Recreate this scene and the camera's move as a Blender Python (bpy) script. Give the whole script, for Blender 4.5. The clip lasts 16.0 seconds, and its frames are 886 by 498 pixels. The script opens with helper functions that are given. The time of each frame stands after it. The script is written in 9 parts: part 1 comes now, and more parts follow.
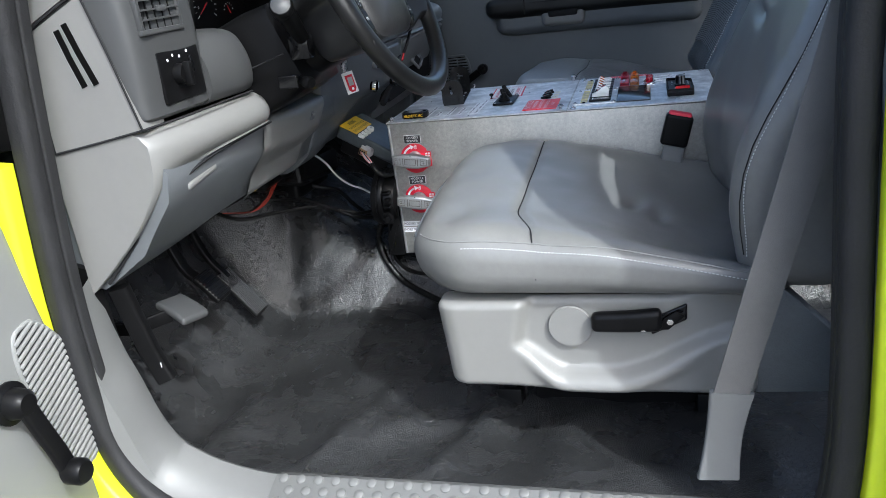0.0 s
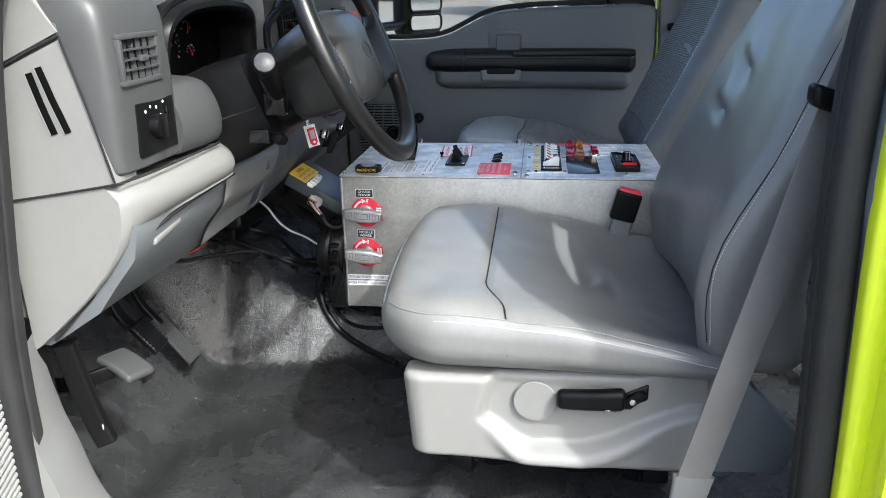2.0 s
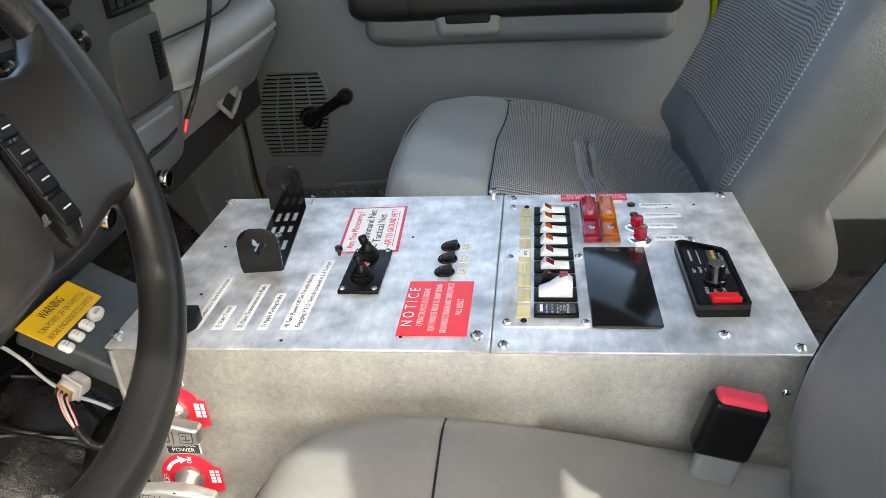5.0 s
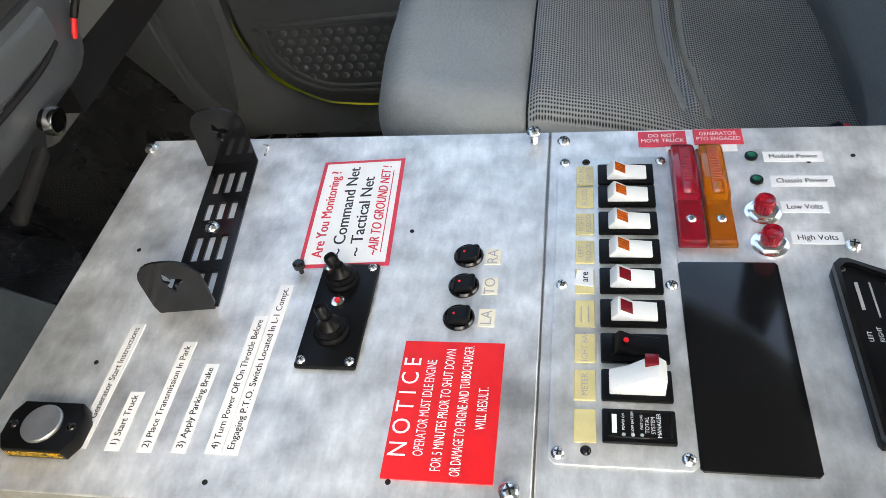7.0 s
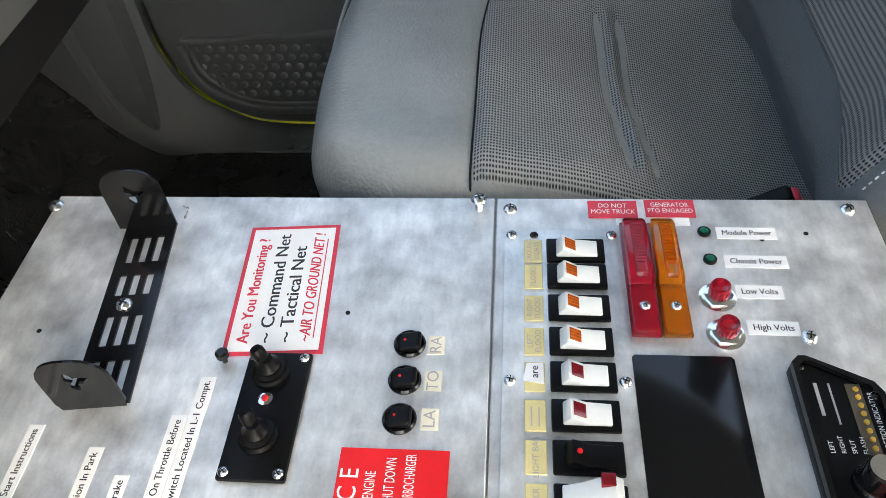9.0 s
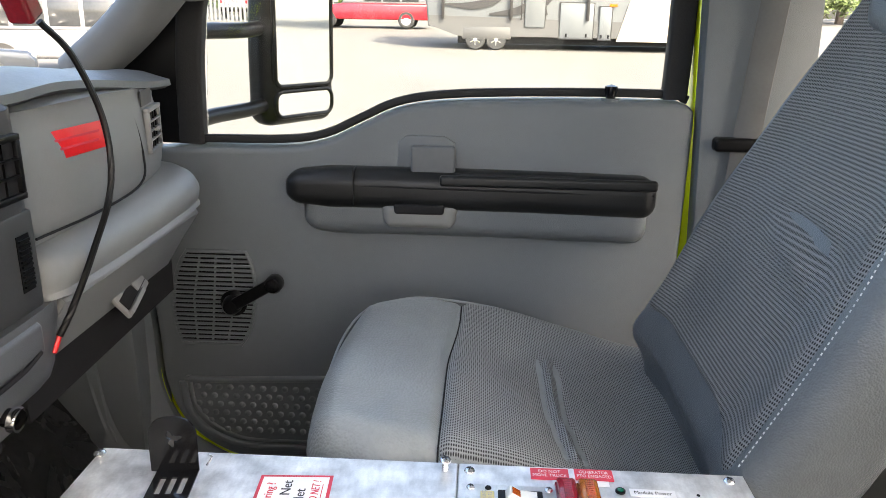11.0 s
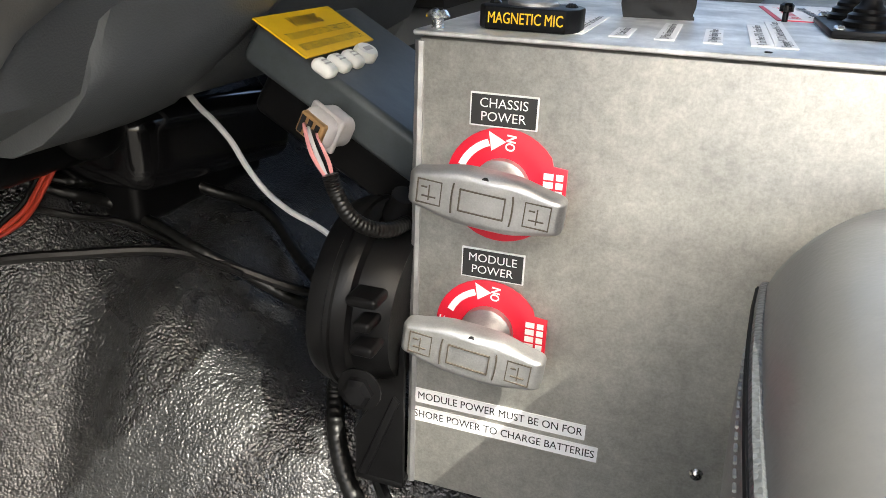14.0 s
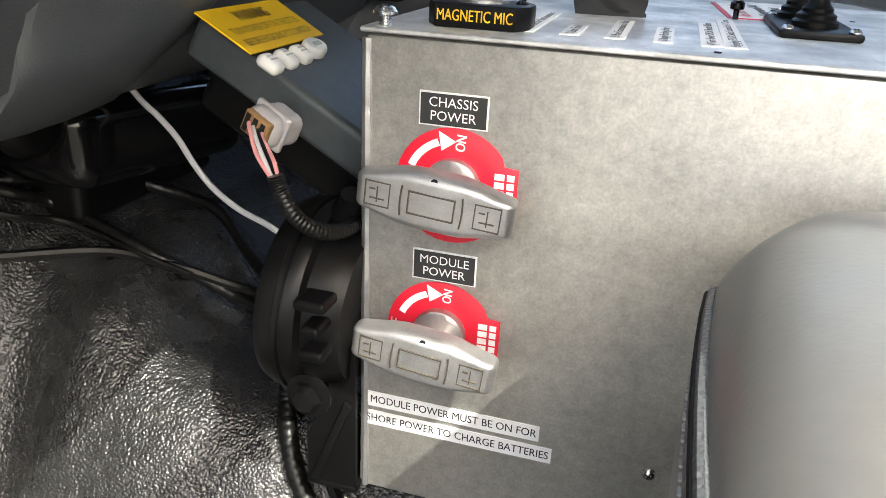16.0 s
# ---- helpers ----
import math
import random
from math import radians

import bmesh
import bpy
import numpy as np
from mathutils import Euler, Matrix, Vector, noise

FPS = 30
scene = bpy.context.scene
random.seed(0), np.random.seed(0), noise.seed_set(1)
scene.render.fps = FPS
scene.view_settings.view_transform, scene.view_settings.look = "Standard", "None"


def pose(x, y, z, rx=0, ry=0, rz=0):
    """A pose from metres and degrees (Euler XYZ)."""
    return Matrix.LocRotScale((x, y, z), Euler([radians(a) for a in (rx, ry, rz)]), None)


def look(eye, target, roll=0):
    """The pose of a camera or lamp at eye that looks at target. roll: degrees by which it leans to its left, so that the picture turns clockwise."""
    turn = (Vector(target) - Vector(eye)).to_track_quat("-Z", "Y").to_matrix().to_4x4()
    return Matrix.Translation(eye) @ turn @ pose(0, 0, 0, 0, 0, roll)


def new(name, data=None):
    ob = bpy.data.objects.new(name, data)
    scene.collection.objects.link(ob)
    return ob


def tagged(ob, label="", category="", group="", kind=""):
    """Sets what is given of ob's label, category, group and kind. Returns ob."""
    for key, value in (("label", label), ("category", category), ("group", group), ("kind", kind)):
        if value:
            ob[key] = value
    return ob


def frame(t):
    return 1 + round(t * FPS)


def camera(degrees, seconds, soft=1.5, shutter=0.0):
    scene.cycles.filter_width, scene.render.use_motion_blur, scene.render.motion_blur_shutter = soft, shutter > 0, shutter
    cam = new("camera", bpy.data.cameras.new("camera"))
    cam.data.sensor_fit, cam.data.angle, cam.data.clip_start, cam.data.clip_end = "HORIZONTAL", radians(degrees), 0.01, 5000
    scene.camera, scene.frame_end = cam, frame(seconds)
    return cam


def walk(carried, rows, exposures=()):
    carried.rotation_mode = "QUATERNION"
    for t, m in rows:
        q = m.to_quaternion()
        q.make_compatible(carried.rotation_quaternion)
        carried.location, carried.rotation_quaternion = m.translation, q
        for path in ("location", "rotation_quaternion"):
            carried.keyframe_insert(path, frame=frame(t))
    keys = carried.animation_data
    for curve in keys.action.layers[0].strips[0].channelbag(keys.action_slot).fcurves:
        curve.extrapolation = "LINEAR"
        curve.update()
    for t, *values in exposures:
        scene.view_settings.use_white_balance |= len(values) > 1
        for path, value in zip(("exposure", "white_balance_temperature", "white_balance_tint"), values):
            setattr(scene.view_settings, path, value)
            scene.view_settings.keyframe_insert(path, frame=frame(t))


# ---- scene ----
cam = camera(61.0, 16.0, soft=0.8)
PATH = [
    (0, (0.548, -1.55, 0.864), (0.017, 0.244, 0.157), -7.4),
    (0.5, (0.457, -1.586, 0.884), (0.043, 0.241, 0.185), -5.5),
    (1, (0.43, -1.594, 0.886), (0.099, 0.251, 0.189), -3.1),
    (1.5, (0.429, -1.575, 0.902), (0.155, 0.286, 0.221), -1.7),
    (2, (0.428, -1.55, 0.932), (0.179, 0.323, 0.276), -1.1),
    (2.5, (0.443, -1.463, 0.959), (0.198, 0.418, 0.326), -1.1),
    (3, (0.491, -1.305, 0.987), (0.246, 0.58, 0.365), -1.7),
    (3.5, (0.47, -1.084, 0.989), (0.224, 0.794, 0.345), -2.4),
    (4, (0.448, -0.885, 0.988), (0.206, 0.971, 0.284), -3.3),
    (4.2, (0.45, -0.819, 0.976), (0.21, 1.024, 0.236), -3.4),
    (6.3, (0.404, -0.283, 0.972), (0.087, 1.21, -0.321), -7.7),
    (6.5, (0.416, -0.243, 0.974), (0.082, 1.2, -0.371), -8.7),
    (7, (0.417, -0.183, 0.985), (0.058, 1.156, -0.456), -10.6),
    (7.5, (0.396, -0.133, 0.993), (0.024, 1.124, -0.517), -12.1),
    (8, (0.377, -0.102, 1.0), (0.026, 1.114, -0.548), -12.0),
    (8.5, (0.385, -0.096, 1.005), (0.101, 1.143, -0.538), -9.4),
    (9, (0.404, -0.102, 1.0), (0.221, 1.238, -0.474), -5.1),
    (9.5, (0.416, -0.098, 1.022), (0.348, 1.39, -0.312), -1.0),
    (9.7, (0.416, -0.103, 1.044), (0.406, 1.457, -0.207), 0.6),
    (11.8, (0.394, -0.573, 0.92), (0.069, 1.358, 0.514), 2.9),
    (12, (0.397, -0.625, 0.874), (-0.064, 1.272, 0.439), 2.9),
    (12.5, (0.390, -0.674, 0.809), (-0.276, 1.121, 0.231), 1.6),
    (13, (0.250, -0.599, 0.698), (-0.448, 1.139, -0.005), 0.9),
    (13.5, (0.172, -0.471, 0.620), (-0.491, 1.259, -0.133), 1.1),
    (14, (0.153, -0.398, 0.602), (-0.434, 1.349, -0.173), 2.1),
    (14.5, (0.153, -0.388, 0.606), (-0.392, 1.373, -0.169), 2.6),
    (15, (0.154, -0.386, 0.604), (-0.359, 1.379, -0.182), 2.9),
    (15.5, (0.155, -0.386, 0.604), (-0.339, 1.384, -0.187), 3.0),
    (16, (0.156, -0.386, 0.605), (-0.332, 1.383, -0.190), 2.9),
]
EXPOSURE = [(0, 1.85, 5650, 4), (0.3, 2.12, 5680, 4), (0.6, 2.20, 5720, 4), (1.5, 2.26, 5900, 4), (2.5, 2.40, 6050, 3), (3.5, 2.7, 6650, 4), (4.2, 2.95, 7000, 3), (6.3, 3.15, 7200, 3), (8.8, 3.14, 7240, 2), (9.7, 3.28, 7250, 2), (11.8, 3.40, 7150, 9), (12.2, 3.30, 7120, 8), (12.7, 2.98, 7050, 7), (14, 2.75, 6750, 4), (16, 2.75, 6750, 4)]
walk(cam, [(t, look(eye, target, roll)) for t, eye, target, roll in PATH], EXPOSURE)

# ---- light ----
SUN_FROM = Vector((0.514, -0.466, 0.72)).normalized()
world = bpy.data.worlds.new("sky")
scene.world = world
world.use_nodes = True
wn = world.node_tree.nodes
sky = wn.new("ShaderNodeTexSky")
sky.sky_type = "NISHITA"
sky.sun_disc = False
sky.sun_elevation = math.asin(SUN_FROM.z)
sky.sun_rotation = math.atan2(SUN_FROM.x, SUN_FROM.y)
sky.air_density, sky.dust_density, sky.ozone_density = 0.7, 5.0, 0.6
world.node_tree.links.new(sky.outputs[0], wn["Background"].inputs[0])
wn["Background"].inputs[1].default_value = 0.15
sun = new("sun", bpy.data.lights.new("sun", "SUN"))
sun.data.energy, sun.data.angle, sun.data.color = 1.4, radians(0.6), (1.0, 0.96, 0.90)
sun.matrix_world = look((0, 0, 5), Vector((0, 0, 5)) - SUN_FROM)

# ---- materials ----


def mat(name, color, rough=0.5, metal=0.0, var=0.12, vscale=5.0, bump=0.0, bscale=300.0, kind="noise", spec=0.5,
        rvar=0.08, emit=0.0, trans=0.0, coat=0.0, dirt=0.0, aniso=None, detail=6.0, speck=0.4):
    """Procedural surface: colour and roughness vary at two scales, with a fine relief."""
    m = bpy.data.materials.new(name)
    m.use_nodes = True
    n, l = m.node_tree.nodes, m.node_tree.links
    b = n["Principled BSDF"]
    b.inputs["Roughness"].default_value = rough
    b.inputs["Metallic"].default_value = metal
    b.inputs["Specular IOR Level"].default_value = spec
    b.inputs["Transmission Weight"].default_value = trans
    b.inputs["Coat Weight"].default_value = coat
    co = n.new("ShaderNodeTexCoord")
    mp = n.new("ShaderNodeMapping")
    l.new(co.outputs["Object"], mp.inputs["Vector"])
    if aniso:
        mp.inputs["Scale"].default_value = aniso
    big = n.new("ShaderNodeTexNoise")
    big.inputs["Scale"].default_value = vscale
    big.inputs["Detail"].default_value = detail
    big.inputs["Roughness"].default_value = 0.62
    l.new(mp.outputs[0], big.inputs["Vector"])
    fine = n.new("ShaderNodeTexNoise")
    fine.inputs["Scale"].default_value = vscale * 17
    fine.inputs["Detail"].default_value = 3
    l.new(mp.outputs[0], fine.inputs["Vector"])
    mixf = n.new("ShaderNodeMath")
    mixf.operation = "MULTIPLY_ADD"
    l.new(fine.outputs[0], mixf.inputs[0])
    mixf.inputs[1].default_value = speck
    off = n.new("ShaderNodeMath")
    off.inputs[1].default_value = 0.5 * (0.4 - speck)
    l.new(big.outputs[0], off.inputs[0])
    l.new(off.outputs[0], mixf.inputs[2])
    ramp = n.new("ShaderNodeMapRange")
    ramp.inputs["From Min"].default_value, ramp.inputs["From Max"].default_value = 0.45, 0.95
    ramp.inputs["To Min"].default_value, ramp.inputs["To Max"].default_value = 1 - var, 1 + var
    l.new(mixf.outputs[0], ramp.inputs["Value"])
    mul = n.new("ShaderNodeVectorMath")
    mul.operation = "SCALE"
    mul.inputs[0].default_value = color[:3]
    l.new(ramp.outputs[0], mul.inputs["Scale"])
    l.new(mul.outputs[0], b.inputs["Base Color"])
    rr = n.new("ShaderNodeMapRange")
    rr.inputs["From Min"].default_value, rr.inputs["From Max"].default_value = 0.4, 1.0
    rr.inputs["To Min"].default_value, rr.inputs["To Max"].default_value = max(0.02, rough - rvar), min(1, rough + rvar)
    l.new(mixf.outputs[0], rr.inputs["Value"])
    l.new(rr.outputs[0], b.inputs["Roughness"])
    if bump:
        if kind == "leather":
            t = n.new("ShaderNodeTexVoronoi")
        else:
            t = n.new("ShaderNodeTexNoise")
            t.inputs["Detail"].default_value = 3
        t.inputs["Scale"].default_value = bscale
        l.new(co.outputs["Object"], t.inputs["Vector"])
        bm_ = n.new("ShaderNodeBump")
        bm_.inputs["Strength"].default_value = bump
        bm_.inputs["Distance"].default_value = (1.0 if kind == "leather" else 0.6) / bscale
        bm_.invert = kind == "leather"
        l.new(t.outputs[0], bm_.inputs["Height"])
        l.new(bm_.outputs[0], b.inputs["Normal"])
    if emit:
        b.inputs["Emission Color"].default_value = (*color[:3], 1)
        b.inputs["Emission Strength"].default_value = emit
    return m


def mottle(m, scale, low, high, stretch=(1, 1, 1), detail=5.0):
    """A second, finer patina over the colour of a material."""
    n, l = m.node_tree.nodes, m.node_tree.links
    b = n["Principled BSDF"]
    co, mp, nz, rg, mu = n.new("ShaderNodeTexCoord"), n.new("ShaderNodeMapping"), n.new("ShaderNodeTexNoise"), n.new("ShaderNodeMapRange"), n.new("ShaderNodeVectorMath")
    mp.inputs["Scale"].default_value = stretch
    nz.inputs["Scale"].default_value, nz.inputs["Detail"].default_value, nz.inputs["Roughness"].default_value = scale, detail, 0.7
    rg.inputs["From Min"].default_value, rg.inputs["From Max"].default_value = 0.36, 0.62
    rg.inputs["To Min"].default_value, rg.inputs["To Max"].default_value = low, high
    mu.operation = "SCALE"
    old = b.inputs["Base Color"].links[0].from_socket
    l.new(co.outputs["Object"], mp.inputs["Vector"])
    l.new(mp.outputs[0], nz.inputs["Vector"])
    l.new(nz.outputs[0], rg.inputs["Value"])
    l.new(old, mu.inputs[0])
    l.new(rg.outputs[0], mu.inputs["Scale"])
    l.new(mu.outputs[0], b.inputs["Base Color"])
    return m


def mesh_cloth(name, color, dark, pitch, plane):
    """Knitted seat cloth: rows of small dark eyelets between raised threads, in the plane given by two axes."""
    m = mat(name, color, 0.75, var=0.1, vscale=8, spec=0.25)
    n, l = m.node_tree.nodes, m.node_tree.links
    b = n["Principled BSDF"]
    co = n.new("ShaderNodeTexCoord")
    sep = n.new("ShaderNodeSeparateXYZ")
    l.new(co.outputs["Object"], sep.inputs[0])
    cmb = n.new("ShaderNodeCombineXYZ")
    l.new(sep.outputs[plane[0]], cmb.inputs[0])
    l.new(sep.outputs[plane[1]], cmb.inputs[1])
    mp = n.new("ShaderNodeMapping")
    mp.inputs["Scale"].default_value = (1.0, 0.62, 1.0)
    l.new(cmb.outputs[0], mp.inputs["Vector"])
    v = n.new("ShaderNodeTexVoronoi")
    v.voronoi_dimensions = "2D"
    v.inputs["Scale"].default_value = 1 / pitch
    v.inputs["Randomness"].default_value = 0.1
    l.new(mp.outputs[0], v.inputs["Vector"])
    r = n.new("ShaderNodeMapRange")
    r.inputs["From Min"].default_value, r.inputs["From Max"].default_value = 0.22, 0.42
    l.new(v.outputs["Distance"], r.inputs["Value"])
    mix = n.new("ShaderNodeMix")
    mix.data_type = "RGBA"
    old = b.inputs["Base Color"].links[0].from_socket
    l.new(r.outputs[0], mix.inputs["Factor"])
    mix.inputs["A"].default_value = (*dark, 1)
    l.new(old, mix.inputs["B"])
    l.new(mix.outputs["Result"], b.inputs["Base Color"])
    bump = n.new("ShaderNodeBump")
    bump.inputs["Strength"].default_value = 0.7
    bump.inputs["Distance"].default_value = 0.001
    l.new(r.outputs[0], bump.inputs["Height"])
    l.new(bump.outputs[0], b.inputs["Normal"])
    return m


def glass_mat(name, tint=(1, 1, 1), rough=0.0):
    """Thin clear pane: mostly straight through, with a Fresnel share of mirror."""
    m = bpy.data.materials.new(name)
    m.use_nodes = True
    n, l = m.node_tree.nodes, m.node_tree.links
    n.remove(n["Principled BSDF"])
    tr = n.new("ShaderNodeBsdfTransparent")
    tr.inputs[0].default_value = (*tint, 1)
    gl = n.new("ShaderNodeBsdfGlossy")
    gl.inputs["Roughness"].default_value = rough
    fr = n.new("ShaderNodeFresnel")
    fr.inputs["IOR"].default_value = 1.3
    mx = n.new("ShaderNodeMixShader")
    l.new(fr.outputs[0], mx.inputs[0])
    l.new(tr.outputs[0], mx.inputs[1])
    l.new(gl.outputs[0], mx.inputs[2])
    l.new(mx.outputs[0], n["Material Output"].inputs[0])
    return m


def floor_vinyl():
    """Black embossed vinyl: pebbled grain, scuffed dusty patches, pale specks."""
    m = mat("black_vinyl", (0.018, 0.0184, 0.0190), 0.27, bump=0.35, bscale=440, kind="leather", var=0.45, vscale=5, rvar=0.01, spec=0.55)
    n, l = m.node_tree.nodes, m.node_tree.links
    b = n["Principled BSDF"]
    co = n.new("ShaderNodeTexCoord")
    dust = n.new("ShaderNodeTexNoise")
    dust.inputs["Scale"].default_value, dust.inputs["Detail"].default_value, dust.inputs["Distortion"].default_value = 11, 9, 1.2
    l.new(co.outputs["Object"], dust.inputs["Vector"])
    dr = n.new("ShaderNodeMapRange")
    dr.inputs["From Min"].default_value, dr.inputs["From Max"].default_value, dr.inputs["To Max"].default_value = 0.48, 0.82, 0.70
    l.new(dust.outputs[0], dr.inputs["Value"])
    speck = n.new("ShaderNodeTexNoise")
    speck.inputs["Scale"].default_value, speck.inputs["Detail"].default_value = 420, 2
    l.new(co.outputs["Object"], speck.inputs["Vector"])
    sr = n.new("ShaderNodeMapRange")
    sr.inputs["From Min"].default_value, sr.inputs["From Max"].default_value, sr.inputs["To Max"].default_value = 0.735, 0.78, 0.6
    l.new(speck.outputs[0], sr.inputs["Value"])
    old = b.inputs["Base Color"].links[0].from_socket
    for fac, col in ((dr, (0.034, 0.034, 0.035, 1)), (sr, (0.30, 0.29, 0.27, 1))):
        mix = n.new("ShaderNodeMix")
        mix.data_type = "RGBA"
        l.new(fac.outputs[0], mix.inputs["Factor"])
        l.new(old, mix.inputs["A"])
        mix.inputs["B"].default_value = col
        old = mix.outputs["Result"]
    l.new(old, b.inputs["Base Color"])
    rough = b.inputs["Roughness"].links[0].from_socket
    ad = n.new("ShaderNodeMath")
    ad.operation = "MULTIPLY_ADD"
    l.new(dr.outputs[0], ad.inputs[0])
    ad.inputs[1].default_value = 0.10
    l.new(rough, ad.inputs[2])
    l.new(ad.outputs[0], b.inputs["Roughness"])
    soft_ = n.new("ShaderNodeTexNoise")
    soft_.inputs["Scale"].default_value, soft_.inputs["Detail"].default_value = 85, 3
    l.new(co.outputs["Object"], soft_.inputs["Vector"])
    bp_ = n.new("ShaderNodeBump")
    bp_.inputs["Strength"].default_value, bp_.inputs["Distance"].default_value = 0.35, 0.006
    l.new(soft_.outputs[0], bp_.inputs["Height"])
    first = b.inputs["Normal"].links[0].from_node
    l.new(bp_.outputs[0], first.inputs["Normal"])
    peb = n.new("ShaderNodeTexVoronoi")
    peb.feature = "SMOOTH_F1"
    peb.inputs["Scale"].default_value, peb.inputs["Smoothness"].default_value = 430, 0.6
    l.new(co.outputs["Object"], peb.inputs["Vector"])
    pb = n.new("ShaderNodeBump")
    pb.invert = True
    pb.inputs["Strength"].default_value, pb.inputs["Distance"].default_value = 0.50, 0.0014
    l.new(peb.outputs["Distance"], pb.inputs["Height"])
    l.new(pb.outputs[0], bp_.inputs["Normal"])
    return m


M_VINYL_FLOOR = floor_vinyl()
M_SEAT = mat("grey_seat_vinyl", (0.135, 0.135, 0.131), 0.34, spec=0.44, bump=0.10, bscale=420, var=0.12, vscale=7, rvar=0.04)
M_SEAT_P = mat("grey_blue_vinyl", (0.245, 0.262, 0.264), 0.44, bump=0.25, bscale=260, kind="leather", var=0.16, vscale=9)
M_SEAT_SIDE = mat("dark_seat_vinyl", (0.098, 0.106, 0.110), 0.42, bump=0.25, bscale=420, kind="leather", var=0.14, vscale=8)
M_THREAD = mat("thread", (0.42, 0.43, 0.43), 0.8)
M_SEAM = mat("seam", (0.014, 0.014, 0.015), 0.8, spec=0.15)
M_BASE = mat("light_grey_plastic", (0.170, 0.168, 0.160), 0.42, bump=0.12, bscale=900, var=0.06, vscale=4)
M_DASH = mat("mid_grey_plastic", (0.185, 0.190, 0.192), 0.5, bump=0.2, bscale=800, var=0.08, vscale=6, spec=0.4)
M_DASH_D = mat("dark_dash_pad", (0.088, 0.094, 0.100), 0.42, bump=0.12, bscale=700, kind="leather", var=0.1, vscale=6, spec=0.4)
M_KNEE = mat("grey_knee_plastic", (0.152, 0.151, 0.146), 0.5, bump=0.15, bscale=800, var=0.07, vscale=4)
M_FASCIA = mat("slate_fascia_plastic", (0.042, 0.043, 0.044), 0.42, bump=0.1, bscale=900, var=0.06, vscale=5, spec=0.35)
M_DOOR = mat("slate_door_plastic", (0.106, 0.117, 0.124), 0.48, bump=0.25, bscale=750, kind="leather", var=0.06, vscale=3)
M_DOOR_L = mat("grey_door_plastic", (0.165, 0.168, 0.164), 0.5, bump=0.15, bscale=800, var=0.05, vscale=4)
M_ARM = mat("black_armrest", (0.009, 0.0095, 0.010), 0.37, bump=0.1, bscale=700, kind="leather", var=0.15, vscale=6, spec=0.32)
M_BLACK = mat("black_plastic", (0.0042, 0.0042, 0.0045), 0.36, var=0.2, vscale=12, bump=0.08, bscale=700, spec=0.13)
M_BLACK_G = mat("gloss_black", (0.005, 0.005, 0.0055), 0.14, var=0.2, vscale=20, spec=0.35)
M_RUBBER = mat("rubber_seal", (0.014, 0.014, 0.015), 0.65, var=0.3, vscale=14, bump=0.3, bscale=300, spec=0.3)
M_WHEEL = mat("worn_leather", (0.0065, 0.0065, 0.0068), 0.31, bump=0.05, bscale=420, kind="leather", var=0.25, vscale=7, rvar=0.03, spec=0.40)
M_HUB = mat("airbag_vinyl", (0.020, 0.020, 0.0204), 0.36, bump=0.07, bscale=480, kind="leather", var=0.25, vscale=8, rvar=0.08, spec=0.44)
M_YELLOW = mat("lime_paint", (0.62, 0.72, 0.015), 0.2, var=0.06, vscale=3, coat=0.4, rvar=0.03)
M_ALU_TOP = mat("sanded_aluminium", (0.66, 0.665, 0.66), 0.42, metal=0.6, var=0.48, vscale=20, rvar=0.12, bump=0.06, bscale=240, detail=2.5, speck=0.12)
M_ALU = mat("dull_aluminium", (0.445, 0.437, 0.402), 0.50, metal=0.68, var=0.28, vscale=10, rvar=0.14, bump=0.05, bscale=320, detail=4, speck=0.3)
mottle(M_ALU, 120, 0.87, 1.05)
mottle(M_ALU, 520, 0.86, 1.06)
mottle(M_ALU_TOP, 130, 0.88, 1.04, (1.0, 0.35, 1))
M_STEEL = mat("steel_screw", (0.72, 0.72, 0.72), 0.25, metal=1.0, var=0.15, vscale=60)
M_CHROME = mat("chrome", (0.85, 0.85, 0.86), 0.12, metal=1.0, var=0.05, vscale=40)
M_GRIME = mat("grimy_casting", (0.10, 0.085, 0.065), 0.55, metal=0.5, var=0.3, vscale=80)
M_CAST = mat("cast_metal", (0.42, 0.42, 0.42), 0.42, metal=0.85, var=0.22, vscale=60, bump=0.25, bscale=900)
M_RED_P = mat("red_plate", (0.62, 0.012, 0.035), 0.4, var=0.12, vscale=40)
M_RED = mat("red_sign", (0.70, 0.012, 0.018), 0.35, var=0.08, vscale=30)
M_WHITE = mat("white_label", (0.80, 0.80, 0.80), 0.5, var=0.05, vscale=40)
M_WHITE_PL = mat("white_plastic", (0.78, 0.78, 0.75), 0.35, var=0.05, vscale=40)
M_INK = mat("black_ink", (0.02, 0.02, 0.02), 0.5, var=0.1)
M_YLABEL = mat("yellow_label", (0.75, 0.46, 0.01), 0.4, var=0.06, vscale=30)
M_CREAM = mat("yellowed_label", (0.62, 0.54, 0.26), 0.45, var=0.12, vscale=60)
M_CREAM_L = mat("cream_tape", (0.75, 0.70, 0.55), 0.6, var=0.1, vscale=60)
M_PRINT_R = mat("red_print", (0.62, 0.03, 0.06), 0.5, var=0.1)
M_LENS_R = mat("red_lens", (0.72, 0.012, 0.05), 0.08, var=0.1, vscale=50, trans=0.75)
M_LENS_A = mat("amber_lens", (0.92, 0.26, 0.01), 0.08, var=0.1, vscale=50, trans=0.75)
M_LAMP_G = mat("green_lens", (0.0, 0.10, 0.05), 0.15, var=0.1, vscale=50)
M_ROCK_O = mat("orange_lens", (0.45, 0.10, 0.02), 0.2, var=0.2, vscale=200)
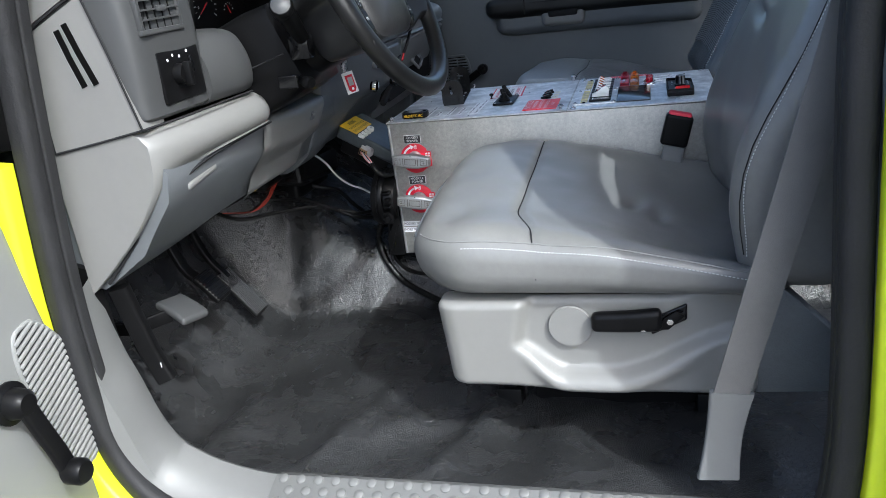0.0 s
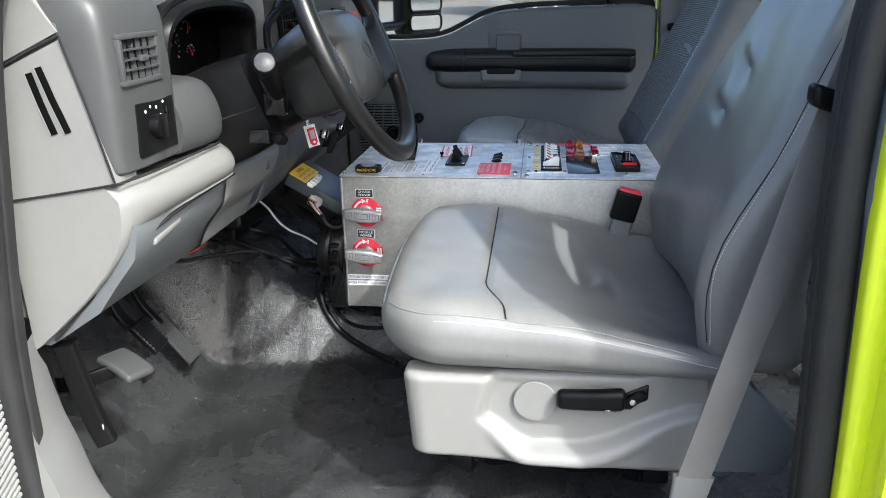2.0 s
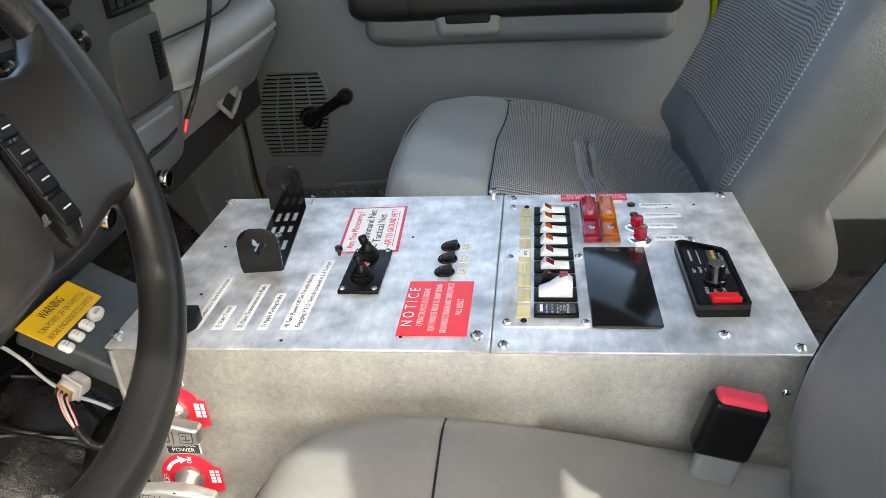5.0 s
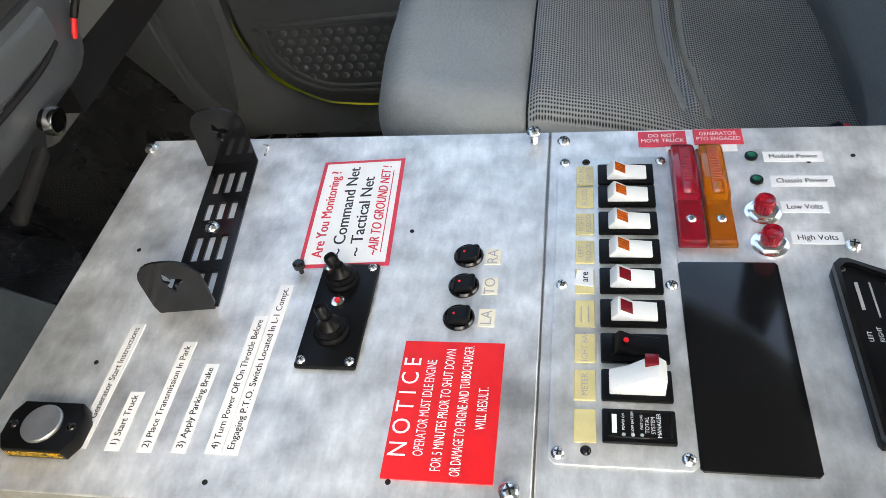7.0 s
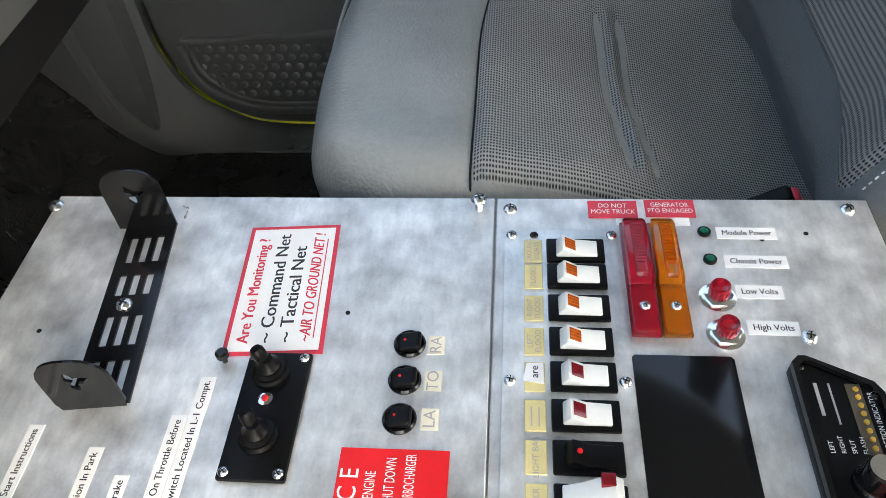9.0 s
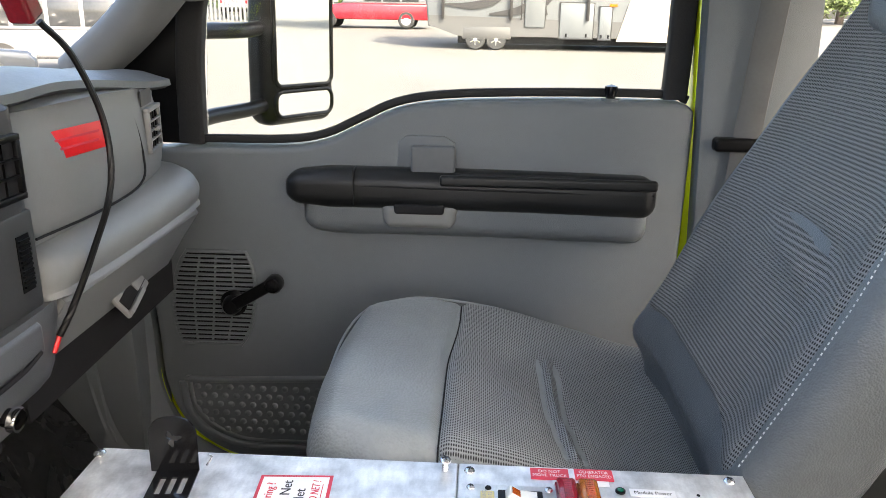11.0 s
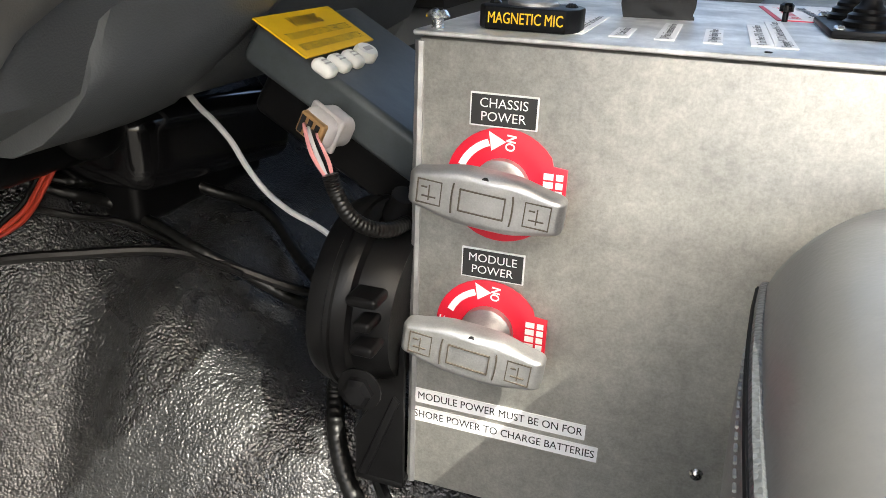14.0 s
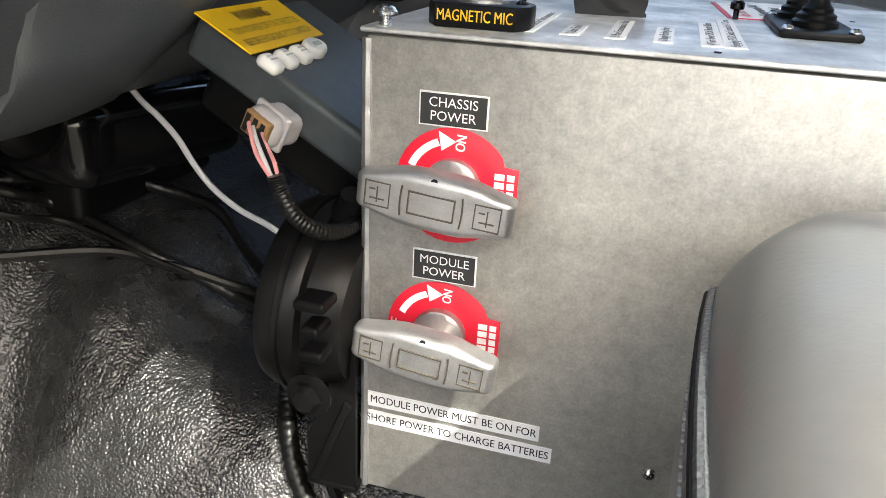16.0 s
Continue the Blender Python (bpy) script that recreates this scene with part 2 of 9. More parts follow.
M_ROCK_R = mat("dark_red_lens", (0.16, 0.005, 0.01), 0.2, var=0.2, vscale=200)
M_GREYBOX = mat("grey_painted_metal", (0.046, 0.055, 0.060), 0.42, var=0.12, vscale=14, bump=0.06, bscale=500)
mottle(M_GREYBOX, 60, 0.82, 1.12)
M_CONN = mat("grey_connector", (0.36, 0.345, 0.35), 0.45, var=0.1, vscale=60)
M_CONN_Y = mat("tan_seal", (0.24, 0.14, 0.06), 0.5, var=0.15, vscale=80)
M_LOOM = mat("cable_loom", (0.004, 0.004, 0.004), 0.36, var=0.2, vscale=40, bump=0.2, bscale=900, spec=0.3)
M_WIRE_W = mat("white_wire", (0.50, 0.51, 0.52), 0.5)
M_WIRE_R = mat("red_wire", (0.36, 0.03, 0.012), 0.45)
M_WIRE_P = mat("pink_wire", (0.65, 0.28, 0.28), 0.45)
M_BELT = mat("belt_webbing", (0.105, 0.103, 0.100), 0.75, var=0.14, vscale=10, bump=0.5, bscale=900, aniso=(1, 1, 1))
M_BELT_D = mat("belt_sheath", (0.125, 0.127, 0.126), 0.5, var=0.08, vscale=10)
M_CARPET = mat("dark_carpet", (0.034, 0.040, 0.042), 0.95, var=0.4, vscale=60, bump=0.8, bscale=700, spec=0.1)
M_KICK = mat("grey_kick_plastic", (0.100, 0.101, 0.099), 0.48, bump=0.15, bscale=800, var=0.07, vscale=4)
M_PILLAR = mat("pillar_plastic", (0.135, 0.138, 0.138), 0.6, var=0.06, vscale=6, bump=0.2, bscale=700)
M_HEADLINER = mat("headliner", (0.52, 0.53, 0.53), 0.9, var=0.06, vscale=8, bump=0.3, bscale=700)
M_GREY_INK = mat("grey_ink", (0.45, 0.45, 0.45), 0.5)
M_GOLD = mat("amber_led", (0.45, 0.28, 0.04), 0.3)
M_GLASS = glass_mat("clear_glass", (0.93, 0.95, 0.94))
M_MIRROR = mat("mirror_glass", (0.86, 0.88, 0.88), 0.02, metal=1.0, var=0.01, rvar=0.0)
M_CLOTH = mesh_cloth("seat_mesh", (0.29, 0.296, 0.294), (0.03, 0.032, 0.033), 0.0029, (0, 1))
M_CLOTH_B = mesh_cloth("back_mesh", (0.205, 0.203, 0.195), (0.02, 0.02, 0.02), 0.0029, (1, 2))

# ---- builders ----


def part(name, bm, material, parent=None, label="", smooth=True, flat_angle=40):
    """Links a bmesh as one mesh object under a thing or a part."""
    me = bpy.data.meshes.new(name)
    bmesh.ops.recalc_face_normals(bm, faces=bm.faces[:])
    if smooth:
        lim = radians(flat_angle)
        for f in bm.faces:
            f.smooth = True
        for e in bm.edges:
            if len(e.link_faces) == 2 and e.calc_face_angle(0) > lim:
                e.smooth = False
    bm.to_mesh(me)
    bm.free()
    me.materials.append(material)
    ob = new(name, me)
    if parent:
        ob.parent = parent
    if label:
        ob["label"] = label
    return ob


def thing(name, label, category, at=(0, 0, 0), group="", kind=""):
    """A top-level thing: an Empty at its base that holds its parts."""
    e = new(name)
    e.empty_display_size = 0.02
    tagged(e, label, category, group, kind)
    return e


def box(bm, lo, hi, bevel=0.0, segs=2, m=None):
    """A box from corner to corner, its edges rounded."""
    lo, hi = Vector(lo), Vector(hi)
    r = bmesh.ops.create_cube(bm, size=1)
    vs = r["verts"]
    for v in vs:
        v.co = Vector([(lo[i] + hi[i]) / 2 + v.co[i] * (hi[i] - lo[i]) for i in range(3)])
    if bevel:
        es = list({e for v in vs for e in v.link_edges})
        r = bmesh.ops.bevel(bm, geom=es, offset=bevel, segments=segs, affect="EDGES", profile=0.5)
        vs = list({v for f in r["faces"] for v in f.verts} | {v for v in vs if v.is_valid})
    if m is not None:
        bmesh.ops.transform(bm, matrix=m, verts=[v for v in vs if v.is_valid])
    return bm


def boxes(*specs, bevel=0.0, segs=2, m=None):
    bm = bmesh.new()
    for lo, hi in specs:
        box(bm, lo, hi, bevel, segs, m)
    return bm


def axes(p, z, x=None):
    """A pose with its z axis along z."""
    z = Vector(z).normalized()
    x = Vector(x) if x is not None else (Vector((1, 0, 0)) if abs(z.x) < 0.9 else Vector((0, 1, 0)))
    y = z.cross(x).normalized()
    x = y.cross(z)
    return Matrix.Translation(p) @ Matrix((x, y, z)).transposed().to_4x4()


def lathe(bm, prof, m=None, n=24):
    """Turns (radius, height) pairs round the z axis of m."""
    m = m or Matrix()
    rings = []
    for r, h in prof:
        if r < 1e-6:
            rings.append([bm.verts.new(m @ Vector((0, 0, h)))])
        else:
            rings.append([bm.verts.new(m @ Vector((r * math.cos(2 * math.pi * i / n), r * math.sin(2 * math.pi * i / n), h))) for i in range(n)])
    for a, b in zip(rings, rings[1:]):
        for i in range(n):
            j = (i + 1) % n
            if len(a) == 1 and len(b) == 1:
                continue
            if len(a) == 1:
                bm.faces.new((a[0], b[i], b[j]))
            elif len(b) == 1:
                bm.faces.new((a[i], a[j], b[0]))
            else:
                bm.faces.new((a[i], a[j], b[j], b[i]))
    return bm


def spline(pts, steps=8):
    """Points of a smooth line through pts."""
    p = [Vector(q) for q in pts]
    p = [2 * p[0] - p[1]] + p + [2 * p[-1] - p[-2]]
    out = []
    for i in range(1, len(p) - 2):
        for k in range(steps):
            t = k / steps
            a, b, c, d = p[i - 1:i + 3]
            out.append(0.5 * ((2 * b) + (c - a) * t + (2 * a - 5 * b + 4 * c - d) * t * t + (3 * b - a - 3 * c + d) * t ** 3))
    out.append(p[-2])
    return out


def sweep(bm, pts, ring, up=(0, 0, 1), scale=None, caps=True, closed=False):
    """Carries a ring of 2D points along pts. ring x: across, ring y: along up."""
    n = len(pts)
    rows = []
    for i, p in enumerate(pts):
        if closed:
            d = pts[(i + 1) % n] - pts[i - 1]
        else:
            d = pts[min(i + 1, n - 1)] - pts[max(i - 1, 0)]
        d = d.normalized()
        u = Vector(up)
        u = (u - d * u.dot(d))
        u = u.normalized() if u.length > 1e-4 else d.orthogonal().normalized()
        s = d.cross(u)
        k = scale(i / max(1, n - 1)) if scale else 1
        rows.append([bm.verts.new(p + s * x * k + u * y * k) for x, y in ring])
    m = len(ring)
    pairs = list(zip(rows, rows[1:])) + ([(rows[-1], rows[0])] if closed else [])
    for a, b in pairs:
        for i in range(m):
            bm.faces.new((a[i], a[(i + 1) % m], b[(i + 1) % m], b[i]))
    if caps and not closed:
        bm.faces.new(rows[0][::-1])
        bm.faces.new(rows[-1])
    return bm


def circle(r, n=10, ry=None):
    return [(r * math.cos(2 * math.pi * i / n), (ry or r) * math.sin(2 * math.pi * i / n)) for i in range(n)]


def rrect(w, h, r, k=4):
    """A rounded rectangle as a ring."""
    out = []
    for cx, cy, a0 in ((w / 2 - r, h / 2 - r, 0), (-w / 2 + r, h / 2 - r, 90), (-w / 2 + r, -h / 2 + r, 180), (w / 2 - r, -h / 2 + r, 270)):
        for i in range(k + 1):
            a = radians(a0 + 90 * i / k)
            out.append((cx + r * math.cos(a), cy + r * math.sin(a)))
    return out


def cable(pts, r, steps=8, n=8):
    return sweep(bmesh.new(), spline(pts, steps), circle(r, n), up=(0.13, 0.31, 0.94))


def corrugated(pts, r, steps=24, n=10):
    """A split loom with its fine ribs."""
    q = spline(pts, steps)
    fine = []
    for a, b in zip(q, q[1:]):
        k = max(1, int((b - a).length / 0.0016))
        fine += [a.lerp(b, i / k) for i in range(k)]
    fine.append(q[-1])
    return sweep(bmesh.new(), fine, circle(r, n), up=(0.13, 0.31, 0.94), scale=lambda t: 1.0 + 0.045 * math.sin(t * len(fine) * math.pi / 2 * 1.0))


def slab(poly, axis, a, b, bevel=0.0, segs=2, bm=None):
    """A polygon in the plane across an axis, given thickness from a to b. axis x: (y, z); y: (x, z); z: (x, y)."""
    bm = bm or bmesh.new()
    at = {"x": lambda u, v, w: (w, u, v), "y": lambda u, v, w: (u, w, v), "z": lambda u, v, w: (u, v, w)}[axis]
    lo = [bm.verts.new(at(u, v, a)) for u, v in poly]
    hi = [bm.verts.new(at(u, v, b)) for u, v in poly]
    n = len(poly)
    fs = [bm.faces.new(lo), bm.faces.new(hi[::-1])]
    for i in range(n):
        fs.append(bm.faces.new((lo[i], hi[i], hi[(i + 1) % n], lo[(i + 1) % n])))
    bmesh.ops.recalc_face_normals(bm, faces=fs)
    if bevel:
        es = {e for f in fs[:2] for e in f.edges}
        bmesh.ops.bevel(bm, geom=list(es), offset=bevel, segments=segs, affect="EDGES", profile=0.5)
    return bm


def soft(size, r, n=(8, 8, 4), shape=None, at=(0, 0, 0), k=4, bm=None):
    """A padded block: a box with round edges of radius r on a fine grid, then bent by shape(point)."""
    bm = bm or bmesh.new()
    h = [s / 2 for s in size]
    r = min(r, *h) * 0.999

    def line(i):
        inner = h[i] - r
        e = [r * math.tan(radians(45) * j / k) for j in range(1, k + 1)]
        mid = [-inner + 2 * inner * j / n[i] for j in range(n[i] + 1)]
        return [-inner - x for x in reversed(e)] + mid + [inner + x for x in e]
    L = [line(i) for i in range(3)]
    made = {}

    def vert(q):
        key = tuple(round(c, 6) for c in q)
        if key not in made:
            inn = Vector([max(-(h[i] - r), min(h[i] - r, q[i])) for i in range(3)])
            d = Vector(q) - inn
            p = inn + d.normalized() * r if d.length > 1e-9 else inn
            if shape:
                p = Vector(shape(p.copy()))
            made[key] = bm.verts.new(p + Vector(at))
        return made[key]
    for a in range(3):
        b, c = (a + 1) % 3, (a + 2) % 3
        for sgn in (-1, 1):
            for i in range(len(L[b]) - 1):
                for j in range(len(L[c]) - 1):
                    qs = []
                    for di, dj in ((0, 0), (1, 0), (1, 1), (0, 1)):
                        q = [0, 0, 0]
                        q[a], q[b], q[c] = sgn * h[a], L[b][i + di], L[c][j + dj]
                        qs.append(vert(q))
                    try:
                        bm.faces.new(qs)
                    except ValueError:
                        pass
    return bm


def loft(rows, bm=None, caps=True, closed=True):
    """Skins a row of rings of equal length."""
    bm = bm or bmesh.new()
    vs = [[bm.verts.new(p) for p in r] for r in rows]
    m = len(rows[0])
    for a, b in zip(vs, vs[1:]):
        for i in range(m if closed else m - 1):
            bm.faces.new((a[i], a[(i + 1) % m], b[(i + 1) % m], b[i]))
    if caps and closed:
        bm.faces.new(vs[0][::-1])
        bm.faces.new(vs[-1])
    return bm


def words(text, height, m, material, parent, name="lettering", align="LEFT", width=None, bold=0.0, shear=0.0):
    """Flat lettering from the built-in font, in the xy plane of the pose m."""
    cu = bpy.data.curves.new(name, "FONT")
    cu.body, cu.align_x, cu.align_y, cu.size, cu.shear = text, align, "CENTER", height * 1.38, shear
    cu.resolution_u = 3
    tmp = bpy.data.objects.new(name, cu)
    scene.collection.objects.link(tmp)
    bpy.context.view_layer.update()
    me = bpy.data.meshes.new_from_object(tmp.evaluated_get(bpy.context.evaluated_depsgraph_get()))
    scene.collection.objects.unlink(tmp)
    bpy.data.objects.remove(tmp)
    me.name = name
    if bold:
        bm_ = bmesh.new()
        bm_.from_mesh(me)
        twin = bmesh.ops.duplicate(bm_, geom=bm_.verts[:] + bm_.edges[:] + bm_.faces[:])["geom"]
        for v in twin:
            if isinstance(v, bmesh.types.BMVert):
                v.co += Vector((bold * 2, 0, 0.00003))
        bm_.to_mesh(me)
        bm_.free()
    if width:
        xs = [v.co.x for v in me.vertices]
        w = max(xs) - min(xs)
        for v in me.vertices:
            v.co.x *= width / w
    me.transform(m)
    me.materials.clear()
    me.materials.append(material)
    ob = new(name, me)
    ob.parent = parent
    return ob


def smooth01(a, b, x):
    t = max(0.0, min(1.0, (x - a) / (b - a)))
    return t * t * (3 - 2 * t)

# ---- the cab: floor, sill, pillars, roof ----
FLOOR = 0.115


def floor_height(x, y):
    """The rubber floor: a flat well, a toe board, a steep tunnel in the middle, a lower passenger side, and soft folds."""
    z = FLOOR + 0.36 * smooth01(-0.26, -0.62, x)
    foot = -0.075 + 0.025 * smooth01(-0.2, -0.1, x) + 0.04 * smooth01(-0.1, 0.0, x)
    foot += 0.012 * noise.noise(Vector((x * 9, 0.4, 2.2)))
    high = 0.11 + 0.04 * smooth01(0.02, -0.08, x) + 0.075 * smooth01(-0.12, -0.27, x)
    d = y - foot
    s = 1.95 * 0.5 * (d + math.sqrt(d * d + 0.0003))
    wall = smooth01(0.0, 0.06, d) * smooth01(0.30, 0.14, d)
    z += s / (1 + (s / high) ** 4) ** 0.25 * smooth01(0.62, 0.40, y)
    z -= 0.05 * smooth01(0.45, 0.65, y)
    # folds running down the tunnel wall, and long soft waves on the well
    z += wall * smooth01(0.02, -0.05, x) * (0.014 * noise.noise(Vector((x * 17 + 2 * y, y * 5, 4.1))) - 0.016 * math.exp(-((x + 0.285 + 0.25 * d) / 0.022) ** 2))
    edge = smooth01(-0.62, -0.50, y)
    z += (0.004 + 0.006 * smooth01(-0.1, -0.3, y)) * noise.noise(Vector((x * 7, y * 8, 1.3))) * edge
    z += 0.0022 * noise.noise(Vector((x * 24, y * 30, 7.3))) * smooth01(-0.64, -0.56, y)
    # the sheet lifts a little along the sill, with creases across it
    z += 0.009 * smooth01(-0.54, -0.655, y) * smooth01(1.2, 0.0, x)
    z += 0.007 * math.sin(x * 30 + 5 * noise.noise(Vector((x * 4, y * 5, 0)))) * smooth01(-0.36, -0.50, y) * smooth01(-0.65, -0.58, y)
    for cx, cw, ca in ((0.235, 0.020, 0.010), (0.30, 0.012, -0.006), (0.02, 0.018, 0.008)):
        z += ca * math.exp(-((x - cx - 0.35 * (y + 0.55)) / cw) ** 2) * smooth01(-0.30, -0.45, y) * smooth01(-0.65, -0.60, y)
    return z


bm = bmesh.new()
NX, NY = 230, 170
xs = [-0.62 + 2.6 * (i / NX) ** 1.35 for i in range(NX + 1)]
ys = [-0.655 + 1.66 * j / NY for j in range(NY + 1)]
grid = [[bm.verts.new((x, y, floor_height(x, y))) for y in ys] for x in xs]
for i in range(NX):
    for j in range(NY):
        bm.faces.new((grid[i][j], grid[i + 1][j], grid[i + 1][j + 1], grid[i][j + 1]))
low = {k: bm.verts.new((*k, -0.02)) for k in ((xs[0], ys[0]), (xs[-1], ys[0]), (xs[-1], ys[-1]), (xs[0], ys[-1]))}
bm.faces.new(list(low.values()))
tagged(part("floor", bm, M_VINYL_FLOOR, flat_angle=60), "black textured vinyl floor covering with folds and scuffs", "floor", kind="structure")

# sill along the driver's door with its raised studs
sill = thing("sill_1", "light grey plastic door sill plate with round studs", "sill", kind="structure")
prof = [(-0.655, FLOOR - 0.010), (-0.655, FLOOR + 0.016), (-0.67, FLOOR + 0.023), (-0.735, FLOOR + 0.001), (-0.75, FLOOR - 0.014), (-0.75, -0.02), (-0.655, -0.02)]
part("sill_body", slab(prof, "x", -0.035, 0.74, 0.002), M_KICK, sill)
bm = bmesh.new()
for i in range(25):
    for j in range(3):
        y = -0.675 - 0.019 * j
        z = FLOOR + 0.0215 - (0.019 * j + 0.005) * 0.338 - 0.0005
        lathe(bm, [(0.0092, -0.001), (0.0080, 0.0032), (0.006, 0.0044), (0.0, 0.0046)], Matrix.Translation((-0.020 + 0.0295 * i + (j % 2) * 0.0147, y, z)) @ Matrix.Rotation(0.33, 4, "X"), 10)
part("studs", bm, M_KICK, sill)["kind"] = "stuff"

# kick panel that sweeps from the sill up the front pillar
kick = thing("kick_panel", "light grey plastic kick panel curving up from the sill", "kick panel", kind="structure")
outline = [(-0.03, 0.126), (-0.085, 0.134), (-0.133, 0.147), (-0.175, 0.166), (-0.207, 0.190), (-0.230, 0.236), (-0.248, 0.305), (-0.264, 0.362), (-0.273, 0.441), (-0.276, 0.485)]
rows = []
for i, p in enumerate(spline([(a, 0, b) for a, b in outline], 5)):
    rows.append([Vector((p.x, -0.655, p.z)), Vector((p.x + 0.004, -0.664, p.z + 0.005)), Vector((p.x + 0.010, -0.700, p.z - 0.006)), Vector((p.x + 0.010, -0.735, p.z - 0.028)),
                 Vector((p.x - 0.01, -0.752, p.z - 0.05)), Vector((p.x - 0.03, -0.66, p.z - 0.06))])
part("kick_trim", loft(rows), M_KICK, kick)
part("kick_wall", slab([(-0.62, 0.05), (-0.14, 0.05), (-0.22, 0.19), (-0.262, 0.28), (-0.27, 0.5), (-0.62, 0.6)], "y", -0.675, -0.655), M_BLACK, kick)

# rubber seal round the opening, and the painted jamb outside it
seal = [(-0.17, -0.735, 1.02), (-0.215, -0.735, 0.90), (-0.245, -0.738, 0.70), (-0.268, -0.74, 0.50), (-0.272, -0.742, 0.33), (-0.258, -0.745, 0.22), (-0.215, -0.748, 0.145),
        (-0.14, -0.75, 0.105), (-0.04, -0.752, 0.095), (0.4, -0.752, 0.095), (0.67, -0.752, 0.10), (0.735, -0.752, 0.14), (0.762, -0.748, 0.3), (0.750, -0.735, 0.75), (0.765, -0.73, 0.95), (0.815, -0.72, 1.11), (0.885, -0.70, 1.30)]
s = thing("door_seal", "black rubber weatherstrip round the door opening", "door seal", kind="structure")
part("seal_bulb", sweep(bmesh.new(), spline(seal, 7), rrect(0.034, 0.03, 0.012), up=(0, -1, 0)), M_RUBBER, s)
part("seal_lip", sweep(bmesh.new(), spline([(x * 1.0 + (0.012 if x < 0.3 else -0.012), y + 0.02, z) for x, y, z in seal], 7), rrect(0.012, 0.02, 0.004), up=(0, -1, 0)), M_RUBBER, s)

b = thing("body_shell", "lime yellow painted cab body around the door opening", "truck body", kind="structure")
jamb = [(x + (-0.036 if x < 0.0 else (0.040 if x > 0.73 else 0)), -0.765, z - (0.05 if 0.0 <= x <= 0.73 else 0.012)) for x, y, z in seal if z < 0.72 or x > 0]
part("jamb", sweep(bmesh.new(), spline(jamb, 7), rrect(0.048, 0.03, 0.008), up=(0, -1, 0)), M_YELLOW, b)
part("front_wing", slab([(-0.42, 0.95), (-1.2, 0.80), (-1.25, -0.2), (-0.42, -0.2), (-0.42, 0.3)], "y", -0.86, -0.81, 0.008), M_YELLOW, b)
part("side_step", slab([(-0.80, 0.05), (-0.78, -0.25), (-0.74, -0.25), (-0.745, 0.05)], "x", -0.3, 0.9), M_YELLOW, b)
# The unseen upper part leans like pillar_1, to shape the sun on the cushion.
part("pillar_skin", slab([(0.80, -0.2), (0.797, 0.3), (0.795, 0.78), (0.805, 0.95), (0.85, 1.11), (0.92, 1.30), (1.0, 1.5), (1.11, 1.5), (0.96, 1.23), (0.90, 1.06), (1.25, 0.9), (1.25, -0.2)], "y", -0.83, -0.77, 0.006), M_YELLOW, b)

part("header_rail", sweep(bmesh.new(), spline([(0.12, -0.715, 1.49), (0.3, -0.712, 1.508), (0.7, -0.71, 1.510), (1.3, -0.71, 1.508), (1.98, -0.71, 1.50)], 4), rrect(0.05, 0.05, 0.014), up=(0, -1, 0)), M_YELLOW, b)

# B pillars, dark inside; pillar_1's unseen upper edges are leaned to shape the cushion shadow
for name, y0, y1, side in (("pillar_1", -0.765, -0.69, [(0.795, 0.0), (0.785, 0.5), (0.765, 0.72), (0.772, 0.96), (0.824, 1.11), (0.894, 1.30), (0.975, 1.5), (1.18, 1.5), (1.01, 1.23), (0.905, 1.02), (1.0, 0.9), (1.0, 0.0)]),
                           ("pillar_2", 1.06, 1.135, [(0.83, 0.0), (0.82, 0.5), (0.80, 0.9), (0.77, 1.5), (0.98, 1.5), (1.0, 0.9), (1.0, 0.0)])):
    p = slab(side, "y", y0, y1, 0.008)
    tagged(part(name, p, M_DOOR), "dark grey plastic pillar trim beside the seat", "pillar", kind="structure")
tagged(part("jamb_2", slab([(0.80, 0.0), (0.80, 0.85), (0.765, 1.45), (0.822, 1.45), (0.84, 0.85), (0.84, 0.0)], "y", 1.10, 1.17, 0.006), M_YELLOW), "lime yellow painted door jamb", "jamb", kind="structure")

# roof, headliner, rear of the cab, firewall
tagged(part("ceiling", boxes(((-0.05, -0.62, 1.50), (1.98, 1.0, 1.53)), bevel=0.01), M_HEADLINER), "pale grey cloth headliner", "ceiling", kind="structure")
tagged(part("roof", boxes(((-0.12, -0.70, 1.535), (2.05, 1.08, 1.60)), bevel=0.03), M_YELLOW), "lime yellow painted cab roof", "roof", kind="structure")
tagged(part("wall_rear", slab([(-0.72, -0.1), (1.10, -0.1), (1.08, 0.9), (0.95, 0.92), (-0.55, 0.92), (-0.72, 0.9)], "x", 1.98, 2.05, 0.01), M_DOOR), "dark grey rear cab wall", "wall", kind="structure")
tagged(part("wall_side_1", slab([(1.0, 0.0), (1.0, 0.92), (1.98, 0.92), (1.98, 0.0)], "y", -0.76, -0.70, 0.01), M_DOOR), "dark grey rear side trim of the cab", "wall", kind="structure")
tagged(part("wall_side_2", slab([(1.0, 0.0), (1.0, 0.92), (1.98, 0.92), (1.98, 0.0)], "y", 1.06, 1.13, 0.01), M_DOOR), "dark grey rear side trim of the cab", "wall", kind="structure")
# Added out of view: its slanted edge bounds the sun sliver on the driver's cushion.
tagged(part("sun_mask_frame", slab([(0.93, 0.92), (0.915, 1.015), (1.165, 1.40), (1.225, 1.5), (1.42, 1.5), (1.24, 0.92)], "y", -0.755, -0.70, 0.008), M_DOOR), "added dark grey frame that bounds a strip of sun on the seat", "window frame", kind="structure")
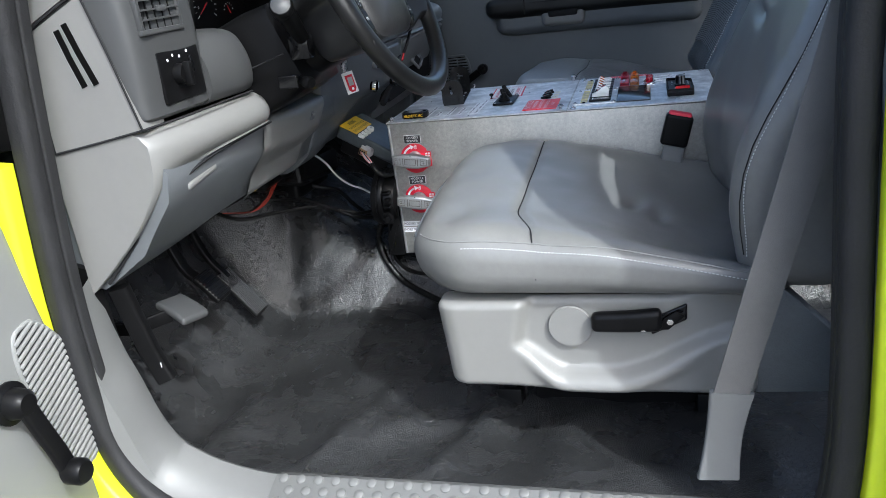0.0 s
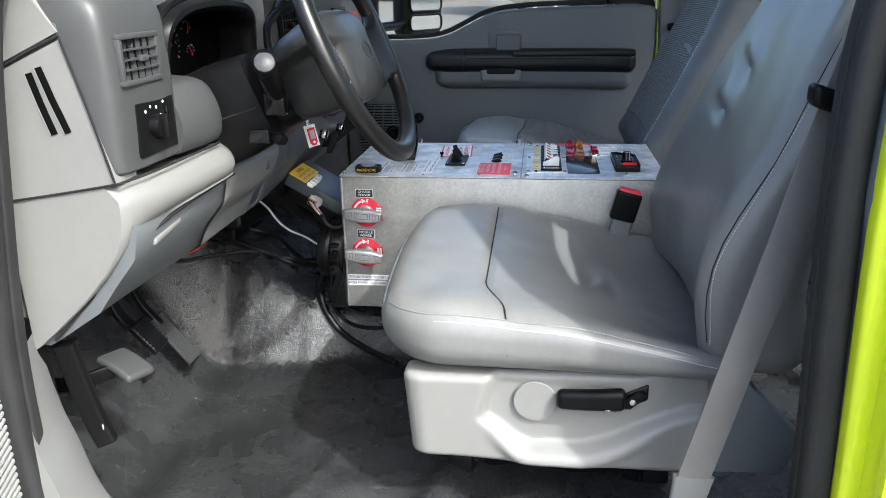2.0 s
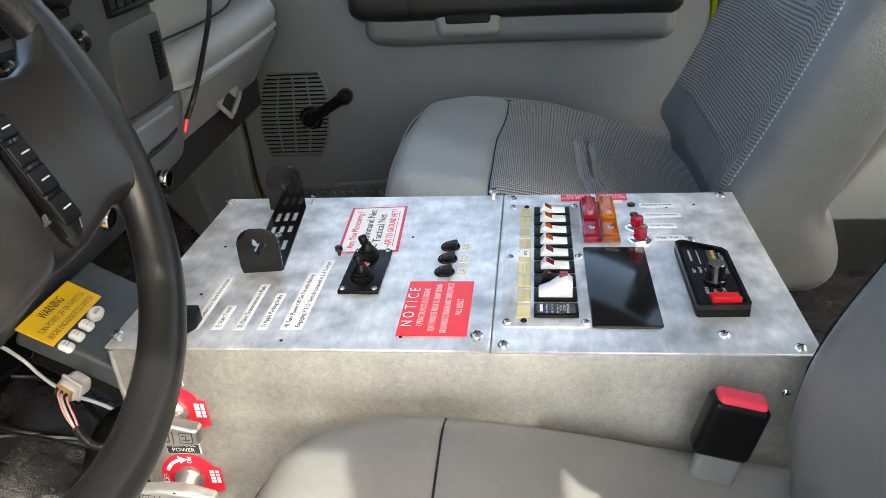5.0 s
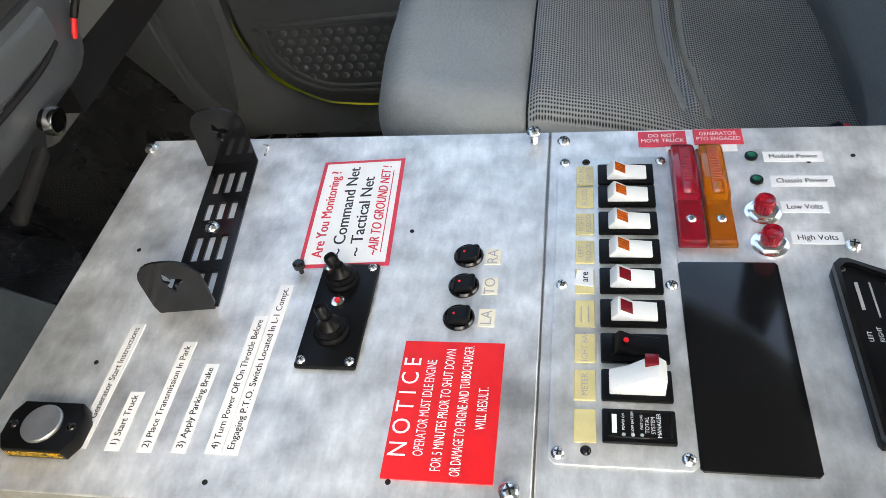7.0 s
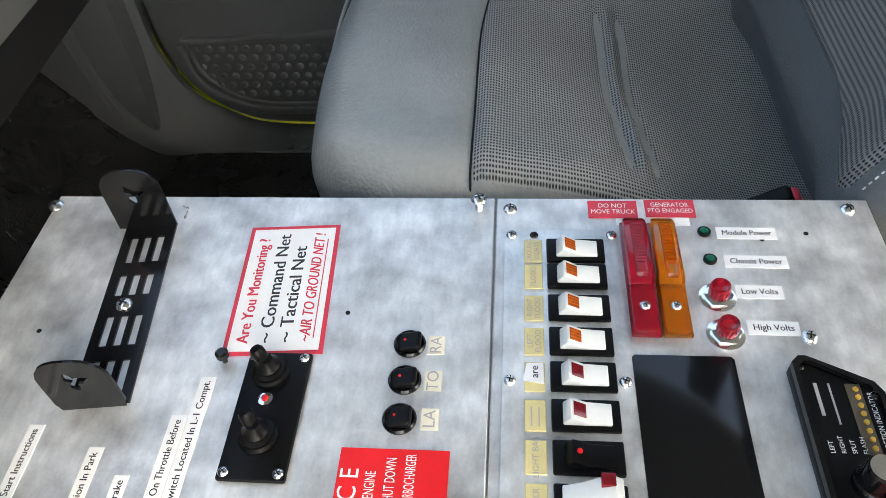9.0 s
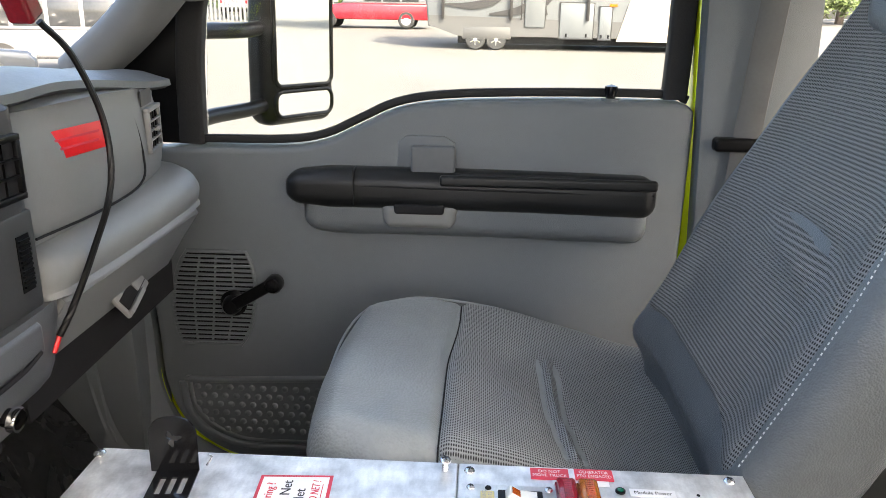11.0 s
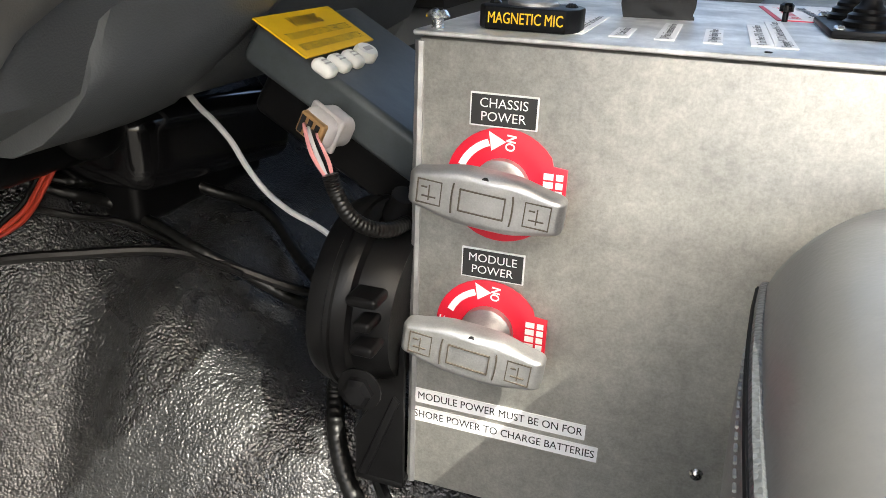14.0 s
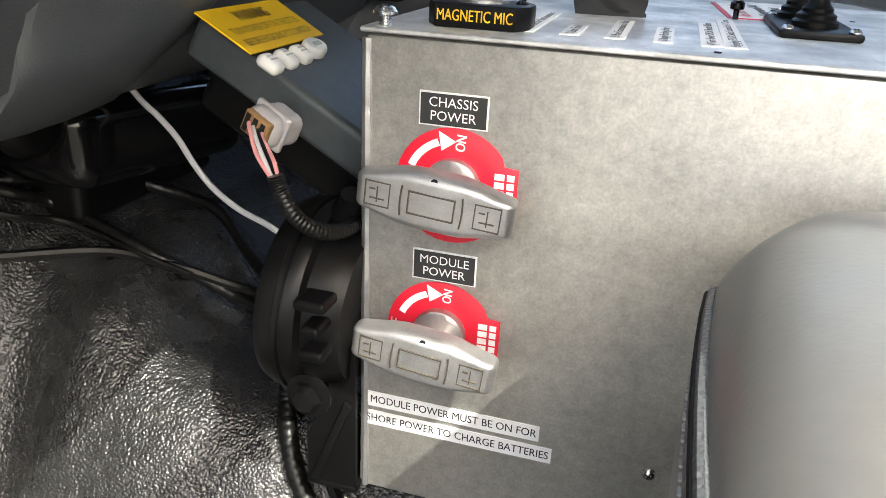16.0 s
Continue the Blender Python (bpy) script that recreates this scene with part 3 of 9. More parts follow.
for nm, y0, y1 in (("pillar_3", -0.76, -0.66), ("pillar_4", 1.03, 1.13)):
    tagged(part(nm, slab([(1.80, 0.90), (1.98, 0.90), (1.98, 1.52), (1.70, 1.52)], "y", y0, y1, 0.01), M_HEADLINER), "pale grey rear pillar trim", "pillar", kind="structure")
tagged(part("hinge_pillar", boxes(((-0.70, 1.003, -0.1), (-0.275, 1.16, 0.755)), bevel=0.01), M_DOOR), "dark grey passenger hinge pillar trim", "pillar", kind="structure")
tagged(part("firewall", slab([(-0.72, 0.0), (1.10, 0.0), (1.10, 0.85), (-0.72, 0.85)], "x", -0.70, -0.645), M_CARPET), "black insulated firewall behind the dashboard", "firewall", kind="structure")
tagged(part("bench_base", soft((0.5, 1.5, 0.3), 0.05, (2, 4, 1), at=(1.45, 0.18, 0.26)), M_SEAT_SIDE), "dark vinyl rear bench behind the front seats", "rear bench", kind="structure")

# grab handle on the passenger windscreen pillar
gh_ = thing("grab_handle", "grey plastic grab handle on the windscreen pillar", "grab handle")
part("grip", cable([(-0.185, 1.00, 1.095), (-0.177, 0.985, 1.078), (-0.121, 0.975, 1.046), (-0.061, 0.975, 1.048), (-0.002, 0.985, 1.094), (0.006, 1.0, 1.115)], 0.0135), M_PILLAR, gh_)
for px_, pz_ in ((-0.186, 1.098), (0.007, 1.118)):
    part("end_cap", soft((0.04, 0.03, 0.045), 0.012, (2, 2, 2), None, (px_, 1.004, pz_)), M_PILLAR, gh_)

# front pillars
for nm, y0, sg in (("pillar_5", -0.70, -1), ("pillar_6", 1.05, 1)):
    pts = [(-0.34, y0 + 0.0 * sg, 0.90), (-0.20, y0 - 0.01 * sg, 1.02), (0.02, y0 - 0.05 * sg, 1.27), (0.20, y0 - 0.11 * sg, 1.50)]
    tagged(part(nm, sweep(bmesh.new(), spline(pts, 5), rrect(0.10, 0.075, 0.03), up=(0, 0, 1)), M_PILLAR), "grey windscreen pillar trim", "pillar", kind="structure")
e = thing("window_1", "clear windscreen above the dashboard", "windscreen", kind="structure")
g = part("pane", loft([[Vector((-0.68, -0.62, 0.865)), Vector((-0.72, 0.18, 0.865)), Vector((-0.68, 0.99, 0.865))], [Vector((0.02, -0.56, 1.52)), Vector((0.0, 0.18, 1.53)), Vector((0.02, 0.93, 1.52))]], closed=False), M_GLASS, e, "clear glass")
g.visible_shadow = False

# ---- passenger door ----
door2 = thing("door_2", "dark slate plastic door panel with a black armrest and a window crank", "door", kind="structure")
YD = 1.075
sillz = [(-0.26, 0.755), (-0.14, 0.762), (0.02, 0.765), (0.10, 0.778), (0.17, 0.81), (0.24, 0.842), (0.33, 0.858), (0.50, 0.866), (0.74, 0.868), (0.79, 0.858), (0.797, 0.83)]
poly = [(a.x, a.z) for a in spline([(x, 0, z) for x, z in sillz], 4)] + [(0.795, 0.10), (0.70, 0.072)] + [(a.x, a.z) for a in spline([(0.45, 0, 0.070), (0.07, 0, 0.072), (-0.065, 0, 0.076), (-0.125, 0, 0.090), (-0.188, 0, 0.130), (-0.228, 0, 0.183), (-0.252, 0, 0.262), (-0.256, 0, 0.36), (-0.262, 0, 0.45)], 4)]
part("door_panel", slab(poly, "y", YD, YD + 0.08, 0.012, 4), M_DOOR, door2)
part("door_skin", slab([(-0.34, 0.74), (0.10, 0.755), (0.25, 0.82), (0.79, 0.84), (0.79, -0.1), (-0.34, -0.1)], "y", YD + 0.085, YD + 0.10), M_YELLOW, door2)
# recessed channel round the armrest and its two-tone pad
armx0, armx1 = 0.035, 0.735


def arm_bend(p):
    t = (p.x / (armx1 - armx0)) + 0.5
    p.z += -0.004 * t - 0.012 * (t - 0.5) ** 2
    p.z *= 1.0 if p.z > 0 else 1.0
    if t < 0.12:
        p.z = p.z * (0.75 + 2.1 * t)
    return p


part("armrest", soft((armx1 - armx0, 0.075, 0.078), 0.03, (24, 2, 2), arm_bend, (0.385, YD - 0.016, 0.700)), M_ARM, door2, "black padded armrest")
part("arm_pocket", soft((0.66, 0.066, 0.092), 0.032, (24, 2, 2), arm_bend, (0.395, YD - 0.004, 0.652)), M_DOOR, door2, "slate lower armrest shell")
cup = part("pull_cup", soft((0.140, 0.034, 0.048), 0.016, (10, 2, 3), lambda p: Vector((p.x * (1.0 + 1.6 * p.z), p.y, p.z)), (0.292, YD - 0.034, 0.650)), M_DOOR_L, door2, "lighter grey door pull cup")
# No hollow is cut: a dark block on the cup gives its inner shade.
part("cup_shade", soft((0.095, 0.012, 0.020), 0.006, (6, 1, 1), lambda p: Vector((p.x * (1.0 + 2.0 * p.z), p.y, p.z)), (0.292, YD - 0.0485, 0.665)), M_SEAM, cup)
part("arm_groove", sweep(bmesh.new(), [Vector((0.06 + 0.665 * i / 20, YD - 0.0525 + 0.006 * abs(i / 10 - 1) ** 4, 0.709 - 0.006 * i / 20)) for i in range(21)], circle(0.0022, 6), up=(0, 0, 1)), M_SEAM, door2)
part("arm_ledge", soft((0.40, 0.018, 0.020), 0.006, (10, 1, 1), None, (0.53, YD - 0.052, 0.722)), M_ARM, door2)
h = part("door_handle", soft((0.084, 0.014, 0.062), 0.006, (6, 1, 3), None, (0.316, YD - 0.030, 0.752)), M_DASH_D, door2, "dark plastic release handle")
part("latch_plate", slab([(0.245, 0.70), (0.35, 0.70), (0.355, 0.785), (0.335, 0.797), (0.265, 0.797), (0.248, 0.785)], "y", YD - 0.004, YD + 0.01, 0.003), M_DOOR, door2)
part("arm_joint", boxes(((0.168, YD - 0.057, 0.672), (0.171, YD - 0.02, 0.738))), M_BLACK_G, door2)
part("lock_knob", lathe(bmesh.new(), [(0.009, 0), (0.009, 0.018), (0.012, 0.024), (0.012, 0.034), (0.0, 0.038)], Matrix.Translation((0.643, YD + 0.02, 0.860)), 12), M_BLACK_G, door2)
part("lock_collar", lathe(bmesh.new(), [(0.0, 0.0), (0.02, 0.0), (0.017, 0.006), (0.0, 0.006)], Matrix.Translation((0.643, YD + 0.02, 0.866)), 14), M_DOOR, door2)

# loudspeaker grille: a leaf-shaped field of slats
def leaf(z):
    """Half width and middle of the loudspeaker field at a height."""
    return 0.084 * (1.0 - 0.30 * abs((z - 0.452) / 0.104) ** 2.6), -0.130 + 0.10 * (z - 0.452)


ring = [(leaf(0.350 + 0.204 * i / 12)[1] + leaf(0.350 + 0.204 * i / 12)[0], 0.350 + 0.204 * i / 12) for i in range(13)] + [(leaf(0.554 - 0.204 * i / 12)[1] - leaf(0.554 - 0.204 * i / 12)[0], 0.554 - 0.204 * i / 12) for i in range(13)]
spk = part("speaker_field", slab(ring, "y", YD - 0.0035, YD + 0.004), M_BLACK, door2, "dark loudspeaker opening behind slats")
part("field_rim", sweep(bmesh.new(), [Vector((x, YD - 0.002, z)) for x, z in ring], circle(0.0045, 8), up=(0, 1, 0), closed=True), M_DOOR, spk)
for i in range(20):
    z = 0.3585 + 0.0098 * i
    w, cx = leaf(z)
    part("slat", boxes(((cx - w, YD - 0.0085, z - 0.0024), (cx + w, YD - 0.002, z + 0.0024)), bevel=0.0010, segs=1), M_DOOR, spk)
for k in (-0.5, 0.0, 0.5):
    part("slat_bridge", sweep(bmesh.new(), [Vector((leaf(z)[1] + k * leaf(z)[0], YD - 0.0035, z)) for z in (0.358, 0.452, 0.546)], rrect(0.004, 0.004, 0.001, 1), up=(0, 1, 0)), M_DOOR, spk)


def window_crank(name, parent, m, mat_arm, mat_knob, s=1.0):
    """Crank arm with a hub on its spindle and a turning knob; z of m is off the panel, x along the arm."""
    c = part(name, lathe(bmesh.new(), [(0, 0), (0.026 * s, 0), (0.026 * s, 0.004), (0.019 * s, 0.008), (0.017 * s, 0.026), (0.012 * s, 0.032), (0, 0.033)], m, 20), mat_arm, parent)
    bm = sweep(bmesh.new(), [m @ Vector(q) for q in ((-0.008 * s, 0, 0.022), (0.03 * s, 0, 0.027), (0.075 * s, 0, 0.034), (0.118 * s, 0, 0.036))], rrect(0.023 * s, 0.012 * s, 0.005), up=m.to_3x3() @ Vector((0, 0, 1)))
    part("arm", bm, mat_arm, c)
    part("knob", lathe(bmesh.new(), [(0, 0.03), (0.013 * s, 0.03), (0.0165 * s, 0.036), (0.0165 * s, 0.056), (0.013 * s, 0.062), (0, 0.0635)], m @ Matrix.Translation((0.108 * s, 0, 0)), 18), mat_knob, c)
    return c


window_crank("window_crank", door2, axes((-0.086, YD - 0.012, 0.449), (0, -1, 0), (0.85, 0, 0.53)), M_BLACK, M_BLACK_G, 1.06)

# scuff plate low on the door: a stepped rim round a field of domed studs
low_edge = spline([(0.62, 0, 0.112), (0.10, 0, 0.112), (-0.07, 0, 0.112), (-0.135, 0, 0.128), (-0.180, 0, 0.158), (-0.205, 0, 0.200), (-0.212, 0, 0.262)], 5)
part("scuff_rim", sweep(bmesh.new(), [Vector((p.x, YD - 0.001, p.z)) for p in low_edge], rrect(0.016, 0.014, 0.004, 3), up=(0, 1, 0)), M_DOOR, door2)
part("scuff_rim", sweep(bmesh.new(), [Vector((p.x + 0.014 * smooth01(0.05, -0.2, p.x), YD - 0.001, p.z + 0.014)) for p in low_edge], rrect(0.008, 0.010, 0.003, 3), up=(0, 1, 0)), M_DOOR, door2)
part("scuff_ledge", sweep(bmesh.new(), [Vector((x, YD - 0.002, 0.268 + 0.02 * smooth01(-0.2, 0.3, x))) for x in (-0.205, -0.1, 0.05, 0.3, 0.62)], rrect(0.012, 0.016, 0.004, 3), up=(0, 1, 0)), M_DOOR, door2)


def low_limit(x):
    """Height of the scuff rim over a place along the door."""
    return min((p.z for p in low_edge if abs(p.x - x) < 0.02), default=0.112) + 0.028


bm = bmesh.new()
for i in range(33):
    for j in range(6):
        x, z = -0.182 + 0.0235 * i + 0.0117 * (j % 2), 0.250 - 0.0200 * j
        if z > low_limit(x):
            lathe(bm, [(0.0075, -0.001), (0.0062, 0.0022), (0.0040, 0.0038), (0.0, 0.0045)], axes((x, YD - 0.0002, z), (0, -1, 0)), 10)
part("scuff_studs", bm, M_DOOR, door2)["kind"] = "stuff"
part("edge_piping", sweep(bmesh.new(), spline([(-0.266, YD + 0.012, 0.36), (-0.260, YD + 0.006, 0.262), (-0.236, YD + 0.004, 0.180), (-0.194, YD + 0.008, 0.126), (-0.13, YD + 0.016, 0.084)], 6), circle(0.0016, 6)), M_YELLOW, door2)
# moulded trim that runs down the hinge pillar and along the passenger sill
sill2 = thing("sill_2", "dark grey moulded sill and kick trim round the passenger door", "sill", kind="structure")
outer = spline([(-0.274, 0, 0.62), (-0.267, 0, 0.46), (-0.262, 0, 0.36), (-0.259, 0, 0.26), (-0.234, 0, 0.180), (-0.193, 0, 0.125), (-0.129, 0, 0.084), (-0.067, 0, 0.070), (0.07, 0, 0.066), (0.80, 0, 0.064)], 5)
inner = spline([(-0.40, 0, 0.62), (-0.39, 0, 0.46), (-0.375, 0, 0.36), (-0.36, 0, 0.26), (-0.335, 0, 0.165), (-0.285, 0, 0.105), (-0.205, 0, 0.073), (-0.11, 0, 0.066), (0.065, 0, 0.064), (0.80, 0, 0.064)], 5)
rows = []
for a, b in zip(outer, inner):
    m_ = a.lerp(b, 0.5)
    rows.append([Vector((a.x, 1.085, a.z)), Vector((a.x, 1.066, a.z)), Vector((a.lerp(b, 0.12).x, 1.056, a.lerp(b, 0.12).z + 0.004)), Vector((m_.x, 1.028, m_.z + 0.006)), Vector((b.x, 0.998, b.z + 0.002)), Vector((b.x - 0.004, 0.990, b.z - 0.012)), Vector((b.x - 0.03, 0.988, b.z - 0.06)), Vector((b.x - 0.05, 1.085, b.z - 0.07))])
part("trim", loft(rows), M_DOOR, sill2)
bm = bmesh.new()
for i in range(20):
    for j in range(3):
        lathe(bm, [(0.0085, -0.001), (0.0072, 0.0024), (0.004, 0.0036), (0.0, 0.0038)], Matrix.Translation((-0.03 + 0.030 * i + 0.015 * (j % 2), 1.010 + 0.016 * j, 0.0685)), 8)
part("studs", bm, M_DOOR, sill2)["kind"] = "stuff"
tagged(part("kick_panel_2", slab([(-0.64, 0.06), (-0.30, 0.06), (-0.345, 0.20), (-0.36, 0.35), (-0.385, 0.66), (-0.64, 0.66)], "y", 0.994, 1.02, 0.004), M_DOOR), "dark grey passenger kick panel", "kick panel", kind="structure")

# side window: rubber channel, black front corner, clear pane
win2 = thing("window_2", "clear passenger side window with black rubber edges", "window", kind="structure")
edge = [Vector((p.x, YD + 0.045, p.z + 0.012)) for p in spline([(x, 0, z) for x, z in sillz[1:-1]], 4)]
part("belt_seal", sweep(bmesh.new(), edge, rrect(0.018, 0.016, 0.005), up=(0, 0, 1)), M_RUBBER, win2)
part("window_frame", sweep(bmesh.new(), spline([(0.765, YD + 0.045, 0.87), (0.765, YD + 0.04, 1.05), (0.74, YD - 0.02, 1.46)], 4), rrect(0.045, 0.035, 0.008), up=(0, 1, 0)), M_RUBBER, win2)
part("front_frame", sweep(bmesh.new(), spline([(-0.165, YD + 0.045, 0.765), (-0.155, YD + 0.04, 0.95), (-0.12, YD + 0.02, 1.08), (0.0, YD - 0.02, 1.25), (0.2, YD - 0.08, 1.48)], 5), rrect(0.05, 0.035, 0.008), up=(0, 1, 0)), M_RUBBER, win2)
part("sail_panel", slab([(-0.34, 0.765), (-0.160, 0.765), (-0.150, 0.95), (-0.115, 1.08), (0.0, 1.24), (-0.06, 1.24), (-0.20, 1.08), (-0.34, 0.93)], "y", YD + 0.030, YD + 0.040, 0.003), M_BLACK, win2, "black mirror sail panel")
g = part("pane", slab([(-0.14, 0.75), (0.77, 0.84), (0.745, 1.46), (0.2, 1.46), (-0.12, 1.08)], "y", YD + 0.052, YD + 0.055), M_GLASS, win2, "clear glass")
g.visible_shadow = False

# ---- driver's door, swung wide open ----
door1 = thing("door_1", "open driver door, light grey inner panel with lime edge", "door", kind="structure")
XD = -0.278
poly = [(-0.785, 0.66), (-0.770, 0.52), (-0.752, 0.34), (-0.738, 0.18), (-0.745, 0.02), (-0.80, -0.02), (-1.80, -0.02), (-1.86, 0.10), (-1.86, 0.80), (-1.30, 0.84), (-0.90, 0.74), (-0.80, 0.70)]
part("door_panel", slab(poly, "x", XD - 0.05, XD, 0.014, 4), M_DOOR_L, door1)
part("door_skin", slab([(y + (0.03 if y > -1 else -0.02), z * 1.02) for y, z in poly], "x", XD - 0.13, XD - 0.056, 0.01), M_YELLOW, door1)
leaf_1 = [(p.x, p.y) for p in spline([(-0.803, 0.476, 0), (-0.828, 0.466, 0), (-0.836, 0.425, 0), (-0.830, 0.360, 0), (-0.815, 0.285, 0), (-0.797, 0.228, 0), (-0.786, 0.217, 0), (-0.764, 0.230, 0), (-0.738, 0.262, 0), (-0.728, 0.322, 0), (-0.745, 0.402, 0), (-0.774, 0.455, 0), (-0.795, 0.475, 0)], 4)]


def in_leaf(y, z):
    """Whether a place on the door lies inside the speaker's outline."""
    odd = False
    for (ya, za), (yb_, zb_) in zip(leaf_1, leaf_1[1:] + leaf_1[:1]):
        if (za > z) != (zb_ > z) and y < ya + (yb_ - ya) * (z - za) / (zb_ - za):
            odd = not odd
    return odd


grille = part("speaker_grille", slab(leaf_1, "x", XD - 0.002, XD + 0.0012), M_SEAM, door1, "dark leaf-shaped speaker opening behind slats")
part("field_rim", sweep(bmesh.new(), [Vector((XD + 0.0005, y, z)) for y, z in leaf_1], circle(0.0035, 8), up=(1, 0, 0), closed=True), M_DOOR_L, grille)
for i in range(28):
    c = 0.205 + 0.0105 * i
    run = [(y, c + 0.46 * (y + 0.784)) for y in [-0.84 + 0.001 * k for k in range(120)]]
    run = [q for q in run if in_leaf(*q)]
    if len(run) < 8:
        continue
    (ya, za), (yb_, zb_) = run[0], run[-1]
    part("slat", sweep(bmesh.new(), [Vector((XD + 0.003, ya, za)), Vector((XD + 0.003, yb_, zb_))], rrect(0.0060, 0.006, 0.0022, 2), up=(1, 0, 0)), M_DOOR_L, grille)
window_crank("window_crank", door1, axes((XD + 0.006, -0.872, 0.393), (1, 0, 0), (0, 0.18, -1.0)), M_BLACK, M_BLACK, 1.15)
part("reflector", soft((0.01, 0.035, 0.06), 0.004, (1, 2, 2), None, (XD + 0.002, -0.765, 0.13)), M_DOOR_L, door1)
part("window_channel", boxes(((XD - 0.05, -1.7, 0.80), (XD - 0.01, -0.80, 0.84)), bevel=0.006), M_RUBBER, door1)
part("window_corner", slab([(-0.735, 0.700), (-0.720, 0.86), (-0.80, 0.95), (-1.05, 1.0), (-1.05, 0.72)], "x", XD - 0.02, XD + 0.012, 0.006), M_BLACK, door1, "black mirror corner of the window")
g = part("pane", slab([(-0.80, 0.80), (-1.75, 0.83), (-1.70, 1.40), (-1.1, 1.40)], "x", XD - 0.035, XD - 0.03), M_GLASS, door1, "clear glass")
g.visible_shadow = False

# ---- seats ----
from mathutils.bvhtree import BVHTree


def stitches(pts, parent, r=0.0008, gap=0.0046, name="stitching"):
    """A row of short thread stitches along a line."""
    bm = bmesh.new()
    q = spline(pts, 24)
    acc = 0.0
    for a, b in zip(q, q[1:]):
        acc += (b - a).length
        if acc >= gap:
            acc = 0.0
            d = (b - a).normalized() * gap * 0.32
            sweep(bm, [a - d, a + d], circle(r, 5), up=(0.2, 0.3, 0.9))
    o = part(name, bm, M_THREAD, parent)
    o["kind"] = "stuff"
    return o


def cushion_top(x, y, yc):
    """Height of a seat cushion: high rounded front, dished middle, falling to the back."""
    z = 0.478 - 0.085 * smooth01(0.36, 0.74, x) + 0.018 * smooth01(0.42, 0.28, x)
    w = (y - yc) / 0.27
    z += 0.014 * smooth01(-0.6, 0.7, w if yc < 0 else -w) * smooth01(0.62, 0.36, x)
    z += 0.022 * abs(w) ** 3 * smooth01(0.2, 0.5, x) + (0.026 * abs(w) ** 4 * smooth01(0.40, 0.66, x) if yc < 0 else 0.0)
    z -= 0.012 * (1 - min(1, abs(w))) * smooth01(0.36, 0.5, x)
    return z


def seam_x(y, driver):
    """Where the cross seam of a cushion runs."""
    return 0.347 + 0.038 * smooth01(-0.42, -0.555, y) if driver else 0.365 + 0.014 * smooth01(0.64, 0.87, y)


def seat(name, label, yc, driver):
    s = thing(name, label, "seat", group="front seats")
    sg = -1 if driver else 1
    x0, x1, hw = 0.165 if driver else 0.178, 0.735 if driver else 0.765, 0.272
    cx, lx = (x0 + x1) / 2, x1 - x0
    base = 0.385 if driver else 0.375
    lift = 0.0 if driver else 0.040
    yb = yc if driver else 0.612

    def shape(p):
        x, y = p.x + cx, p.y
        t = max(0.0, min(1.0, p.z / 0.13 + 0.5))
        top = cushion_top(x, y + yc, yc) + lift
        z = base + (top - base) * t
        # rounded front corners and the bulge of the sides
        front = smooth01(x0 + 0.16, x0, x)
        y *= 1.0 - 0.13 * front ** 2
        y *= 1.0 + 0.025 * math.sin(math.pi * t)
        x += 0.02 * (abs(p.y) / hw) ** 2 * front + 0.018 * (1 - t) * front + (0.006 * smooth01(0.45, 0.9, t) * front if driver else 0.0)
        # creases
        d = x - seam_x(y + yc, driver)
        k = smooth01(0.75, 1.0, t)
        z -= k * 0.006 * math.exp(-(d / 0.007) ** 2)
        z += k * 0.004 * noise.noise(Vector((x * 9, (y + yc) * 9, 2.0)))
        if driver:
            z += k * 0.0016 * noise.noise(Vector((x * 30, (y + yc) * 22, 6.0)))
            z -= k * (0.010 * math.exp(-((x - 0.525 - 0.2 * (y - 0.03)) / 0.014) ** 2 - ((y - 0.03) / 0.035) ** 2) + 0.009 * math.exp(-((x - 0.565) / 0.014) ** 2 - (y / 0.035) ** 2))
            z -= k * 0.006 * math.exp(-((x - 0.68) / 0.012) ** 2 - ((y + 0.18) / 0.05) ** 2)
        return Vector((x - cx, y, z))
    n = (76, 56, 8)
    cu = soft((lx, 2 * hw, 0.13), 0.052, n, shape, (cx, yc, 0))
    skin = BVHTree.FromBMesh(cu)

    def on_skin(p, d):
        """The place where a line from p along d meets the cushion."""
        h = skin.ray_cast(Vector(p), Vector(d))[0]
        return h if h else Vector(p)
    if driver:
        part("cushion", cu, M_SEAT, s, "grey vinyl seat cushion")
    else:
        part("cushion", cu, M_SEAT_P, s, "smooth grey-blue vinyl front of the cushion")
        # cloth panel laid into the rear part of the cushion
        bm = bmesh.new()
        rows = []
        for i in range(60):
            row = []
            for j in range(51):
                y = yc - 0.262 + 0.524 * j / 50
                dy = y - yc
                xs0 = seam_x(y, False) - 0.003
                x = xs0 + (0.752 - xs0) * i / 59
                h = skin.ray_cast(Vector((x, y, 0.9)), Vector((0, 0, -1)))[0]
                z = (h.z if h else 0.42) + 0.0035 - 0.006 * smooth01(0.250, 0.262, abs(dy)) - 0.007 * smooth01(0.010, 0.0, x - xs0)
                d = x - 0.521 - 0.10 * max(0.0, -0.06 - dy)
                tuck = smooth01(-0.215, -0.185, dy) * smooth01(0.13, 0.09, dy)
                z += tuck * (0.008 * math.exp(-(d / 0.0075) ** 2) - 0.009 * math.exp(-((abs(d) - 0.013) / 0.005) ** 2))
                row.append(bm.verts.new((x, y, z)))
            rows.append(row)
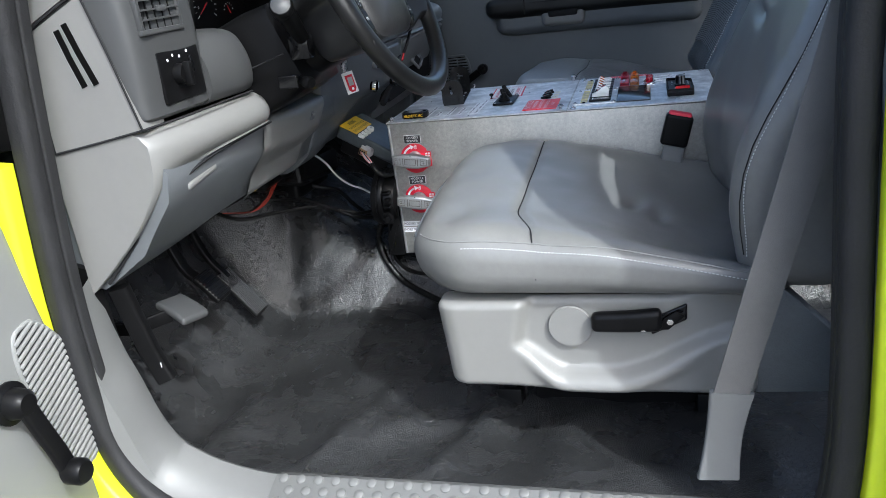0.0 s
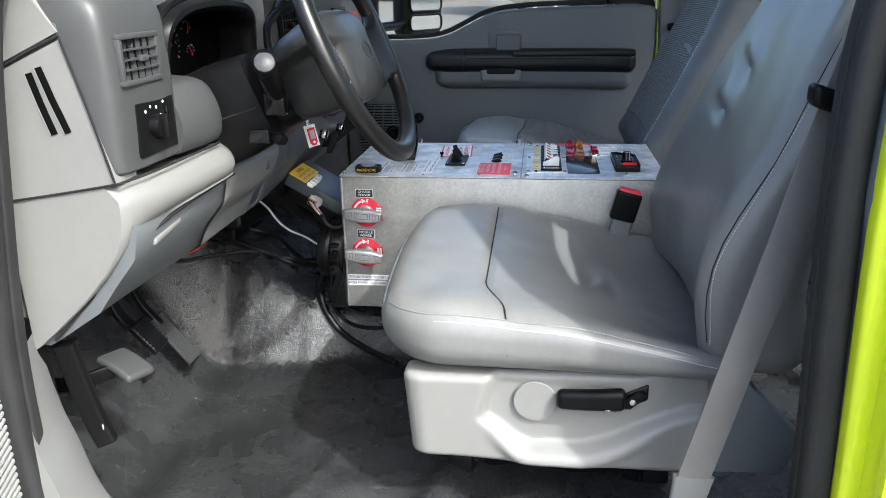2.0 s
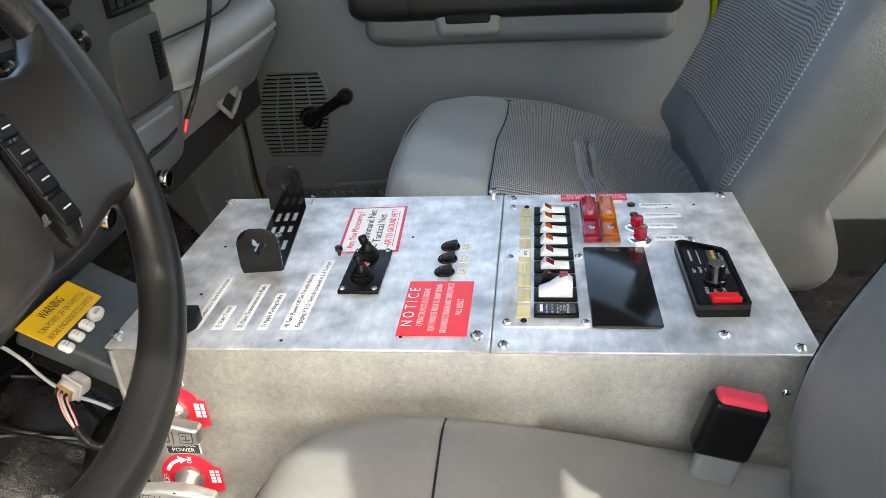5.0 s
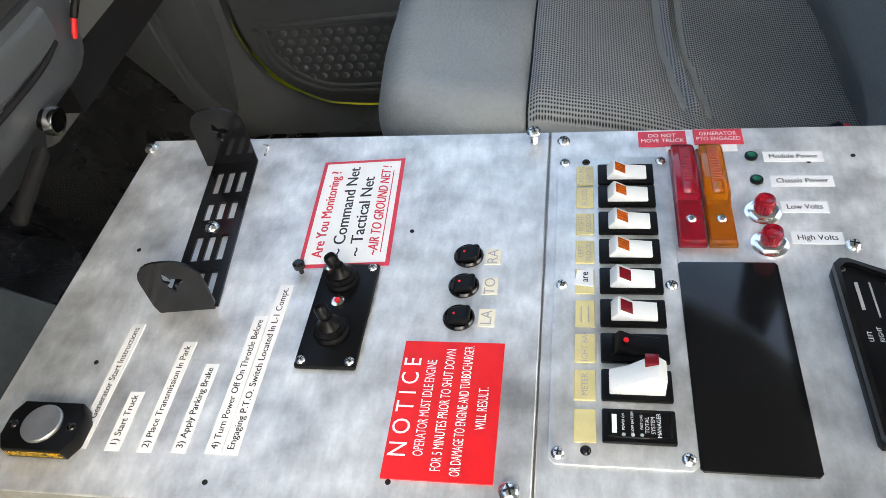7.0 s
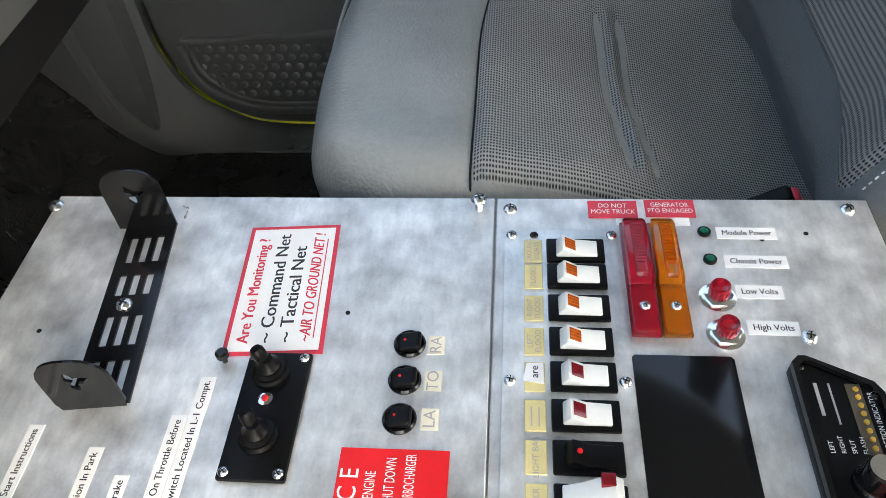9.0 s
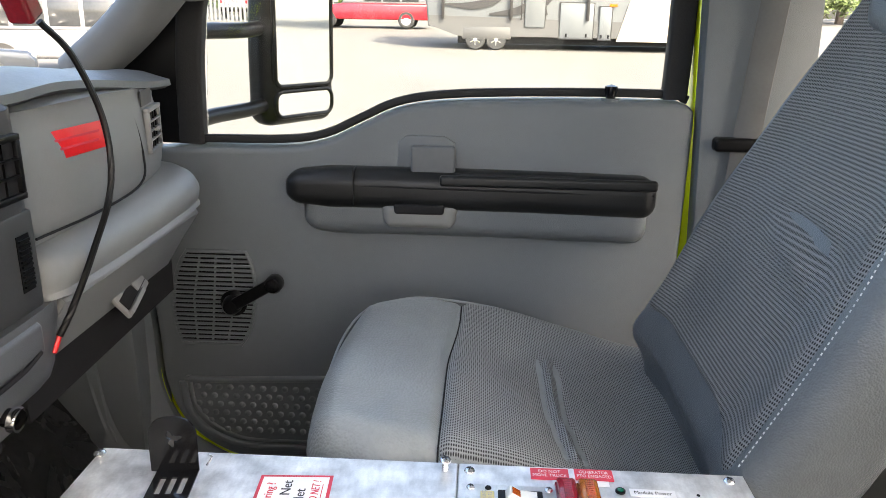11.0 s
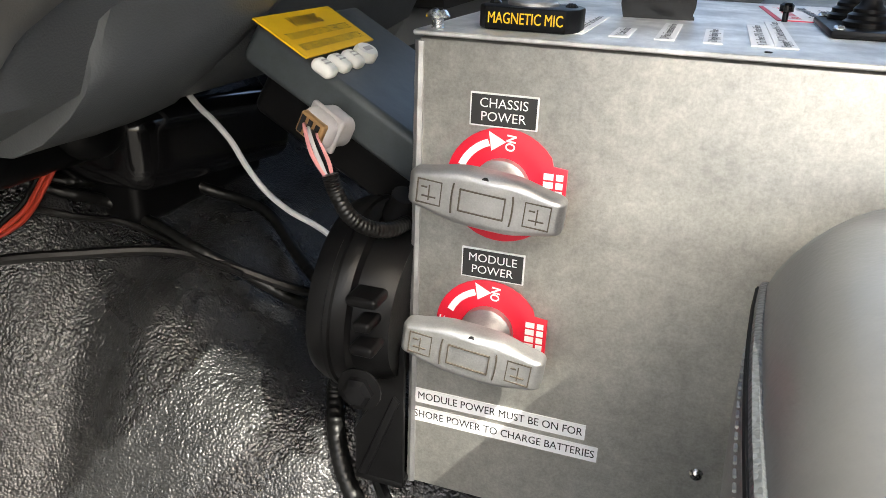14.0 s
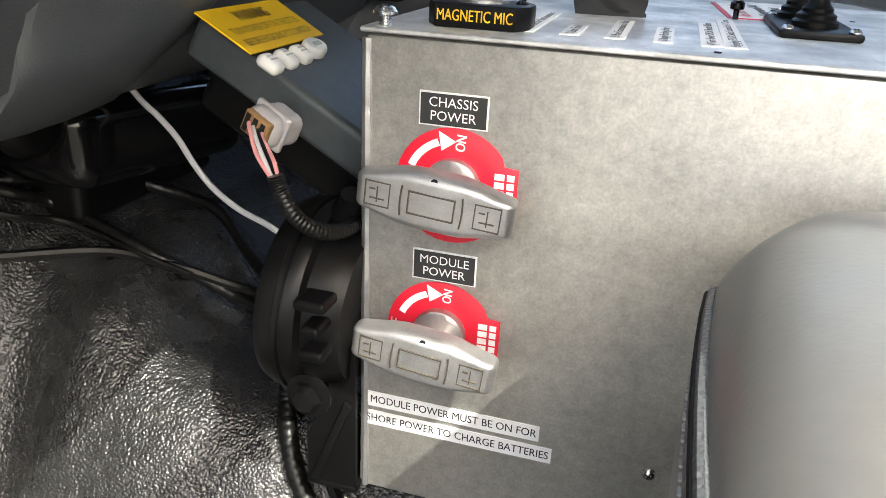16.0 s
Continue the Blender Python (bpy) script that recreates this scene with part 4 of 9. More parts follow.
        for a, b in zip(rows, rows[1:]):
            for i in range(50):
                bm.faces.new((a[i], a[i + 1], b[i + 1], b[i]))
        part("cushion_cloth", bm, M_CLOTH, s, "dark grey knitted mesh cloth panel")
    # piping round the cushion edge
    pts = []
    for k in range(0, 41):
        a = k / 40
        x = x1 - 0.04 - (lx - 0.08) * a
        f = smooth01(x0 + 0.16, x0, x)
        pts.append(Vector((x, yc - (hw * (1.0 - 0.13 * f * f) - 0.006), cushion_top(x, yc - hw, yc) + lift - (0.019 if driver else 0.030))))
    pts = [on_skin((p.x, yc - 1.0, p.z), (0, 1, 0)) for p in pts]
    fc = [on_skin((x0 - 0.23, yc - 0.20 + 0.40 * i / 16, 0.703 + lift), (0.74, 0, -0.67)) for i in range(17)]
    pts = [p for p in pts if p.y > yc - 0.9 and p.x > 0.20]
    if not driver:
        pts += fc
    near = pts if driver else [Vector((p.x, 2 * yc - p.y, p.z)) for p in pts]
    part("piping", sweep(bmesh.new(), near, circle(0.0013 if driver else 0.0022, 6), up=(0, 0, 1)), M_SEAT if driver else M_SEAT_P, s)
    if driver:
        low_row = [on_skin((p.x, yc - 1.0, p.z - 0.008), (0, 1, 0)) + Vector((0, -0.0005, 0)) for p in pts if p.x > 0.27]
        front_row = [on_skin((x0 - 0.23, p.y, 0.690), (0.74, 0, -0.67)) + Vector((-0.0005, 0, 0.0005)) for p in fc]
        stitches(front_row[::2], s, 0.0006, 0.0050)
        part("front_seam", sweep(bmesh.new(), [p + Vector((-0.0026, 0, -0.0012)) for p in fc], circle(0.0013, 6), up=(0, 0, 1)), M_SEAM, s)
        part("front_piping", sweep(bmesh.new(), fc, circle(0.0026, 8), up=(0, 0, 1)), M_SEAT_SIDE, s)
        stitches(low_row[::2], s, 0.00075, 0.0050)
    # cross seam over the top
    sm = [(seam_x(yc + w, driver), yc + w, cushion_top(0.392, yc + w, yc) + lift - 0.005 - 0.05 * smooth01(0.20, hw, abs(w))) for w in [(-0.26 + 0.52 * i / 20) for i in range(21)]]
    sm = [on_skin((a, b_, 0.9), (0, 0, -1)) + Vector((0, 0, 0.0005)) for a, b_, c_ in sm if abs(b_ - yc) < 0.262]
    sm.insert(0, on_skin((sm[0].x + 0.004, yc - 1.0, 0.425 + lift), (0, 1, 0)))
    part("cross_seam", sweep(bmesh.new(), spline(sm, 2), circle(0.0011, 6), up=(0, 0, 1)), M_SEAM, s)

    # backrest: leaning slab with bolsters

    def back_front(y, z):
        w = abs(y - yb) / hw
        h = z - 0.40
        k = max(0.0, h - 0.10)
        if driver:
            b = 0.672 + 0.10 * k + 0.60 * min(k, 0.42) ** 2 + 0.50 * max(0.0, k - 0.42)
            b -= 0.028 * smooth01(0.45, 0.95, w) * smooth01(0.34, 0.16, h)
        else:
            b = 0.712 + 0.47 * max(0.0, z - 0.565) - 0.10 * (0.565 - min(z, 0.565))
            b -= 0.020 * smooth01(0.50, 0.92, w)
            b -= 0.022 * math.exp(-((z - 0.515) / 0.035) ** 2)
        b += 0.016 * math.exp(-(h / 0.09) ** 2)
        return b

    H0, H1 = 0.39, 1.13

    def bshape(p):
        t = p.z / (H1 - H0) + 0.5
        z = H0 + (H1 - H0) * t
        w = hw * (1.0 - 0.02 * smooth01(0.4, 0.0, t) - 0.36 * smooth01(0.42, 1.0, t))
        y = p.y / hw * w
        d = p.x / 0.16 + 0.5
        fr = back_front(p.y + yb, z)
        th = 0.16 - 0.04 * t
        x = fr + th * d
        k = smooth01(0.30, 0.0, d)
        x += k * 0.004 * noise.noise(Vector((y * 9, z * 9, 5)))
        if driver:
            for cz, cy, dn in ((0.800, 0.05, 0.25), (0.728, 0.06, 0.15)):
                q = z - cz - dn * (y - cy)
                x += k * (0.011 * math.exp(-(q / 0.013) ** 2) - 0.006 * math.exp(-((q - 0.026) / 0.016) ** 2)) * math.exp(-((y - cy) / 0.05) ** 2)
            x += k * 0.005 * noise.noise(Vector((y * 5, z * 4, 8)))
        return Vector((x, y, z))
    part("backrest", soft((0.16, 2 * hw, H1 - H0), 0.05, (4, 44, 64), bshape, (0, yb, 0)), M_SEAT if driver else M_SEAT_SIDE, s, "grey vinyl backrest")
    if not driver:
        bm = bmesh.new()
        rows = []
        for i in range(44):
            row = []
            for j in range(31):
                q = j / 15 - 1
                z0 = 0.557 - 0.022 * smooth01(-0.35, -0.85, q)
                z = z0 + (1.075 - z0) * i / 43
                t = (z - H0) / (H1 - H0)
                w = hw * (1.0 - 0.36 * smooth01(0.42, 1.0, t)) * 0.86
                y = yb + q * w
                mid = math.exp(-((q + 0.25) / 0.42) ** 4)
                fold = math.exp(-((z - 0.775 - 0.1 * (y - yb)) / 0.010) ** 2) * mid
                ridge = math.exp(-((z - 0.750 - 0.1 * (y - yb)) / 0.018) ** 2) * mid
                x = back_front(yb + q * hw * 0.86, z) - 0.006 + 0.009 * smooth01(0.94, 1.0, abs(q)) + 0.012 * fold - 0.010 * ridge
                if i in (0, 43):
                    x += 0.009
                row.append(bm.verts.new((x, y, z)))
            rows.append(row)
        for a, b in zip(rows, rows[1:]):
            for i in range(30):
                bm.faces.new((a[i], a[i + 1], b[i + 1], b[i]))
        part("back_cloth", bm, M_CLOTH_B, s, "dark grey knitted mesh cloth panel")
    # seam lines of the bolsters
    for sd in (-1, 1):
        ln = []
        for i in range(16):
            z = 0.45 + 0.56 * i / 15
            t = (z - H0) / (H1 - H0)
            w = hw * (1.0 - 0.36 * smooth01(0.42, 1.0, t))
            ln.append(Vector((back_front(yb + sd * hw * 0.95, z) + 0.0135, yb + sd * (w - 0.0135), z)))
        if driver:
            part("bolster_seam", sweep(bmesh.new(), ln, circle(0.0008, 6), up=(1, 0, 0)), M_SEAM, s)
        elif sd == -1:
            cl = []
            for i in range(14):
                z = 0.56 + 0.45 * i / 13
                t = (z - H0) / (H1 - H0)
                w = hw * (1.0 - 0.36 * smooth01(0.42, 1.0, t)) * 0.90
                cl.append(Vector((back_front(yb - hw * 0.90, z) - 0.0015, yb - w, z)))
            stitches(cl[::2], s)
        if driver and sd == -1:
            stitches([p + Vector((0.0035, sd * 0.0022, 0)) for p in ln[::3]], s)
    # lower roll of the backrest
    if driver:
        part("back_roll", sweep(bmesh.new(), spline([(0.700, yc + w, 0.452 + 0.10 * (abs(w) / hw) ** 2.5) for w in [(-0.245 + 0.49 * i / 10) for i in range(11)]], 3), circle(0.002, 6), up=(1, 0, 0)), M_SEAM, s)
    # padded head part over the top of the backrest, with its rolled lower edge
    zt = 0.945 if driver else 0.985
    hx = back_front(yb, zt)
    part("head_pad", soft((0.12, 0.30, 1.13 - zt + 0.05), 0.045, (3, 16, 10), lambda p: Vector((p.x + 0.52 * p.z, p.y * (1.0 - 0.10 * smooth01(0.0, 0.1, p.z)), p.z - 0.030 * (p.y / 0.15) ** 2 * smooth01(0.05, -0.08, p.z) * -1)), (hx + 0.092, yb, (zt + 1.18) / 2)), M_SEAT if driver else M_SEAT_SIDE, s, "padded head part of the backrest")
    # frame under the cushion
    part("riser", boxes(((0.34, yc - 0.10, FLOOR - 0.06), (0.62, yc + 0.12, 0.39)), bevel=0.01), M_BLACK, s)
    for x in (0.300, 0.640):
        part("rail_foot", boxes(((x - 0.022, yc - 0.125, FLOOR - 0.05), (x + 0.022, yc - 0.085, FLOOR + 0.03)), ((x - 0.012, yc - 0.118, FLOOR + 0.02), (x + 0.012, yc - 0.095, 0.385)), bevel=0.004), M_BLACK, s)
    return s


seat1 = seat("driver_seat", "grey vinyl driver seat, sunlit and creased, with pale stitching", -0.29, True)
seat("passenger_seat", "grey passenger seat with mesh cloth centre and vinyl front", 0.665, False)


# light grey side cover of the driver's seat, with a scooped channel, a disc and a lever
def cover_shape(p):
    x, z = p.x, p.z
    t = (x + 0.230) / 0.46
    top = 0.380 + 0.004 * t + 0.034 * smooth01(0.72, 1.0, t)
    bot = 0.236 - 0.006 * smooth01(0.15, 0.5, t)
    k = p.z / 0.17 + 0.5
    z = bot + (top - bot) * k
    y = p.y
    # the recess that sweeps from the front foot under the disc and lever, up to the tail
    lower = 0.306 - 0.052 * smooth01(0.22, 0.42, t) + 0.075 * smooth01(0.55, 0.98, t)
    rec = smooth01(lower - 0.003, lower + 0.016, z) * smooth01(0.265, 0.315, t + 0.5 * (0.38 - z))
    if y < 0:
        y += 0.022 * rec
        y -= 0.010 * math.exp(-((z - lower + 0.012) / 0.014) ** 2) * smooth01(0.25, 0.38, t) * smooth01(0.90, 0.65, t)
        y += 0.008 * smooth01(0.06, 0.0, t)
    x += 0.012 * (0.5 - k) * smooth01(0.2, 0.0, t)
    return Vector((x, y, z))


part("base_cover", soft((0.46, 0.06, 0.17), 0.014, (70, 2, 30), cover_shape, (0.463, -0.524, 0)), M_BASE, seat1, "light grey moulded plastic side cover")
part("cover_disc", lathe(bmesh.new(), [(0, 0), (0.032, 0), (0.0335, 0.003), (0.032, 0.006), (0, 0.0065)], axes((0.430, -0.534, 0.336), (0, -1, 0)), 40), M_BASE, seat1)
lv = part("recline_lever", soft((0.100, 0.022, 0.034), 0.009, (10, 2, 3), lambda p: Vector((p.x, p.y - 0.006 * math.sin((p.x + 0.05) * 20), p.z * (0.85 + 1.6 * (p.x + 0.05)) + 0.07 * p.x)), (0.512, -0.550, 0.353)), M_BLACK, seat1, "black plastic recline lever")
part("pivot_bolt", lathe(bmesh.new(), [(0, 0), (0.006, 0), (0.006, 0.004), (0, 0.005)], axes((0.536, -0.562, 0.347), (0, -1, 0)), 10), M_STEEL, lv)
part("lever_slot", soft((0.050, 0.006, 0.026), 0.003, (4, 1, 2), lambda p: Vector((p.x, p.y, p.z + 0.5 * p.x)), (0.572, -0.5355, 0.347)), M_BLACK_G, seat1)
part("lever_plate", slab([(0.553, 0.336), (0.571, 0.336), (0.593, 0.358), (0.581, 0.364), (0.565, 0.352)], "y", -0.549, -0.544, 0.001), M_BLACK, lv)
part("pinch_nut", lathe(bmesh.new(), [(0, 0), (0.005, 0), (0.005, 0.003), (0, 0.004)], axes((0.573, -0.548, 0.349), (0, -1, 0)), 6), M_STEEL, lv)
part("cover_tail", slab([(0.680, 0.395), (0.722, 0.40), (0.82, 0.30), (0.80, 0.235), (0.69, 0.23)], "y", -0.545, -0.51, 0.008), M_SEAT_SIDE, seat1)

# belt on the driver's side: webbing, stiff end sheath, upper guide
belt = thing("seat_belt", "grey woven seat belt with a stiff sheath hanging beside the seat", "seat belt")
web = spline([(0.642, -0.655, 0.285), (0.675, -0.650, 0.42), (0.700, -0.645, 0.52), (0.735, -0.638, 0.66), (0.764, -0.630, 0.78), (0.798, -0.630, 0.92), (0.85, -0.66, 1.2)], 6)
part("webbing", sweep(bmesh.new(), web, rrect(0.003, 0.047, 0.0012, 2), up=(1, 0.2, 0)), M_BELT, belt)
part("sheath", sweep(bmesh.new(), spline([(0.646, -0.652, 0.300), (0.637, -0.654, 0.235), (0.630, -0.655, 0.165)], 5), rrect(0.010, 0.058, 0.004), up=(1, 0.2, 0), scale=lambda t: 1.0 - 0.16 * math.sin(t * 3.0)), M_BELT_D, belt, "stiff grey plastic sheath")
part("guide", soft((0.085, 0.03, 0.026), 0.008, (6, 2, 2), lambda p: Vector((p.x, p.y, p.z - 0.35 * p.x)), (0.770, -0.650, 0.798)), M_BLACK, belt, "black plastic belt guide")

# buckles
def buckle(name, at, lean):
    b = thing(name, "seat belt buckle with a red press button", "belt buckle", group="belt buckles")
    m = Matrix.Translation(at) @ Matrix.Rotation(radians(lean), 4, "Y")
    q = soft((0.052, 0.026, 0.062), 0.007, (3, 2, 3), None, (0, 0, 0))
    bmesh.ops.transform(q, matrix=m, verts=q.verts)
    part("housing", q, M_BLACK, b)
    q = soft((0.044, 0.020, 0.016), 0.005, (3, 2, 1), None, (0, 0, 0.028))
    bmesh.ops.transform(q, matrix=m, verts=q.verts)
    part("button", q, M_PRINT_R, b, "faded red press button")
    q = soft((0.042, 0.014, 0.11), 0.006, (2, 1, 4), None, (0.004, 0, -0.08))
    bmesh.ops.transform(q, matrix=m, verts=q.verts)
    part("stalk", q, M_BELT_D, b, "grey stalk")


buckle("belt_buckle", (0.603, -0.048, 0.508), 14)
buckle("belt_buckle", (0.650, 0.432, 0.462), 60)
pb = thing("seat_belt", "grey woven seat belt hanging at the passenger pillar", "seat belt")
part("webbing", sweep(bmesh.new(), spline([(0.87, 1.045, 0.35), (0.88, 1.04, 0.75), (0.90, 1.03, 1.1), (0.91, 1.02, 1.4)], 5), rrect(0.003, 0.047, 0.0012, 2), up=(1, -0.3, 0)), M_BELT, pb)
part("guide", soft((0.09, 0.03, 0.025), 0.008, (4, 1, 1), None, (0.87, 1.04, 0.80)), M_BLACK, pb)

# ---- dashboard ----
dash = thing("dashboard", "grey plastic truck dashboard with vents, gauges, radio and glovebox", "dashboard")


def rows_along_y(stations, steps=1):
    """Sections (x, z) at several y, skinned; with steps the skin is smoothed both ways."""
    rows = [[Vector((x, y, z)) for x, z in sec] for y, sec in stations]
    if steps > 1:
        rows = [spline(r, steps) for r in rows]
        cols = [spline([r[i] for r in rows], steps) for i in range(len(rows[0]))]
        rows = [[c[j] for c in cols] for j in range(len(cols[0]))]
    return loft(rows)


# soft top pad, higher over the gauges
def pad_section(y):
    hood = smooth01(-0.74, -0.60, y) * smooth01(-0.06, -0.24, y)
    top = 0.940 + 0.012 * hood - 0.03 * smooth01(0.55, 1.0, y) - 0.05 * smooth01(-0.60, -0.72, y)
    front = -0.088 - 0.060 * smooth01(-0.10, -0.16, y) - 0.032 * smooth01(0.40, 0.60, y) - 0.03 * smooth01(0.7, 1.0, y) - 0.01 * smooth01(-0.64, -0.72, y)
    und = 0.918 - 0.004 * hood - 0.03 * smooth01(0.55, 1.0, y) - 0.04 * smooth01(-0.60, -0.72, y)
    return [(-0.64, und - 0.10), (-0.64, top - 0.082), (-0.55, top - 0.050), (-0.40, top - 0.014), (-0.24, top + 0.004), (front - 0.05, top + 0.001), (front - 0.018, top - 0.008),
            (front - 0.002, und + 0.010), (front, und), (front - 0.012, und - 0.006), (front - 0.10, und - 0.004), (-0.40, und - 0.06)]


part("top_pad", rows_along_y([(-0.674 + 1.669 * i / 60, pad_section(-0.674 + 1.669 * i / 60)) for i in range(61)]), M_DASH_D, dash, "dark grey soft dashboard top")

# driver's fascia with a real opening over the gauges
fas = part("fascia", rows_along_y([(y, [(-0.30, 0.72), (-0.30, 0.93 - q), (-0.20, 0.951 - q), (xf - 0.045, 0.947 - q), (xf - 0.016, 0.934 - q), (xf - 0.003, 0.908 - q * 0.6), (xf + 0.001, 0.86), (xf + 0.002, 0.80), (xf - 0.001, 0.735), (xf - 0.010, 0.708), (-0.20, 0.705)])
                                    for y, xf, q in ((-0.674, -0.135, 0.045), (-0.671, -0.115, 0.028), (-0.664, -0.103, 0.012), (-0.645, -0.097, 0.004), (-0.60, -0.094, 0.0), (-0.54, -0.094, 0.0), (-0.516, -0.097, 0.0), (-0.506, -0.106, 0.002), (-0.500, -0.125, 0.006))], 3), M_FASCIA, dash, "slate plastic fascia beside the gauges")
arch = spline([(-0.118, -0.506, 0.79), (-0.112, -0.506, 0.84), (-0.107, -0.498, 0.882), (-0.103, -0.470, 0.908), (-0.10, -0.42, 0.922), (-0.098, -0.34, 0.927), (-0.098, -0.26, 0.925), (-0.10, -0.19, 0.915), (-0.104, -0.152, 0.893), (-0.110, -0.138, 0.855), (-0.114, -0.136, 0.77)], 6)
part("gauge_hood", sweep(bmesh.new(), arch, [(-0.004, -0.05), (0.002, -0.002), (0.008, 0.006), (0.016, 0.006), (0.022, -0.002), (0.024, -0.02), (0.024, -0.06)], up=(1, 0, 0.08)), M_BLACK, dash, "dark hood over the gauges")
part("hood_lining", sweep(bmesh.new(), arch, [(-0.006, -0.15), (0.002, -0.15), (0.003, -0.008), (-0.001, -0.006), (-0.005, -0.010)], up=(1, 0, 0.08)), M_BLACK, dash, "black lining inside the hood")
part("hood_fill", slab([(-0.52, 0.915), (-0.52, 0.944), (-0.12, 0.944), (-0.12, 0.915)], "x", -0.30, -0.125, 0.006), M_DASH_D, dash)
part("gauge_shelf", rows_along_y([(y, [(-0.28, 0.70), (-0.27, 0.800), (-0.20, 0.806 + d_), (-0.14, 0.808 + d_), (-0.108 + f, 0.800 + d_), (-0.090 + f, 0.778), (-0.082 + f, 0.745), (-0.090 + f, 0.712), (-0.12, 0.702)])
                                   for y, d_, f in ((-0.515, 0.002, -0.006), (-0.49, 0.003, 0.0), (-0.46, 0.004, 0.006), (-0.43, 0.004, 0.010), (-0.408, 0.002, 0.008), (-0.396, -0.006, -0.004), (-0.391, -0.016, -0.024))], 3), M_FASCIA, dash)
part("column_bay", slab([(-0.395, 0.66), (-0.395, 0.80), (-0.14, 0.80), (-0.14, 0.66)], "x", -0.26, -0.20), M_BLACK, dash)

# gauges: recessed panel with dials, ticks and needles
cl = part("gauge_panel", slab([(-0.505, 0.775), (-0.505, 0.93), (-0.14, 0.93), (-0.14, 0.775)], "x", -0.212, -0.208), M_BLACK, dash, "black instrument panel")
GX = -0.2075


def dial(yc, zc, r, a0, a1, ticks, needle, parent):
    bm = bmesh.new()
    for i in range(ticks):
        a = radians(a0 + (a1 - a0) * i / (ticks - 1))
        big = i % 2 == 0
        d = Vector((0, math.cos(a), math.sin(a)))
        sweep(bm, [Vector((GX + 0.0006, yc, zc)) + d * r * (0.82 if big else 0.88), Vector((GX + 0.0006, yc, zc)) + d * r], rrect(0.0014 if big else 0.0008, 0.0006, 0.0002, 1), up=(1, 0, 0))
    part("dial_marks", bm, M_WHITE, parent)["kind"] = "stuff"
    a = radians(needle)
    d = Vector((0, math.cos(a), math.sin(a)))
    part("needle", sweep(bmesh.new(), [Vector((GX + 0.003, yc, zc)) - d * r * 0.12, Vector((GX + 0.003, yc, zc)) + d * r * 0.8], rrect(0.0028, 0.001, 0.0004, 1), up=(1, 0, 0), scale=lambda t: 1.2 - 0.7 * t), M_RED, parent, "red needle")


dial(-0.398, 0.848, 0.046, -40, 220, 21, 214, cl)
dial(-0.285, 0.846, 0.038, -35, 215, 17, 212, cl)
dial(-0.216, 0.866, 0.020, 20, 160, 7, 60, cl)
dial(-0.206, 0.826, 0.018, 20, 160, 7, 120, cl)
for i in range(6):
    part("gear_mark", boxes(((GX, -0.355 + 0.011 * i, 0.790), (GX + 0.0006, -0.349 + 0.011 * i, 0.798))), M_WHITE, cl)


def vent(parent, m, w, h, nh, nv, frame_mat):
    """Square air vent: surround, slats across and fins behind, in the xy plane of m."""
    t = 0.007
    bm = boxes(((-w / 2, -h / 2, -0.004), (w / 2, -h / 2 + t, 0.006)), ((-w / 2, h / 2 - t, -0.004), (w / 2, h / 2, 0.006)),
               ((-w / 2, -h / 2 + t * 0.9, -0.004), (-w / 2 + t, h / 2 - t * 0.9, 0.0055)), ((w / 2 - t, -h / 2 + t * 0.9, -0.004), (w / 2, h / 2 - t * 0.9, 0.0055)), bevel=0.0015, m=m)
    v = part("air_vent", bm, frame_mat, parent)
    part("duct", boxes(((-w / 2 + t, -h / 2 + t, -0.002), (w / 2 - t, h / 2 - t, 0.0005)), m=m), M_SEAM, v)
    for i in range(nh):
        y = -h / 2 + t + (h - 2 * t) * (i + 1) / (nh + 1)
        part("slat", boxes(((-w / 2 + t, y - 0.0012, 0.001), (w / 2 - t, y + 0.0012, 0.006)), m=m), frame_mat, v)
    for i in range(nv):
        x = -w / 2 + t + (w - 2 * t) * (i + 1) / (nv + 1)
        part("fin", boxes(((x - 0.001, -h / 2 + t, 0.0), (x + 0.001, h / 2 - t, 0.003)), m=m), M_BLACK, v)
    part("tab", boxes(((-0.009, -0.004, 0.004), (0.009, 0.004, 0.011)), bevel=0.002, m=m), frame_mat, v)
    return v


def face(x, y, z, yaw=0.0, tilt=0.0):
    """A pose whose x runs along +y, y up and z towards the rear of the cab."""
    return Matrix.Translation((x, y, z)) @ Matrix.Rotation(radians(yaw), 4, "Z") @ Matrix.Rotation(radians(tilt), 4, "Y") @ Matrix(((0, 0, 1, 0), (1, 0, 0, 0), (0, 1, 0, 0), (0, 0, 0, 1)))


for i, a in enumerate((190, 145, 100, 55, 10)):
    words(str(i), 0.0062, face(GX + 0.0008, -0.285 + 0.024 * math.cos(radians(a)), 0.846 + 0.024 * math.sin(radians(a))), M_WHITE, cl, align="CENTER")
vent(dash, face(-0.0945, -0.600, 0.853), 0.100, 0.064, 3, 4, M_FASCIA)
# light switch panel with its knob
ls = part("light_switch", boxes(((-0.052, -0.036, -0.006), (0.052, 0.036, 0.003)), bevel=0.003, m=face(-0.0945, -0.577, 0.761)), M_BLACK, dash, "black headlamp switch panel")
m = face(-0.0915, -0.588, 0.762)
part("knob", lathe(bmesh.new(), [(0, 0), (0.015, 0), (0.015, 0.004), (0.0135, 0.012), (0, 0.0125)], m, 24), M_BLACK, ls)
part("knob_grip", boxes(((-0.0045, -0.0165, 0.010), (0.0045, 0.0165, 0.022)), bevel=0.002, m=m), M_BLACK, ls)
